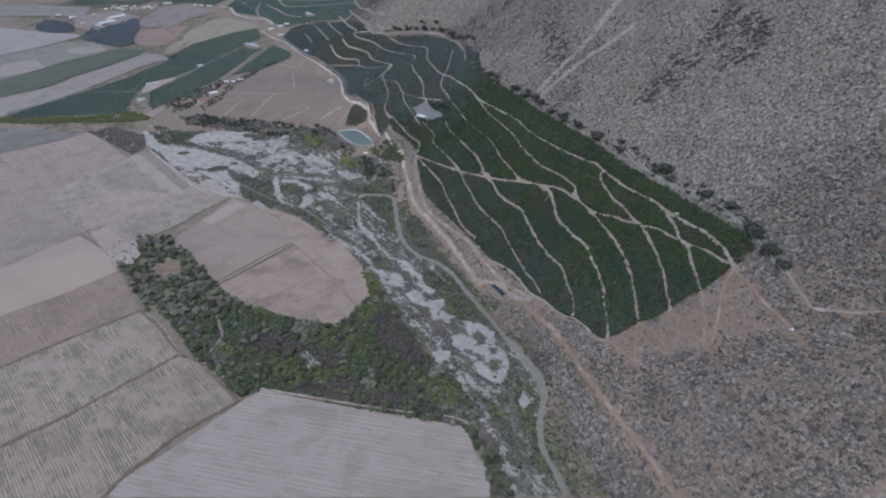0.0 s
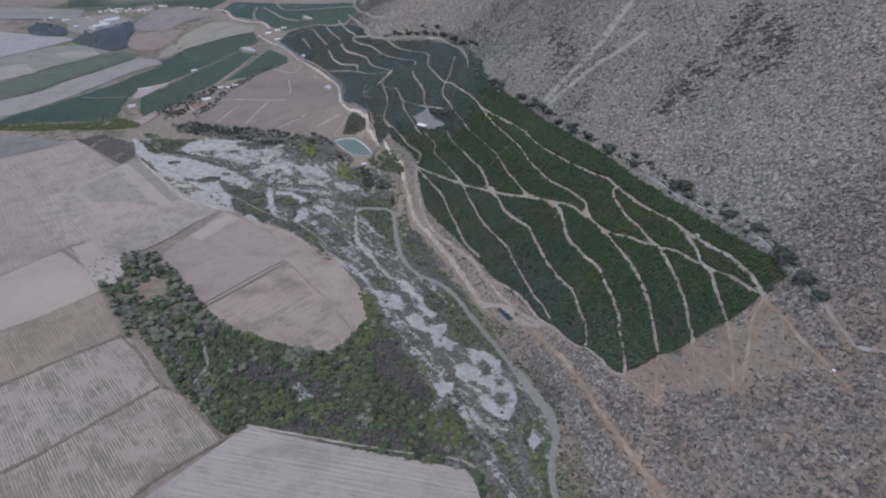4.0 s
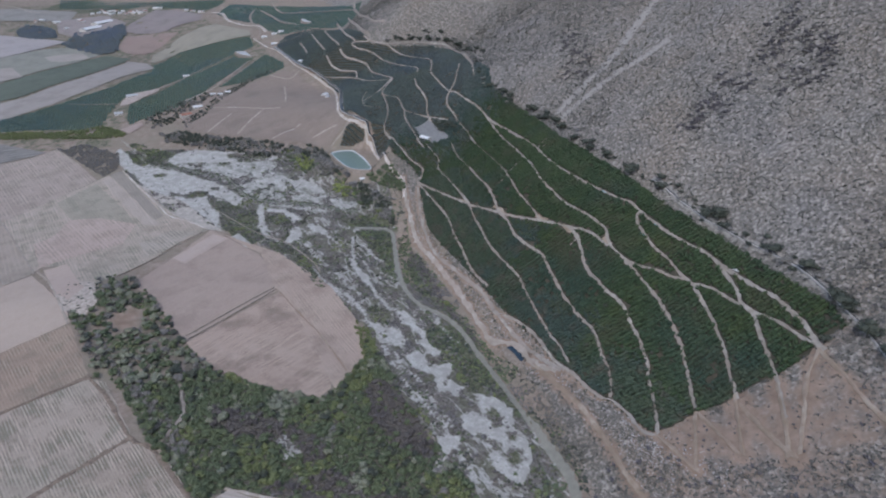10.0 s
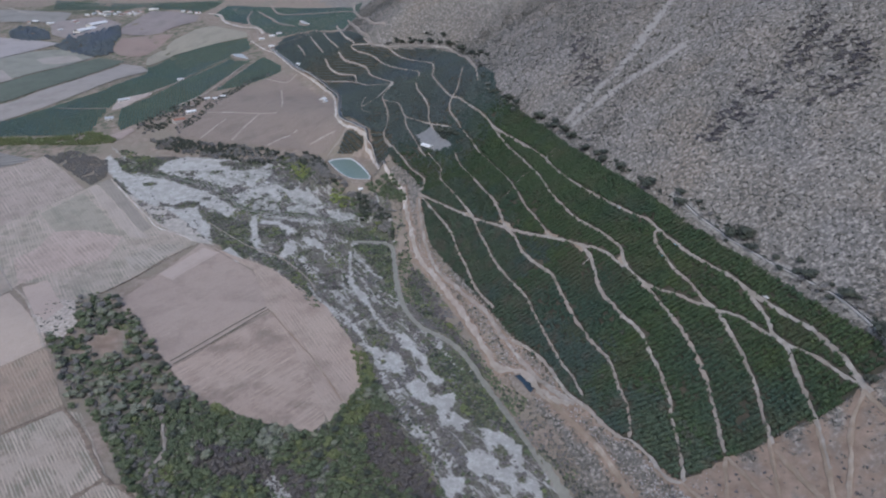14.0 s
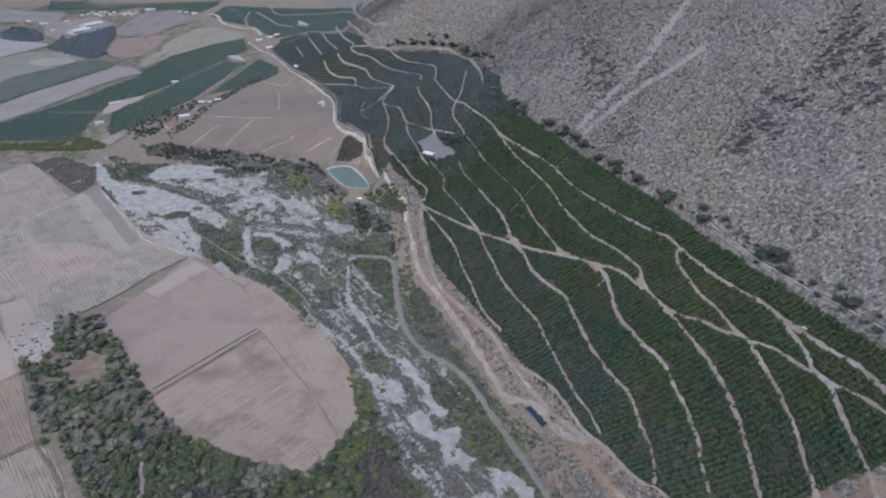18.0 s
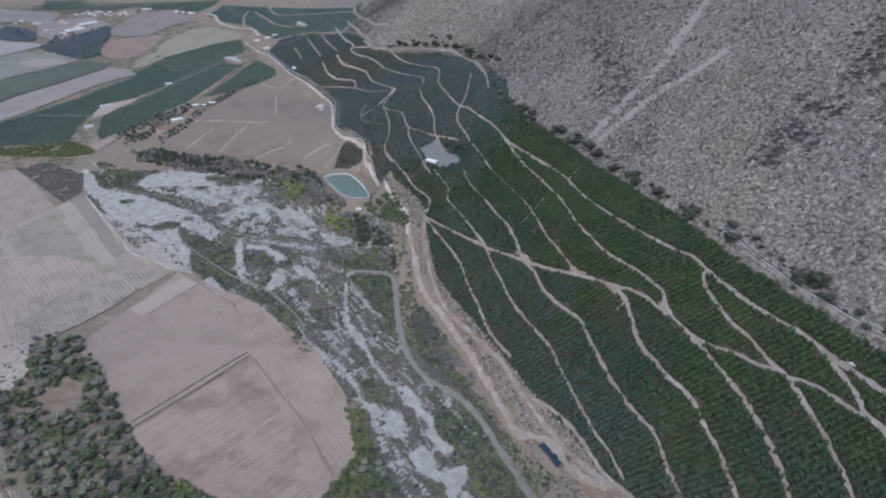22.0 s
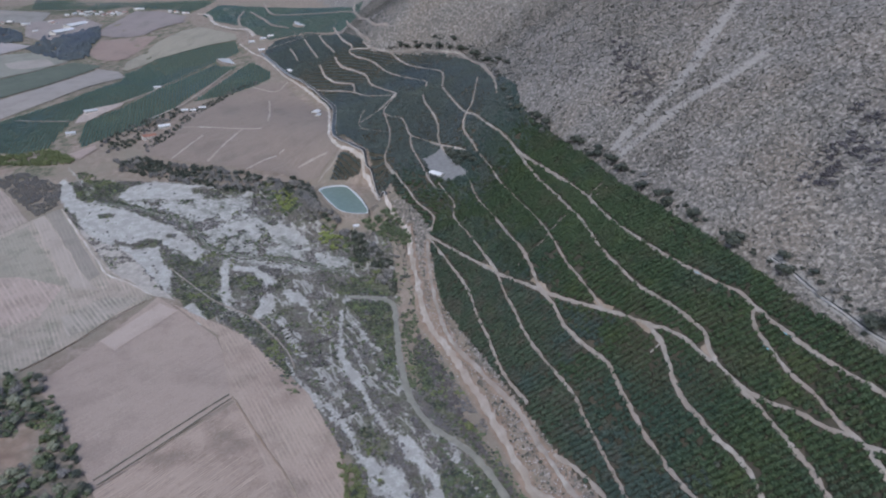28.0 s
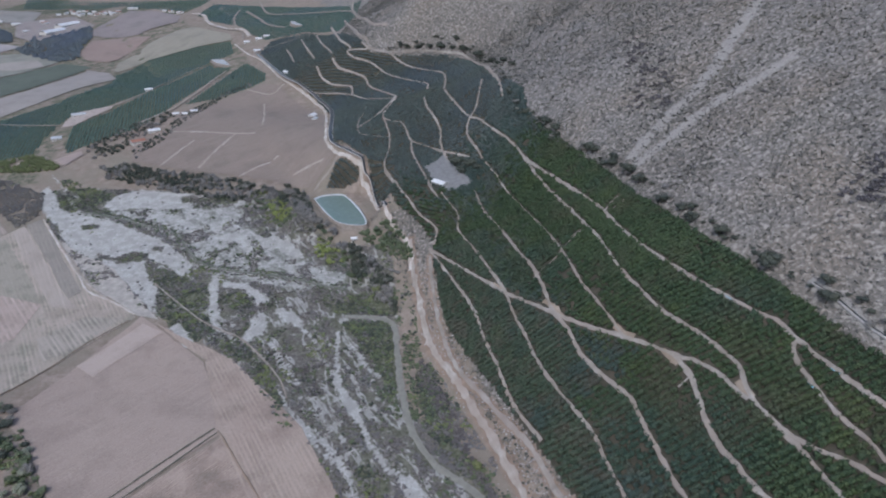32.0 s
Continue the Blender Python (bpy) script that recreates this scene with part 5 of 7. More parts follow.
drape('ploughed_field', [(-345, 367), (-327, 390), (-300, 419), (-272, 455), (-236, 500), (-214, 493), (-168, 442), (-205, 403), (-225, 368), (-238, 332), (-251, 302), (-300, 301)], crop_material('field_striped_low', (0.375, 0.308, 0.25), (0.15, 0.126, 0.088), 132, 2.2, 1.3, 0.5, 0.06),
      'stubble field with close pale and dark drill strips', 'field', 0.4)
drape('ploughed_field', [(-147, 456), (-121, 447), (-72, 435), (-25, 427), (21, 417), (27, 393), (37, 372), (37, 352), (-236, 344), (-202, 387), (-160, 442)], crop_material('field_south', (0.375, 0.332, 0.295), (0.255, 0.218, 0.185), 169, 4.2, 0.6, 0.12),
      'wide pale grey field with long faint furrows', 'field', 0.4)
drape('ploughed_field', [(-853, 1166), (-818, 1179), (-747, 1166), (-654, 1126), (-677, 1111), (-755, 1074), (-784, 1058)], crop_material('field_vines', (0.2, 0.19, 0.175), (0.09, 0.09, 0.085), 10, 9, 1.2, 0.1),
      'dark field of regular planted lines', 'field', 0.4)
drape('ploughed_field', [(-956, 1316), (-933, 1356), (-849, 1407), (-798, 1529), (-772, 1700), (-720, 1678), (-676, 1620), (-696, 1568), (-725, 1442), (-767, 1362), (-803, 1307), (-837, 1255), (-890, 1214)], crop_material('field_far_pink', (0.282, 0.256, 0.235), (0.223, 0.199, 0.181), 60, 8, 0.25, 0.05),
      'long smooth pinkish bare field', 'field', 0.6)
drape('green_field', [(-1038, 1445), (-1004, 1473), (-958, 1530), (-928, 1624), (-888, 1700), (-853, 1751), (-780, 1728), (-808, 1549), (-860, 1423), (-940, 1367), (-966, 1331)], crop_material('field_far_green', (0.075, 0.1, 0.07), (0.04, 0.06, 0.04), 60, 8, 0.5, 0.1),
      'long dark green crop field', 'field', 0.6)
drape('ploughed_field', [(-1182, 1671), (-1137, 1693), (-1084, 1753), (-1041, 1800), (-981, 1818), (-867, 1767), (-895, 1701), (-938, 1637), (-967, 1546), (-1012, 1486), (-1046, 1457)], crop_material('field_far_pale', (0.225, 0.225, 0.19), (0.15, 0.158, 0.13), 60, 9, 0.3, 0.3),
      'dull grey-green fallow field beside green crops', 'field', 0.6)
drape('ploughed_field', [(-464, 1243), (-425, 1256), (-450, 1340), (-349, 1450), (-319, 1444), (-214, 1304), (-180, 1138), (-165, 1099), (-186, 1072), (-243, 1106), (-290, 1125), (-369, 1149), (-445, 1179)], crop_material('field_brown', (0.219, 0.172, 0.139), (0.158, 0.122, 0.097), 40, 4, 0.8, 0.15),
      'warm brown bare field crossed by farm tracks', 'field', 0.6)
drape('ploughed_field', [(-847, 1818), (-869, 1913), (-800, 1937), (-736, 1925), (-751, 1785), (-763, 1767), (-807, 1775)], crop_material('field_clay', (0.255, 0.185, 0.155), (0.19, 0.135, 0.112), 60, 9, 0.4, 0.15),
      'reddish clay field on a low rise', 'field', 0.6)
drape('ploughed_field', [(-735, 1763), (-716, 1874), (-681, 1937), (-642, 1953), (-519, 1834), (-503, 1787), (-575, 1792), (-679, 1774), (-704, 1689), (-717, 1700)], crop_material('field_tan', (0.265, 0.24, 0.188), (0.195, 0.182, 0.135), 50, 9, 0.3, 0.3),
      'tan grassy field beside the canal road', 'field', 0.6)
# plateau soil colour raised and shifted to blue, standing in for haze
drape('ploughed_field', [(-907, 1997), (-917, 2063), (-910, 2203), (-834, 2180), (-728, 2091), (-712, 2025), (-761, 1992), (-776, 1952), (-846, 1943), (-887, 1958)], crop_material('field_redsoil', (0.233, 0.194, 0.188), (0.163, 0.138, 0.127), 60, 10, 0.4, 0.25),
      'dark reddish scrubby plateau', 'field', 0.6)
drape('gravel_yard', [(-55, 1037), (-42, 1057), (-36, 1066), (-26, 1039), (-11, 1012), (-4, 996), (-20, 983), (-28, 981), (-40, 990)], plain_material("yard_gravel", (0.205, 0.202, 0.198), 0.95, 0.2, 4),
      'grey gravel yard in the orchard round a white shed', 'yard', 0.8)
drape('gravel_yard', [(-625, 1380), (-577, 1402), (-574, 1387), (-590, 1359), (-599, 1323), (-614, 1318), (-622, 1350)], plain_material("packing_yard", (0.34, 0.29, 0.26), 0.95, 0.2, 6),
      'pale packing yard between green orchard rows', 'yard', 0.8)
# three farthest fields: soil colours lightened and blued to imitate haze
drape('ploughed_field', [(-1358, 1956), (-1282, 1938), (-1177, 1910), (-1078, 1888), (-1008, 1868), (-1046, 1810), (-1096, 1749), (-1143, 1702), (-1191, 1686)], crop_material('field_far_wide', (0.326, 0.300, 0.299), (0.233, 0.216, 0.210), 60, 10, 0.3, 0.15),
      'wide smooth pinkish field across the valley', 'field', 0.8)
drape('ploughed_field', [(-1620, 2200), (-1345, 2228), (-1148, 2201), (-1104, 2073), (-1258, 2072), (-1532, 2070)], crop_material('field_far_dull', (0.242, 0.225, 0.212), (0.158, 0.163, 0.133), 60, 12, 0.4, 0.3),
      'dull brown far field below the hills', 'field', 0.8)
drape('ploughed_field', [(-1138, 2073), (-1037, 2153), (-935, 2059), (-915, 1951), (-967, 1887), (-1064, 1942)], crop_material('field_far_clay', (0.268, 0.228, 0.216), (0.186, 0.162, 0.146), 60, 10, 0.3, 0.2),
      'reddish far field beside the village', 'field', 0.8)
drape('field_plot', [(-490, 892), (-452, 894), (-398, 874), (-393, 824), (-418, 808), (-440, 792), (-458, 768), (-498, 827), (-485, 847)], crop_material('plot_pink', (0.4, 0.315, 0.272), (0.262, 0.207, 0.17), 134, 4.2, 0.9, 0.15),
      'pinkish plot with pale drill strips in the fallow field', 'field', 0.5)
drape('field_plot', [(-534, 943), (-507, 998), (-432, 916), (-401, 878), (-453, 896), (-487, 894)], crop_material('plot_olive', (0.3, 0.268, 0.218), (0.215, 0.2, 0.152), 130, 3.4, 0.45, 0.7),
      'dull olive weedy plot in the fallow field', 'field', 0.5)
drape('field_plot', [(-368, 823), (-345, 852), (-311, 852), (-332, 808), (-347, 795)], crop_material('plot_drill', (0.37, 0.32, 0.272), (0.195, 0.178, 0.142), 134, 4.0, 1.0, 0.3),
      'grey plot with clear pale drill strips', 'field', 0.5)
drape('field_plot', [(-1089, 1618), (-1060, 1634), (-1027, 1656), (-950, 1568), (-983, 1526), (-1029, 1518)], crop_material('plot_far', (0.33, 0.29, 0.262), (0.26, 0.232, 0.205), 60, 9, 0.3, 0.2),
      'small pale plot in the far fallow field', 'field', 0.9)
drape('field_plot', [(-994, 1741), (-968, 1760), (-921, 1773), (-881, 1731), (-925, 1702), (-958, 1704)], crop_material('plot_far_tan', (0.31, 0.28, 0.25), (0.25, 0.225, 0.2), 60, 9, 0.3, 0.2),
      'small pale plot in the far fallow field', 'field', 0.9)
drape('field_strip', [(-508, 1013), (-500, 1025), (-376, 883), (-357, 867), (-387, 873)], crop_material('strip_pale', (0.367, 0.315, 0.268), (0.286, 0.240, 0.202), 127, 4, 0.5, 0.05),
      'pale dry strip within the fallow field', 'field', 0.55)
drape('field_strip', [(-499, 1027), (-489, 1038), (-371, 897), (-377, 885)], crop_material('strip_dull', (0.255, 0.225, 0.193), (0.184, 0.165, 0.136), 127, 4, 0.5, 0.2),
      'dull strip within the fallow field', 'field', 0.55)
drape('ploughed_field', [(-559, 1196), (-535, 1217), (-527, 1205), (-536, 1179)], crop_material('field_nook', (0.33,0.26,0.23), (0.25,0.195,0.17), 40, 5, 0.4, 0.2),
      'small pinkish bare plot among farm hedges', 'field', 0.6)
drape('field_strip', [(-315, 788), (-288, 841), (-268, 830), (-297, 775)], crop_material('strip_corner', (0.4, 0.325, 0.28), (0.33, 0.265, 0.225), 53, 2.5, 0.4, 0.05),
      'pale dry corner of the bare field', 'field', 0.5)
drape('ploughed_field', [(-448, 758), (-431, 773), (-379, 711), (-380, 685), (-399, 698)], crop_material('field_plot', (0.4, 0.32, 0.27), (0.33, 0.26, 0.22), 53, 3, 0.3, 0.05),
      'small smooth pinkish plot beside the wood', 'field', 0.5)
drape('stony_ground', [(-405, 704), (-406, 727), (-376, 725), (-352, 685), (-353, 660), (-375, 668)], plain_material('stony_ground', (0.36, 0.315, 0.275), 0.95, 0.4, 3),
      'pale stony ground beside the river wood', 'stony ground', 0.35)

# ---- water ----
track(5.5, STREAM, "shallow grey-green stream in the braided river bed", "stream", STREAM_WATER, 0.35, 0.35)["category"] = "stream"
scene.objects["stream"]["group"] = ""


def sheet_at(name, poly, level, mat, parent=None, grow=1.0):
    p = np.array(poly, float)
    c = p.mean(0)
    p = c + (p - c) * grow
    bm = bmesh.new()
    bm.faces.new([bm.verts.new((a, b, level)) for a, b in p])
    bmesh.ops.recalc_face_normals(bm, faces=bm.faces)
    if bm.faces[:][0].normal.z < 0:
        bmesh.ops.reverse_faces(bm, faces=bm.faces)
    return part(name, bm, mat, parent)


def reservoir(poly, level, label, water, rim_mat, rim=2.6, up=0.9):
    """A lined pond: sloping rim round a level sheet of water."""
    base = new("reservoir")
    p = np.array(poly, float)
    q = curve_points(list(p) + [p[0]], 3.0)
    c = q.mean(0)
    out = (q - c) / np.linalg.norm(q - c, axis=1)[:, None]
    rings = []
    for off, dz in ((-1.2, -0.8), (0.0, up * 0.8), (rim * 0.5, up), (rim, up * 0.9), (rim + 5, -4.0)):
        r = q + out * off
        rings.append(np.column_stack([r, np.full(len(r), level + dz)]))
    n = len(q)
    bm = bmesh.new()
    vs = [[bm.verts.new(v) for v in r] for r in rings[:4]]
    for k in range(3):
        for i in range(n - 1):
            bm.faces.new((vs[k][i], vs[k][i + 1], vs[k + 1][i + 1], vs[k + 1][i]))
    bmesh.ops.recalc_face_normals(bm, faces=bm.faces)
    part("rim", bm, rim_mat, base, "pale lined rim")
    bm = bmesh.new()
    vs = [[bm.verts.new(v) for v in r] for r in rings[3:]]
    for i in range(n - 1):
        bm.faces.new((vs[0][i], vs[0][i + 1], vs[1][i + 1], vs[1][i]))
    bmesh.ops.recalc_face_normals(bm, faces=bm.faces)
    part("embankment", bm, EARTH, base, "earth bank")
    sheet_at("water", [tuple(v) for v in (q - out * 0.2)[:-1]], level, water, base)
    return tagged(base, label, "reservoir")


EARTH = plain_material("bank_earth", (0.21, 0.178, 0.15), 0.95, 0.3, 3)
reservoir(POND, level_of(POND), "green irrigation reservoir with a pale lined rim", POND_WATER, LINER, 1.8, 0.7)
reservoir(TANK, 13.5, "small dark water tank beside the dirt road", TANK_WATER, DITCH, 0.9, 0.35)
reservoir(RESERVOIR_FAR, level_of(RESERVOIR_FAR) + 0.9, "far reservoir with pale banks among green rows", PALE_WATER, CONCRETE, 2.2, 0.4)
reservoir(RESERVOIR_TOP, level_of(RESERVOIR_TOP) + 0.9, "far reservoir on the upper orchard slope", PALE_WATER, CONCRETE, 2.2, 0.4)


def canal(name, pts, wide, label):
    """An open channel: two concrete walls and a dark wet bed."""
    base = new(name)
    q = curve_points(pts, 4.0)
    d = np.gradient(q, axis=0)
    d /= np.linalg.norm(d, axis=1)[:, None]
    nrm = np.stack([-d[:, 1], d[:, 0]], 1)
    z = height(q[:, 0], q[:, 1]) + 0.7 + 3.0 * smooth(1000, 1400, q[:, 1])

    def strip(part_name, outline, mat):
        bm = bmesh.new()
        vs = [[bm.verts.new((*(q[i] + nrm[i] * o), z[i] + h)) for o, h in outline] for i in range(len(q))]
        for i in range(len(q) - 1):
            for k in range(len(outline) - 1):
                bm.faces.new((vs[i][k], vs[i + 1][k], vs[i + 1][k + 1], vs[i][k + 1]))
        bmesh.ops.recalc_face_normals(bm, faces=bm.faces)
        part(part_name, bm, mat, base)
    h = wide / 2
    strip("channel_wall", [(-h - 0.7, -1.0), (-h - 0.6, 0.12), (-h, 0.12), (-h, -0.6)], CONCRETE)
    strip("channel_wall", [(h, -0.6), (h, 0.12), (h + 0.6, 0.12), (h + 0.7, -1.0)], CONCRETE)
    strip("channel_bed", [(-h, 0.0), (0, -0.03), (h, 0.0)], DARK_CHANNEL)
    return tagged(base, label, "canal", "", "structure")


canal("hill_canal", HILL_CANAL, 1.7, "narrow dark irrigation canal with pale concrete edges under the hill")
canal("valley_canal", ROAD_CANAL, 4.2, "open irrigation canal beside the valley road")
track(2.2, HILL_TRACK, "pale track along the foot of the grey hill")

# ---- orchard trees in rows ----
CELL = 1.0
GX0, GY0, GW, GH = -760, 300, 1120, 1970
ROAD_MASK = np.zeros((GH, GW), bool)
for line, wide in TRACKS:
    q = curve_points(line, 0.8)
    r = int(np.ceil((wide / 2 + 0.3) / CELL))
    ix, iy = ((q[:, 0] - GX0) / CELL).astype(int), ((q[:, 1] - GY0) / CELL).astype(int)
    for dx in range(-r, r + 1):
        for dy in range(-r, r + 1):
            if (dx * dx + dy * dy) * CELL ** 2 <= (wide / 2 + 0.3) ** 2:
                a, b = ix + dx, iy + dy
                ok = (a >= 0) & (a < GW) & (b >= 0) & (b < GH)
                ROAD_MASK[b[ok], a[ok]] = True


def on_track(x, y):
    a, b = ((x - GX0) / CELL).astype(int), ((y - GY0) / CELL).astype(int)
    ok = (a >= 0) & (a < GW) & (b >= 0) & (b < GH)
    out = np.zeros(len(x), bool)
    out[ok] = ROAD_MASK[b[ok], a[ok]]
    return out


def rows_in(poly, angle, gap, pitch, jitter, seed):
    """Tree places in straight rows inside an outline."""
    rng = np.random.default_rng(seed)
    p = np.array(poly, float)
    c, s = math.cos(radians(angle)), math.sin(radians(angle))
    u, v = p[:, 0] * c + p[:, 1] * s, -p[:, 0] * s + p[:, 1] * c
    gu, gv = np.meshgrid(np.arange(u.min(), u.max(), pitch), np.arange(v.min(), v.max(), gap))
    gu, gv = gu.ravel() + rng.normal(0, jitter, gu.size), gv.ravel() + rng.normal(0, jitter * 0.5, gu.size)
    x, y = gu * c - gv * s, gu * s + gv * c
    keep = inside(x, y, poly)
    return x[keep], y[keep]


TREE_RNG = np.random.default_rng(21)
ORCHARD_TREES = [clump(TREE_RNG, 17, 1.7, 2.9, 1.1) for _ in range(6)]
ORCHARD_TREES_FAR = [clump(TREE_RNG, 16, 1.9, 2.9, 1.5) for _ in range(5)]
ROW_ANGLE = 184
ox, oy = rows_in(ORCHARD, ROW_ANGLE, 4.1, 1.6, 0.16, 22)
tx, ty = rows_in(ORCHARD_TOP, 150, 4.6, 3.0, 0.3, 23)
tmask = ~inside(tx, ty, ORCHARD)
sx, sy = rows_in(ORCH_SMALL, 150, 3.8, 2.4, 0.3, 24)
ox, oy = np.concatenate([ox, tx[tmask], sx]), np.concatenate([oy, ty[tmask], sy])
free = ~on_track(ox, oy) & ~inside(ox, oy, YARD) & (RNG.random(len(ox)) > 0.03 + 0.3 * smooth(0.6, 0.74, fbm(ox, oy, 16, 54)))
ox, oy = ox[free], oy[free]


def label_blocks():
    """Numbers the blocks of rows that the tracks divide."""
    block = np.zeros((GH // 2, GW // 2), int)
    gx, gy = np.meshgrid(GX0 + (np.arange(GW // 2) + 0.5) * CELL * 2, GY0 + (np.arange(GH // 2) + 0.5) * CELL * 2)
    land = np.zeros(gx.shape, bool)
    for poly in ORCHARDS:
        land |= inside(gx, gy, poly)
    land &= ~(ROAD_MASK[0::2, 0::2] | ROAD_MASK[1::2, 0::2] | ROAD_MASK[0::2, 1::2] | ROAD_MASK[1::2, 1::2])
    count = 0
    for r0, c0 in zip(*np.nonzero(land)):
        if block[r0, c0]:
            continue
        count += 1
        stack = [(r0, c0)]
        block[r0, c0] = count
        while stack:
            r, c = stack.pop()
            for a, b in ((r + 1, c), (r - 1, c), (r, c + 1), (r, c - 1)):
                if 0 <= a < land.shape[0] and 0 <= b < land.shape[1] and land[a, b] and not block[a, b]:
                    block[a, b] = count
                    stack.append((a, b))
    return block


BLOCK = label_blocks()
bi = BLOCK[np.clip(((oy - GY0) / CELL / 2).astype(int), 0, GH // 2 - 1), np.clip(((ox - GX0) / CELL / 2).astype(int), 0, GW // 2 - 1)]
big = [k for k in range(1, bi.max() + 1) if (bi == k).sum() > 60]
bi = np.where(np.isin(bi, big), bi, 0)
for n, k in enumerate([0] + big):
    pick = bi == k
    if pick.sum() < 3:
        continue
    x, y = ox[pick], oy[pick]
    size = (0.98 + 0.35 * RNG.random(len(x))) * (0.9 + 0.25 * vnoise(x, y, 30, 51))
    # the planting changes little by little from full dark trees to young greyish ones up the valley, with haze in the
    # leaf colours
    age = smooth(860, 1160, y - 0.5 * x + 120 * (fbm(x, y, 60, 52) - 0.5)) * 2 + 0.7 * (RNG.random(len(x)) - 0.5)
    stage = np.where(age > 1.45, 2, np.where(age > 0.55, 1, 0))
    # duller bluish planting along the foot of the orchard
    foot = x - np.interp(y, (520, 557, 689, 897), (112, 90, 30, -43)) + 110 * (fbm(x, y, 40, 53) - 0.5) + 26 * (RNG.random(len(x)) - 0.5)
    stage = np.where((stage == 0) & (foot < 44) & (y < 905), 3, stage)
    size = size * np.where(stage == 2, 0.76, np.where(stage == 1, 0.9, 1.0))
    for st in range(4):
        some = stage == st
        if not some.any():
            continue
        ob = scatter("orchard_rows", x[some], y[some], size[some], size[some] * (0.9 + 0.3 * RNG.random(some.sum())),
                     ORCHARD_TREES if y.mean() < 1010 else ORCHARD_TREES_FAR, (ORCHARD_LEAF, MIDDLE_HAZY_LEAF, YOUNG_HAZY_LEAF, SLATE_LEAF)[st], 100 + n + 40 * st)
        tagged(ob, ("dark green", "green", "young haze-greyed green", "dull slate-green")[st] + " fruit trees in close rows between dirt tracks",
               "orchard", "orchard blocks", "stuff")

# ---- the hill's scrub ----
SHRUBS = [clump(TREE_RNG, 5, 0.9, 1.0, 1.25, core=False) for _ in range(8)]
n = 740000
hx, hy = RNG.uniform(-230, 560, n), RNG.uniform(280, 1750, n)
off = hx - along(hy, X_CANAL)
dens = fbm(hx, hy, 4.5, 61) * 0.34 + fbm(hx, hy, 60, 62) * 0.26 + 0.32
zone = ((off > -25) & (off < 330)) | ((hy < 520) & (hx - along(hy, X_RIVER) > 14)) | ((hy < 980) & (hx - along(hy, X_TERRACE) > -34))
for poly in ORCHARDS:
    zone &= ~inside(hx, hy, poly)
for reach, line in BARE_LINES + WASHES:
    zone &= nearness(hx, hy, line, reach) < 0.4 + 0.7 * RNG.random(n)
for value, poly in BARE_AREAS:
    zone &= soft_inside(hx, hy, poly, 10) * value < 0.2 + 0.42 * RNG.random(n)
dens = dens + np.where(hy < 540, 0.13, 0.0)
keep = zone & (dens > 0.46 + 0.34 * RNG.random(n)) & ~on_track(hx, hy)
hx, hy = hx[keep], hy[keep]
size = 0.5 + 0.85 * RNG.random(len(hx)) ** 2.5 + 0.35 * smooth(0.6, 0.8, fbm(hx, hy, 40, 64))
tagged(scatter("hill_scrub", hx, hy, size, size * (0.7 + 0.4 * RNG.random(len(hx))), SHRUBS, SCRUB_LEAF, 63),
       "low grey-brown dry shrubs dotted over the hillside", "scrub", "", "stuff")

# darker bushes in the hollows, in ragged clusters, and singly over the slope
DOTS = [clump(TREE_RNG, 14, 1.0, 0.9, 0.7) for _ in range(5)]
for i, (poly, count) in enumerate(((HOLLOW_A, 90), (HOLLOW_B, 18), (HOLLOW_C, 44), (HOLLOW_D, 30))):
    p = np.array(poly, float)
    qx, qy = RNG.uniform(p[:, 0].min(), p[:, 0].max(), count * 3), RNG.uniform(p[:, 1].min(), p[:, 1].max(), count * 3)
    ok = inside(qx, qy, poly)
    qx, qy = qx[ok][:count], qy[ok][:count]
    many = RNG.integers(2, 9, len(qx))
    gx, gy = np.repeat(qx, many), np.repeat(qy, many)
    gx, gy = gx + RNG.normal(0, 2.6, len(gx)), gy + RNG.normal(0, 1.8, len(gy))
    size = 0.9 + 1.5 * RNG.random(len(gx))
    tagged(scatter("hollow_scrub", gx, gy, size, size * 0.8, DOTS, HOLLOW_LEAF, 66 + i),
           "dark grey bushes clustered in a hollow of the hillside", "scrub", "", "stuff")
k = RNG.integers(0, len(hx), 3600)
gx, gy = hx[k] + RNG.normal(0, 1, 3600), hy[k] + RNG.normal(0, 1, 3600)
ok = (gx - along(gy, X_CANAL) > 2) | (gy < 460)
gx, gy = gx[ok], gy[ok]
size = 0.7 + 1.0 * RNG.random(len(gx)) ** 2 + 0.5 * (gy < 520)
tagged(scatter("hill_bushes", gx, gy, size, size * 0.8, DOTS, HOLLOW_LEAF, 69), "dark round bushes scattered over the stony hillside", "bushes", "", "stuff")

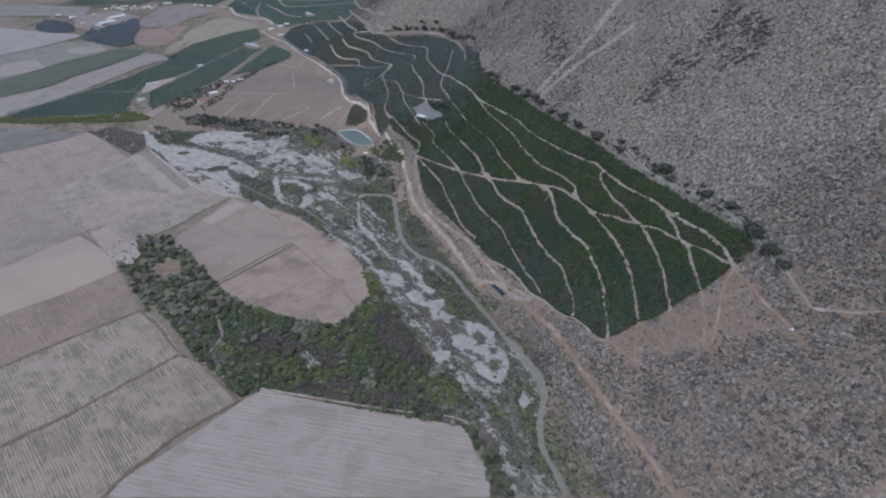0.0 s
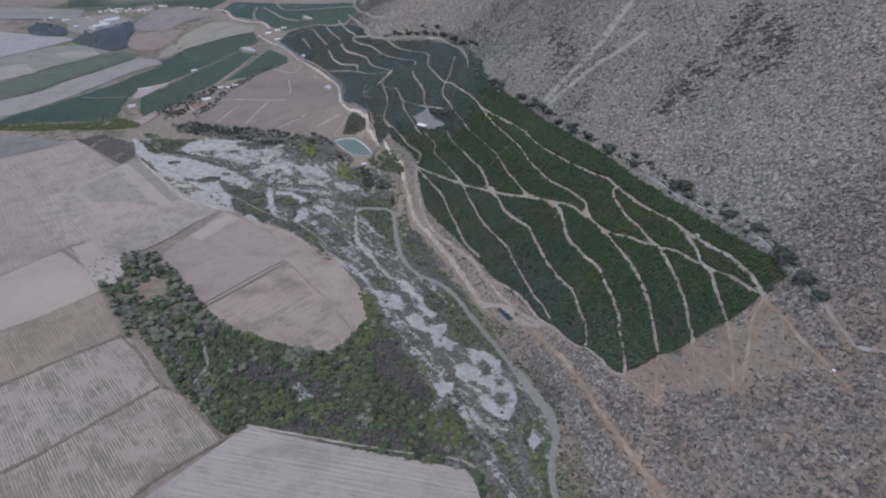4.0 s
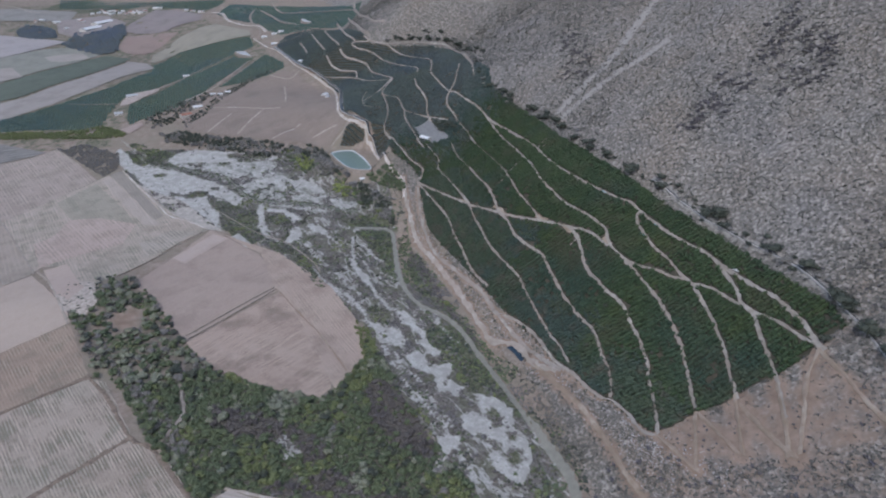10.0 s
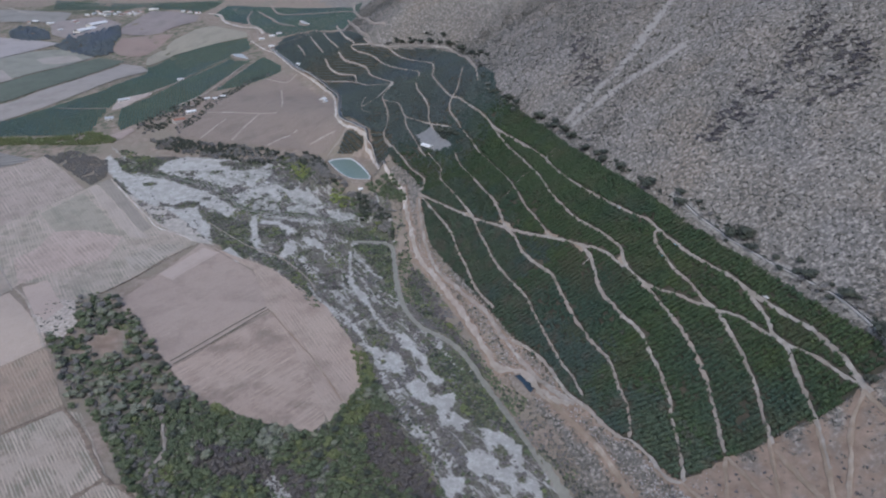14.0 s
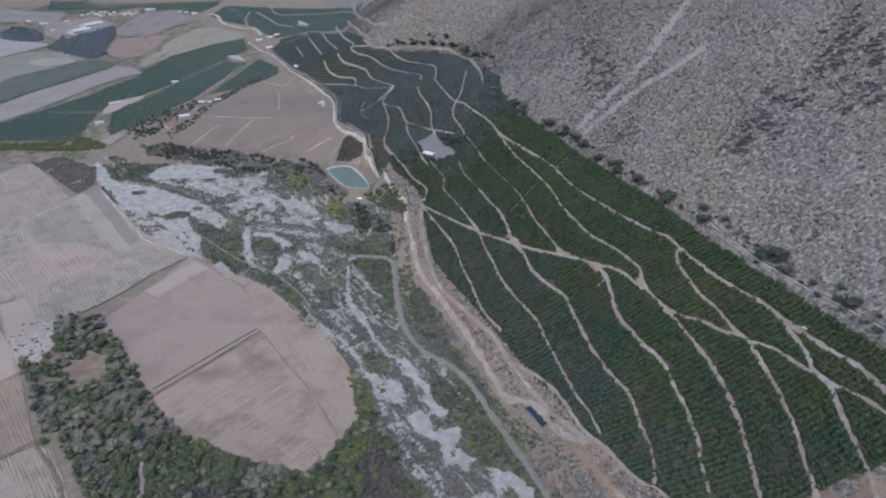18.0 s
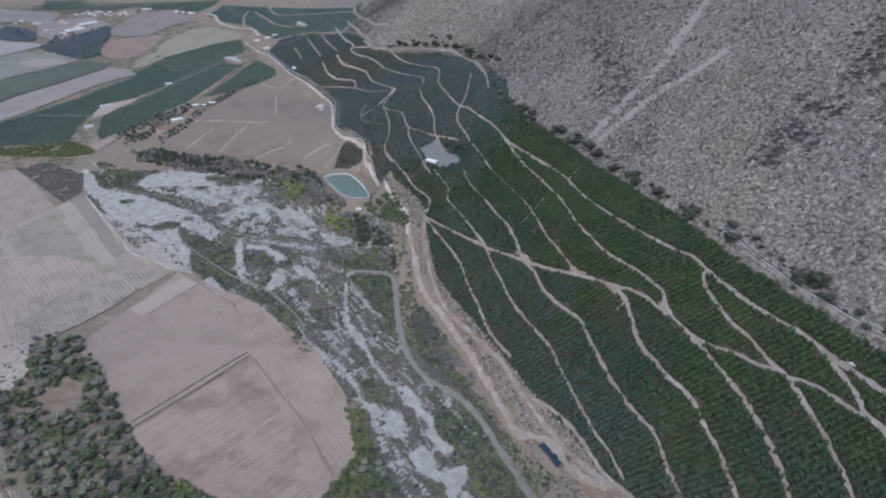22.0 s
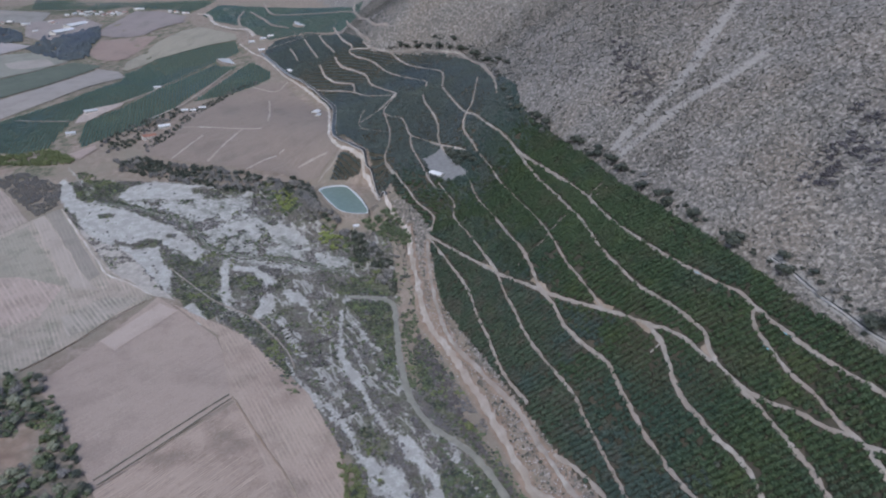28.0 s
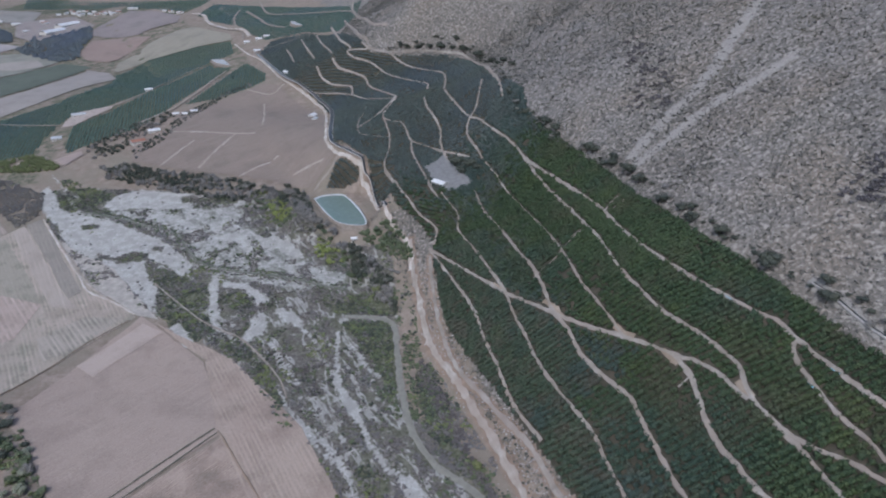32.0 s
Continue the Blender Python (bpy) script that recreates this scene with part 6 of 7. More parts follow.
# ---- trees that stand singly ----
def tree(kind, leafmat, spread_, tall, seed, label):
    """A tree at the origin: tapered trunk with limbs, crown of many leaf blades in clumps."""
    rng = np.random.default_rng(seed)
    base = new(kind)
    bm = bmesh.new()
    r = 0.05 * tall

    def limb(a, b, r0, r1):
        a, b = Vector(a), Vector(b)
        side = (b - a).orthogonal().normalized()
        other = (b - a).cross(side).normalized()
        ring = []
        for p, rad in ((a, r0), (b, r1)):
            ring.append([bm.verts.new(p + (side * math.cos(k * math.pi / 3) + other * math.sin(k * math.pi / 3)) * rad) for k in range(6)])
        for k in range(6):
            bm.faces.new((ring[0][k], ring[0][(k + 1) % 6], ring[1][(k + 1) % 6], ring[1][k]))
    limb((0, 0, -0.4), (0.1, 0, tall * 0.45), r, r * 0.6)
    heads = []
    for k in range(7):
        a = k * 2.4 + rng.random()
        c = (math.cos(a) * spread_ * (0.25 + 0.4 * rng.random()), math.sin(a) * spread_ * (0.25 + 0.4 * rng.random()), tall * (0.5 + 0.35 * rng.random()))
        limb((0.1, 0, tall * 0.4), c, r * 0.45, r * 0.12)
        heads.append(c)
    part("trunk", bm, BARK, base)
    vs, fs, n0 = [], [], 0
    for c in heads + [(0, 0, tall * 0.72)]:
        cv, cf = clump(rng, 60, spread_ * (0.42 + 0.16 * rng.random()), tall * 0.42, spread_ * 0.16)
        vs.append(cv + np.array(c) - np.array((0, 0, tall * 0.22)))
        fs.append(cf + n0)
        n0 += len(cv)
    crown = mesh_object("crown", np.vstack(vs), np.vstack(fs), leafmat)
    crown.parent = base
    return tagged(base, label, "tree")


SPECIES = [
    ("leafy_tree", LEAF_GREEN, "dark green leafy tree in the river wood"),
    ("yellow_tree", LEAF_YELLOW, "bright yellow-green tree in the river wood"),
    ("bare_tree", LEAF_GREY, "grey half-bare thicket tree in the river wood"),
    ("olive_tree", LEAF_PALE, "pale dusty olive-coloured tree in the river wood"),
    ("shade_tree", LEAF_DARK, "dark dense tree in the river wood"),
    ("thorn_tree", THICKET_LEAF, "brown-grey leafless thorn tree in the river wood"),
]
MODELS = []
for k, (kind, leafmat, label) in enumerate(SPECIES):
    MODELS.append([tree(kind, leafmat, 2.6 + 0.7 * v, 4.2 + 1.0 * v, 300 + 10 * k + v, label) for v in range(3)])
USED = set()


def plant(k, x, y, size, tall, label="", group=""):
    """A copy of one of the models at a place; the first use of a model moves the model itself."""
    v = int(RNG.integers(0, 3))
    model = MODELS[k][v]
    z = float(height(x, y))
    m = pose(x, y, z, 0, 0, float(RNG.random() * 360))
    if (k, v) in USED:
        ob = copy_thing(model, m)
    else:
        ob = model
        ob.matrix_world = m
        USED.add((k, v))
    ob.scale = (size, size, tall)
    if label:
        ob["label"] = label
    if group:
        ob["group"] = group
    return ob


def places(poly, gap, seed):
    """Loosely spaced places inside an outline."""
    rng = np.random.default_rng(seed)
    p = np.array(poly, float)
    gx, gy = np.meshgrid(np.arange(p[:, 0].min(), p[:, 0].max(), gap), np.arange(p[:, 1].min(), p[:, 1].max(), gap))
    x, y = gx.ravel() + rng.normal(0, gap * 0.32, gx.size), gy.ravel() + rng.normal(0, gap * 0.32, gx.size)
    keep = inside(x, y, poly)
    return x[keep], y[keep]


def species_at(x, y, bias=0.0):
    a, b = fbm(x, y, 45, 71), fbm(x, y, 22, 72)
    k = np.zeros(len(x), int)
    k[a + 0.16 * (RNG.random(len(x)) - 0.5) < 0.29 + bias] = 2
    k[(k == 0) & (RNG.random(len(x)) < 0.14)] = 4
    k[b + 0.2 * (RNG.random(len(x)) - 0.5) > 0.7] = 1
    k[b + 0.2 * (RNG.random(len(x)) - 0.5) < 0.3] = 3
    k[RNG.random(len(x)) < 0.04] = 3
    for poly, kind, share in ((WOOD_EDGE, 2, 0.6), (WOOD_GREY_A, 5, 0.8), (WOOD_GREY_B, 5, 0.85), (WOOD_GREY_C, 5, 0.7), (WOOD_YELLOW_A, 1, 0.6), (WOOD_YELLOW_B, 1, 0.55), (WOOD_YELLOW_C, 3, 0.8), (WOOD_YELLOW_D, 1, 0.7), (WOOD_PALE, 3, 0.7)):
        k[inside(x, y, poly) & (RNG.random(len(x)) < share)] = kind
    return k


wx, wy = places(WOOD, 3.9, 73)
sx, sy = places(WOOD_SOUTH, 4.5, 74)
bx, by = places(BELT_POND, 6.5, 75)
wx, wy = np.concatenate([wx, sx, bx]), np.concatenate([wy, sy, by])
ok = ~on_track(wx, wy)
for poly in GRAVEL_BARS + [STONY_I]:
    ok &= ~inside(wx, wy, poly)
ok &= ~inside(wx, wy, WOOD_PALE) | (RNG.random(len(wx)) < 0.4)
ok &= ~inside(wx, wy, WOOD_NW) | (RNG.random(len(wx)) < 0.3)
ok &= ~inside(wx, wy, GLADE)
wx, wy = wx[ok], wy[ok]
wk = species_at(wx, wy)
lone = RNG.random(len(wx)) < min(1.0, 320 / len(wx))
for x, y, k in zip(wx[lone], wy[lone], wk[lone]):
    s = (0.62 if k in (2, 5) else 0.8) * (0.8 + 0.7 * RNG.random())
    plant(int(k), x, y, s, s * (0.8 + 0.4 * RNG.random()), "", "river wood trees")
# the wood's open head: big round crowns of several kinds with bare earth between
gx, gy = places(WOOD_NW, 9.5, 81)
ok = ~on_track(gx, gy) & ~inside(gx, gy, STONY_I) & ~inside(gx, gy, GLADE)
gx, gy = gx[ok], gy[ok]
for x, y in zip(gx, gy):
    k, s = int(RNG.choice((0, 0, 0, 3, 3, 3, 3, 3, 4, 2))), 0.75 + 0.75 * RNG.random() ** 1.3
    plant(k, x, y, s, s * (0.75 + 0.2 * RNG.random()), ("broad green tree", "broad yellow-green tree", "grey half-bare tree", "pale sage-green round tree", "dark round tree")[k] + " at the open head of the wood", "river wood trees")
THICKET = [clump(TREE_RNG, 110, 2.7, 4.2, 0.95) for _ in range(5)]
for k, (kind, leafmat, label) in enumerate(SPECIES):
    pick = ~lone & (wk == k)
    size = (0.36 if k in (2, 5) else 0.5) + 0.75 * RNG.random(pick.sum()) ** 1.6
    tagged(scatter("woodland", wx[pick], wy[pick], size, size * (0.6 + 0.4 * RNG.random(pick.sum())), THICKET, leafmat, 80 + k),
           label.replace(" tree ", " thicket "), "woodland", "", "stuff")

# brush along the braided river
cx, cy = places(CORRIDOR, 2.1, 76)
tx, ty = places(TERRACE, 2.0, 78)
cx, cy = np.concatenate([cx, tx]), np.concatenate([cy, ty])
gr = np.zeros(len(cx))
for wide, line in BRAIDS:
    gr = np.maximum(gr, nearness(cx, cy, line, wide * 0.62) > 0)
for poly in GRAVEL_BARS:
    gr = np.maximum(gr, inside(cx, cy, poly) * 0.965)
for poly in ISLANDS:
    gr = np.where(inside(cx, cy, poly), 0.0, gr)
gr = np.maximum(gr, inside(cx, cy, WET_BED) * (fbm(cx, cy, 18, 79) < 0.56) * 0.9)
gr = np.maximum(gr, nearness(cx, cy, STREAM, 3.8) > 0)
keep = (RNG.random(len(cx)) > gr) & (fbm(cx, cy, 12, 77) > np.where(inside(cx, cy, TERRACE), 0.36, 0.47)) & ~on_track(cx, cy)
cx, cy = cx[keep], cy[keep]
ck = species_at(cx, cy, 0.14)
ck = np.where((ck == 0) & (RNG.random(len(cx)) < 0.2), 4, ck)
ck = np.where((ck == 1) & (RNG.random(len(cx)) < 0.5), 3, ck)
side = nearness(cx, cy, STREAM, 20)
ck = np.where((ck == 3) & (side > 0.1), 0, np.where((ck == 0) & (side == 0) & (RNG.random(len(cx)) < 0.62), np.where(fbm(cx, cy, 26, 780) > 0.5, 5, 2), ck))
# green thickets on the turf
greens = [places(poly, 2.1, 770 + i) for i, poly in enumerate(TURF + [GREEN_BANK_D, GREEN_BANK_E])]
ex, ey = np.concatenate([v[0] for v in greens]), np.concatenate([v[1] for v in greens])
ok = ~on_track(ex, ey) & (fbm(ex, ey, 10, 774) > 0.36)
for wide, line in BRAIDS:
    ok &= nearness(ex, ey, line, wide * 0.6) == 0
for poly in GRAVEL_BARS:
    ok &= ~inside(ex, ey, poly)
ex, ey = ex[ok], ey[ok]
ek = np.where(fbm(ex, ey, 9, 775) > 0.66, 1, np.where(RNG.random(len(ex)) < 0.45, 4, np.where(RNG.random(len(ex)) < 0.25, 2, 0)))
# low growth under the wood's trees, and bushes lining the old side channel
lx, ly = places(WOOD, 2.3, 790)
ok = ~on_track(lx, ly) & ~inside(lx, ly, STONY_I) & ~inside(lx, ly, GLADE) & (~inside(lx, ly, WOOD_NW) | (fbm(lx, ly, 14, 791) > 0.56))
lx, ly = lx[ok], ly[ok]
lk = species_at(lx, ly)
side_line = curve_points(FLOW_PATH, 0.8)
pick = RNG.integers(0, len(side_line), 900)
fx = side_line[pick, 0] + RNG.choice((-3.6, 3.6, -5.5), 900) * 0.6 + RNG.normal(0, 1.0, 900)
fy = side_line[pick, 1] + RNG.choice((-3.6, 3.6, 5.0), 900) + RNG.normal(0, 1.0, 900)
fk = np.where(RNG.random(900) < 0.55, 0, 2)
# hedge along the valley canal
hedge_line = curve_points(ROAD_CANAL, 1.6)
hedge_line = hedge_line[RNG.random(len(hedge_line)) < 0.6]
jx, jy = hedge_line[:, 0] + 3.4 + RNG.normal(0, 0.8, len(hedge_line)), hedge_line[:, 1] + RNG.normal(0, 0.8, len(hedge_line))
jk = np.where(RNG.random(len(jx)) < 0.3, 2, 4)
lx, ly, lk = np.concatenate([lx, jx]), np.concatenate([ly, jy]), np.concatenate([lk, jk])
cx, cy, ck = np.concatenate([cx, lx, fx, ex]), np.concatenate([cy, ly, fy, ey]), np.concatenate([ck, lk, fk, ek])
BRUSH = [clump(TREE_RNG, 9, 1.3, 1.6, 1.0) for _ in range(6)]
for k, leafmat, label in ((0, LEAF_GREEN, "green"), (1, LEAF_YELLOW, "yellow-green"), (2, LEAF_TWIG, "grey dry"), (3, LEAF_GREY, "pale dusty"), (4, LEAF_DARK, "dark green"), (5, THICKET_LEAF, "brown-grey leafless")):
    pick = ck == k
    size = 0.55 + 1.0 * RNG.random(pick.sum()) ** 1.7
    tagged(scatter("river_brush", cx[pick], cy[pick], size, size * (0.45 + 0.4 * RNG.random(pick.sum())), BRUSH, leafmat, 90 + k),
           label + " brush on the stony river bed", "brush", "", "stuff")

# far belts of trees and far orchards; farthest groves and rows carry haze in their leaf colour
BELT_TREES = [clump(TREE_RNG, 60, 2.7, 4.2, 1.2) for _ in range(5)]
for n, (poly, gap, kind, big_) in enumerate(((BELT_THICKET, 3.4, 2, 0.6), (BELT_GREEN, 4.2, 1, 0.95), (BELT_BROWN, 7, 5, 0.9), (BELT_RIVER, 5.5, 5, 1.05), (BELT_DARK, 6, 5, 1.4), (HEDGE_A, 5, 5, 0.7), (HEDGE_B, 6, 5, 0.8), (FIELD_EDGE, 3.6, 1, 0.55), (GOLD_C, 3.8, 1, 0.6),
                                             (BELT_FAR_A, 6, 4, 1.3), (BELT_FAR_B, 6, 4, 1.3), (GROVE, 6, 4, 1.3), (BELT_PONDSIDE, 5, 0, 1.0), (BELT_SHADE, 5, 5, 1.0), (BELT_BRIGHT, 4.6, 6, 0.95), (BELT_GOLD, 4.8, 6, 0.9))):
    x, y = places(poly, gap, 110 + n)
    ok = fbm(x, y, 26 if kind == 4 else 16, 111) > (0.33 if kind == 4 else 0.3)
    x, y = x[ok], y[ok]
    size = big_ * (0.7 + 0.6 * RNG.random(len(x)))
    kind_of = (LEAF_GREEN, LEAF_YELLOW, LEAF_GREY, LEAF_PALE, HAZY_FAR_LEAF, LEAF_DARK, LEAF_BRIGHT)
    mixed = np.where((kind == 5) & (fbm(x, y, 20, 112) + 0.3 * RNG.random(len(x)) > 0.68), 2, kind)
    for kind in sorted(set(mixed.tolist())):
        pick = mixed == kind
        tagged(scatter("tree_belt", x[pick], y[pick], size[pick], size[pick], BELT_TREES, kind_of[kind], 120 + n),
               ("dark green", "yellow-green", "grey half-bare", "pale", "haze-dulled green", "dark grey-green", "bright yellow-green")[kind] + " belt of trees between far fields", "tree belt", "", "stuff")
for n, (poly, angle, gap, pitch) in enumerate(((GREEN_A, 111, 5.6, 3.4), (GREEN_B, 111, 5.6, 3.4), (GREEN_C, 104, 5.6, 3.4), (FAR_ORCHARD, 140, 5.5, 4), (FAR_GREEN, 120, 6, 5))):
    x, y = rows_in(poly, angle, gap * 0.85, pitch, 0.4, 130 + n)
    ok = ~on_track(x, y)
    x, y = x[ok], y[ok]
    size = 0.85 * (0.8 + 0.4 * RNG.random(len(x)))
    tagged(scatter("orchard_rows", x, y, size, size * 0.8, ORCHARD_TREES_FAR, HAZY_ROW_LEAF, 140 + n), "far green orchard rows on the valley floor", "orchard", "orchard blocks", "stuff")

# bushes along the canal under the hill
for x, y, s in ((-3, 684, 1.0), (-141, 948, 0.9)):
    plant(1, x, y, s, s * 0.9, "bright yellow-green tree beside the stream", "stream side trees")
line = curve_points([(259, 470), (250, 545), (222, 618), (200, 680), (180, 722), (158, 770), (135, 835), (112, 890), (88, 945), (66, 1000), (48, 1050), (38, 1100), (30, 1180), (18, 1270), (-8, 1365), (-60, 1400), (-130, 1418)], 7.0)
for x, y in line:
    if RNG.random() < 0.85:
        s = 0.6 + 0.8 * RNG.random() ** 1.4
        plant(int(RNG.choice((4, 4, 4, 2))), x + RNG.normal(0, 3), y + RNG.normal(0, 3), s, s * 0.8, "dark bushy tree beside the canal under the hill", "canal side trees")

for x, y, s in CANAL_TREES:
    s *= 1.8
    plant(4, x, y, s, s * 0.85, "dark round tree beside the canal under the hill", "canal side trees")

# dark thorn bushes on the terrace bank and among its stones
STREAM_BANK = [(10, 604), (23, 583), (58, 558), (81, 508), (95, 480), (95, 447), (88, 474), (69, 517), (43, 556), (13, 585)]
TERRACE_BANK = [(-44, 795), (-20, 744), (-4, 690), (16, 650), (30, 626), (23, 624), (5, 656), (-11, 691), (-27, 732), (-46, 772)]
for i, (poly, gap, least) in enumerate(((TERRACE_BANK, 2.4, 0.36), (BARE_AREAS[0][1], 3.6, 0.46), (BARE_AREAS[2][1], 6.0, 0.42), (STREAM_BANK, 3.0, 0.4))):
    x, y = places(poly, gap, 158 + i)
    ok = (fbm(x, y, 12, 157) > least) & ~on_track(x, y)
    x, y = x[ok], y[ok]
    size = (1.4, 0.75, 0.7, 1.2)[i] * (0.7 + 1.1 * RNG.random(len(x)) ** 1.5)
    tagged(scatter("thorn_bushes", x, y, size, size * 0.8, DOTS, (THICKET_LEAF, LEAF_DARK, HOLLOW_LEAF, LEAF_DARK)[i], 164 + i), "dark thorn bushes on the stony terrace bank", "bushes", "", "stuff")

# bushes on the stony ground at the wood's head
x, y = places(STONY_I, 5.0, 171)
ok = fbm(x, y, 10, 172) > 0.45
size = 0.9 + 1.1 * RNG.random(ok.sum())
tagged(scatter("stony_bushes", x[ok], y[ok], size, size * 0.8, DOTS, LEAF_DARK, 173), "dark bushes on pale stony ground beside the wood", "bushes", "", "stuff")

# rubble on the terrace bank
RUBBLE = []
for k in range(5):
    bm = bmesh.new()
    bmesh.ops.create_icosphere(bm, subdivisions=1, radius=0.6)
    RUBBLE.append((np.array([tuple(v.co * (0.7 + 0.5 * TREE_RNG.random())) for v in bm.verts]), np.array([tuple(v.index for v in f.verts) for f in bm.faces])))
    bm.free()
strip = curve_points([(-40, 880), (-33, 830), (-12, 765), (18, 705), (40, 650), (62, 605), (95, 545), (112, 500), (140, 450), (165, 420)], 1.0)
qx, qy = places(STONES_A, 1.6, 161)
k = RNG.integers(0, len(strip), 3200)
rx, ry = strip[k, 0] + RNG.normal(0, 8, 3200), strip[k, 1] + RNG.normal(0, 6, 3200)
rx, ry = np.concatenate([rx, qx]), np.concatenate([ry, qy])
ok = ~on_track(rx, ry) & ~inside(rx, ry, ORCHARD)
size = 0.4 + 1.0 * RNG.random(ok.sum()) ** 2.5
tagged(scatter("rubble", rx[ok], ry[ok], size, size * 0.7, RUBBLE, ROCK, 160, 0.1), "pale loose stones on the terrace bank", "stones", "", "stuff")


# ---- buildings ----
def gabled(name, x, y, angle, long, wide, eaves, roofmat, wallmat, label, category="house"):
    """A small building: walls, pitched roof with eaves, a door and windows."""
    z = float(np.min(height(np.array([x - wide / 2, x + wide / 2, x]), np.array([y, y, y + wide / 2]))))
    ob = thing(name, x, y, z + 0.4, angle)
    bm = box(bmesh.new(), 0, 0, eaves / 2 - 1.0, long, wide, eaves + 2.0)
    part("wall", bm, wallmat, ob)
    rise, over = wide * 0.2, 0.5
    bm = bmesh.new()
    rows_ = []
    for lx in (-long / 2 - over, long / 2 + over):
        rows_.append([bm.verts.new((lx, ly, lz)) for ly, lz in ((-wide / 2 - over, eaves - 0.15), (0, eaves + rise), (wide / 2 + over, eaves - 0.15), (wide / 2 + over, eaves - 0.33), (0, eaves + rise - 0.2), (-wide / 2 - over, eaves - 0.33))])
    for k in range(6):
        bm.faces.new((rows_[0][k], rows_[0][(k + 1) % 6], rows_[1][(k + 1) % 6], rows_[1][k]))
    bm.faces.new(rows_[0][::-1])
    bm.faces.new(rows_[1])
    bmesh.ops.recalc_face_normals(bm, faces=bm.faces)
    part("roof", bm, roofmat, ob)
    ridge = part("ridge_cap", box(bmesh.new(), 0, 0, eaves + rise + 0.03, long + 2 * over, 0.4, 0.08), roofmat, ob)
    ridge.parent = ob.children[1]
    door = part("door", box(bmesh.new(), long * 0.1, -wide / 2 - 0.02, 1.05, 1.0, 0.08, 2.1), DARK_OPENING, ob)
    part("door_handle", box(bmesh.new(), long * 0.1 + 0.4, -wide / 2 - 0.1, 1.05, 0.12, 0.08, 0.05), GREY_METAL, door)
    for wx_ in (-long * 0.3, long * 0.35):
        pane = part("window", box(bmesh.new(), wx_, -wide / 2 - 0.02, 1.6, 1.1, 0.08, 1.0), DARK_OPENING, ob)
        part("sill", box(bmesh.new(), wx_, -wide / 2 - 0.08, 1.06, 1.3, 0.2, 0.08), CONCRETE, pane)
    return tagged(ob, label, category)


gabled("farm_shed", -38, 993, -38, 15, 8, 3.2, WHITE_METAL, PLASTER, "white-roofed farm shed in a gravel yard", "shed")
gabled("pump_house", -121, 958, 10, 5.5, 4.5, 2.6, WHITE_METAL, PLASTER, "small white-roofed pump house beside the reservoir", "shed")
gabled("farm_house", -455, 1274, 40, 16, 9, 3.2, WHITE_METAL, PLASTER, "pale farm house with a white sheet roof", "house")
gabled("barn", -461, 1235, 40, 18, 10, 4, RED_ROOF, PLASTER, "barn with a rusty red roof", "barn")
gabled("barn", -596, 1269, 30, 13, 8, 3.5, GREY_METAL, PLASTER, "grey-roofed barn at the orchard's end", "barn")
for x, y, l in ((-449, 1342, 9), (-434, 1339, 8), (-423, 1349, 10)):
    gabled("roadside_house", x, y, 22, l, 6, 3, WHITE_METAL, PLASTER, "low white-roofed house along the farm lane", "house")["group"] = "lane houses"
gabled("field_hut", -552, 1484, 30, 12, 7, 3, WHITE_METAL, PLASTER, "white hut between green rows", "hut")
gabled("roadside_hut", -233, 1308, 80, 14, 9, 3, WHITE_METAL, PLASTER, "white-roofed hut beside the valley road", "hut")
gabled("roadside_hut", -222, 1272, 80, 9, 6, 3, GREY_METAL, PLASTER, "grey-roofed hut beside the valley road", "hut")
gabled("roadside_hut", -314, 1495, -40, 12, 8, 3, WHITE_METAL, PLASTER, "white hut under the far orchard", "hut")
gabled("packing_shed", -615, 1368, 35, 20, 8, 4, GREY_METAL, PLASTER, "long packing shed in a pale yard", "shed")
gabled("poultry_shed", -998, 1987, 79, 70, 20, 4, WHITE_METAL, PLASTER, "very long white-roofed farm shed", "shed")["group"] = "long sheds"
gabled("poultry_shed", -1000, 2057, 79, 70, 20, 4, WHITE_METAL, PLASTER, "very long white-roofed farm shed", "shed")["group"] = "long sheds"
for x, y in ((-412, 1663), (-455, 1742), (-431, 1746), (-416, 1752)):
    gabled("roadside_hut", x, y, 25, 12, 8, 3, WHITE_METAL, PLASTER, "far white-roofed hut beside the canal road", "hut")["group"] = "far huts"
VILLAGE = [(-1085, 2172), (-1073, 2188), (-1063, 2205), (-1030, 2170), (-1042, 2222), (-1008, 2186), (-987, 2181), (-974, 2195), (-945, 2175), (-939, 2204), (-1070, 2078), (-1129, 2056), (-797, 2166), (-771, 2151), (-743, 2129), (-911, 2228), (-1066, 1985)]
VILLAGE += [(-1076, 2195), (-1082, 2228), (-1052, 2189), (-1052, 2214), (-1027, 2182), (-1037, 2223), (-1012, 2192), (-1012, 2217), (-988, 2186), (-984, 2204), (-966, 2186), (-962, 2204), (-943, 2186), (-936, 2197), (-919, 2233), (-900, 2228), (-800, 2170), (-775, 2154), (-741, 2128), (-1083, 2088), (-1060, 2068), (-1197, 2067), (-1186, 2081), (-1137, 2057)]
for n, (x, y) in enumerate(VILLAGE):
    roof = (WHITE_METAL, GREY_METAL, RED_ROOF, WHITE_METAL)[n % 4]
    gabled("village_house", x, y, 20 + 37 * (n % 5), 10 + 2 * (n % 4), 7, 3.2, roof, PLASTER,
           ("white-roofed", "grey-roofed", "rusty red-roofed", "white-roofed")[n % 4] + " village house across the valley", "house")["group"] = "village houses"


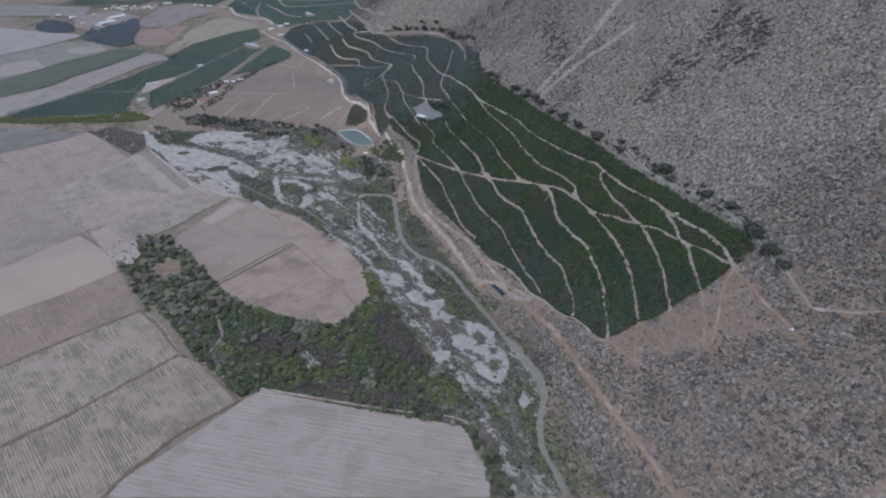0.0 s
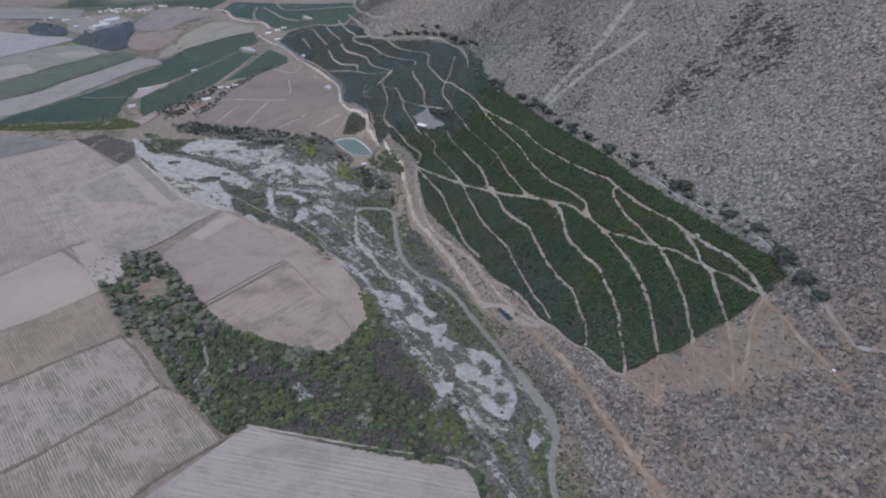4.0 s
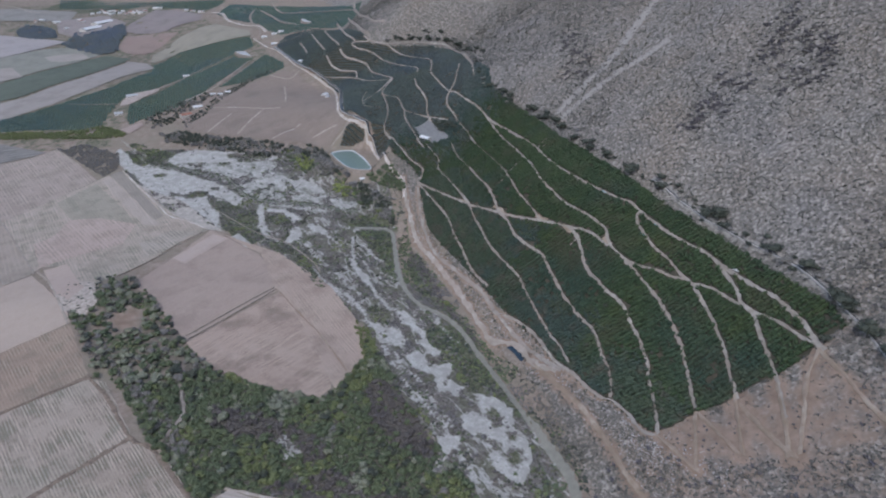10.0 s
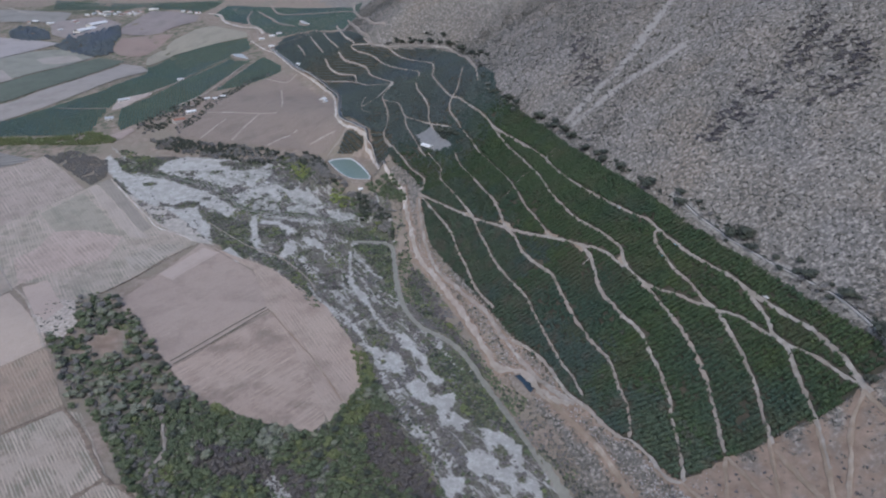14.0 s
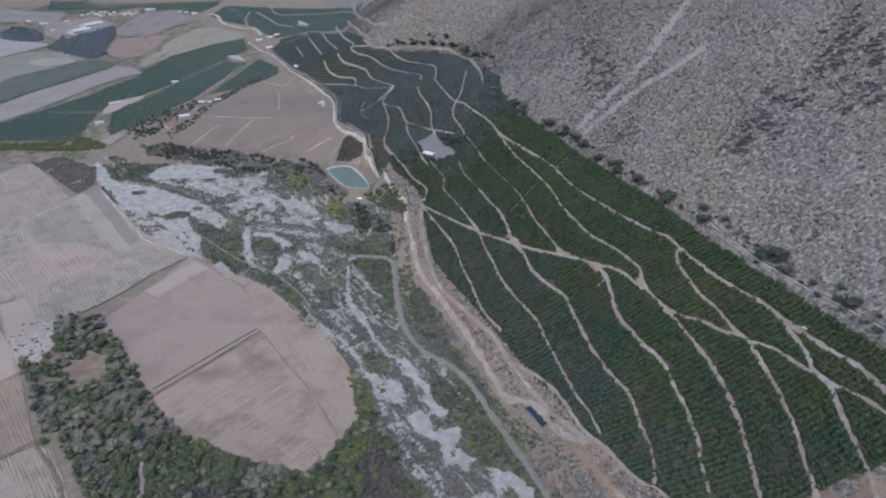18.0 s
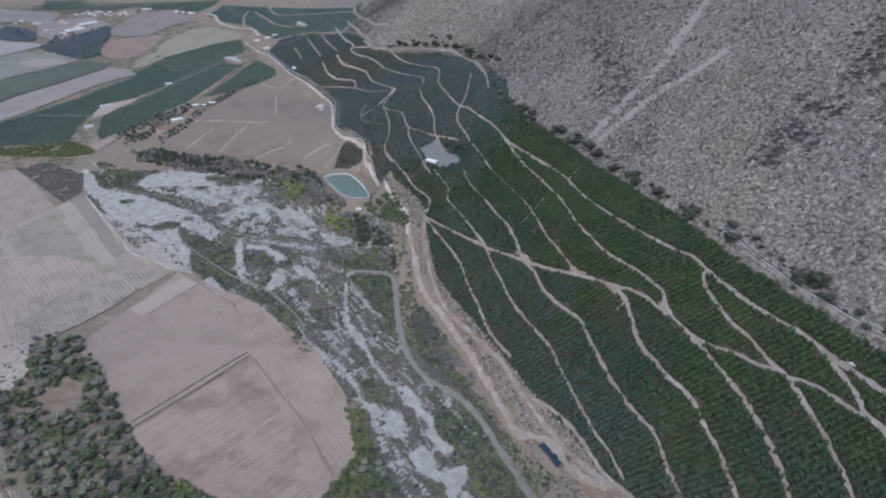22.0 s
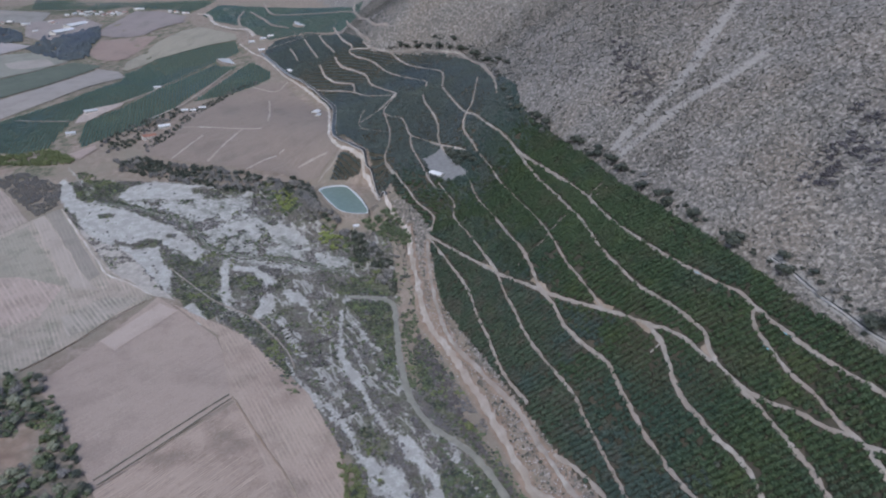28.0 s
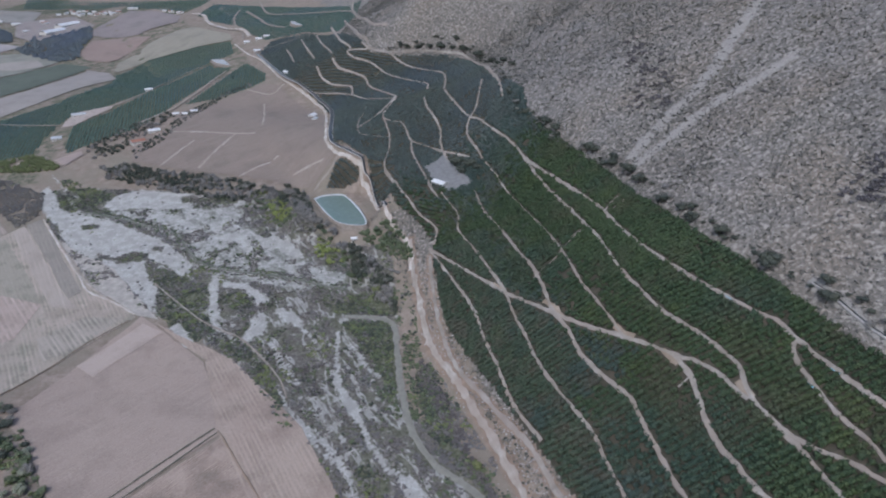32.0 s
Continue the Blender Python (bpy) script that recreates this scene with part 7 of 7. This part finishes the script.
def pickup(x, y, angle):
    """A small white farm pickup."""
    ob = thing("pickup", x, y, float(height(x, y)) + 0.62, angle)
    body = part("body", box(bmesh.new(), 0, 0, 0.75, 4.9, 1.75, 0.6, 0.1), WHITE_METAL, ob, "white painted body")
    part("cab", box(bmesh.new(), 0.5, 0, 1.35, 1.9, 1.6, 0.7, 0.2), WHITE_METAL, ob)
    part("windscreen", box(bmesh.new(), 1.42, 0, 1.36, 0.08, 1.4, 0.45), CAR_GLASS, ob)
    part("bed", box(bmesh.new(), -1.5, 0, 1.12, 1.7, 1.55, 0.1), BLACK_RUBBER, ob)
    for wx_ in (-1.5, 1.5):
        for wy_ in (-0.8, 0.8):
            bm = bmesh.new()
            bmesh.ops.create_cone(bm, cap_ends=True, segments=14, radius1=0.38, radius2=0.38, depth=0.25, matrix=pose(wx_, wy_, 0.38, 90))
            wheel = part("wheel", bm, BLACK_RUBBER, ob)
            bm = bmesh.new()
            bmesh.ops.create_cone(bm, cap_ends=True, segments=12, radius1=0.2, radius2=0.2, depth=0.28, matrix=pose(wx_, wy_, 0.38, 90))
            part("rim", bm, GREY_METAL, wheel)
    for wy_ in (-0.6, 0.6):
        part("headlight", box(bmesh.new(), 2.46, wy_, 0.85, 0.06, 0.3, 0.16), LINER, ob)
        part("tail_light", box(bmesh.new(), -2.46, wy_, 0.85, 0.06, 0.14, 0.25), RED_ROOF, ob)
    part("tailgate", box(bmesh.new(), -2.4, 0, 1.2, 0.08, 1.6, 0.4), WHITE_METAL, ob)
    return tagged(ob, "small white pickup parked on the upper orchard track", "pickup")


pickup(217, 575, -60)


def tarp(x, y, angle, long, wide):
    """A crumpled sheet of blue plastic left on the track."""
    ob = thing("blue_tarp", x, y, float(height(x, y)) + 0.62, angle)
    bm = bmesh.new()
    bmesh.ops.create_grid(bm, x_segments=8, y_segments=5, size=0.5)
    for v in bm.verts:
        v.co = Vector((v.co.x * long, v.co.y * wide * (0.75 + 0.4 * RNG.random()), 0.12 + 0.22 * RNG.random()))
    ret = bmesh.ops.extrude_face_region(bm, geom=bm.faces[:])
    for v in ret["geom"]:
        if isinstance(v, bmesh.types.BMVert):
            v.co.z -= 0.06
    bmesh.ops.recalc_face_normals(bm, faces=bm.faces)
    part("sheet", bm, BLUE_TARP, ob)
    return tagged(ob, "crumpled pale blue plastic sheet on the dirt track", "tarp", "track tarps")


for x, y, a in ((147, 723, -60), (179, 656, -62), (167, 654, -75)):
    tarp(x, y, a, 5.5, 1.8)
pickup(241, 393, 30)["label"] = "small white pickup on the bare slope below the orchard"
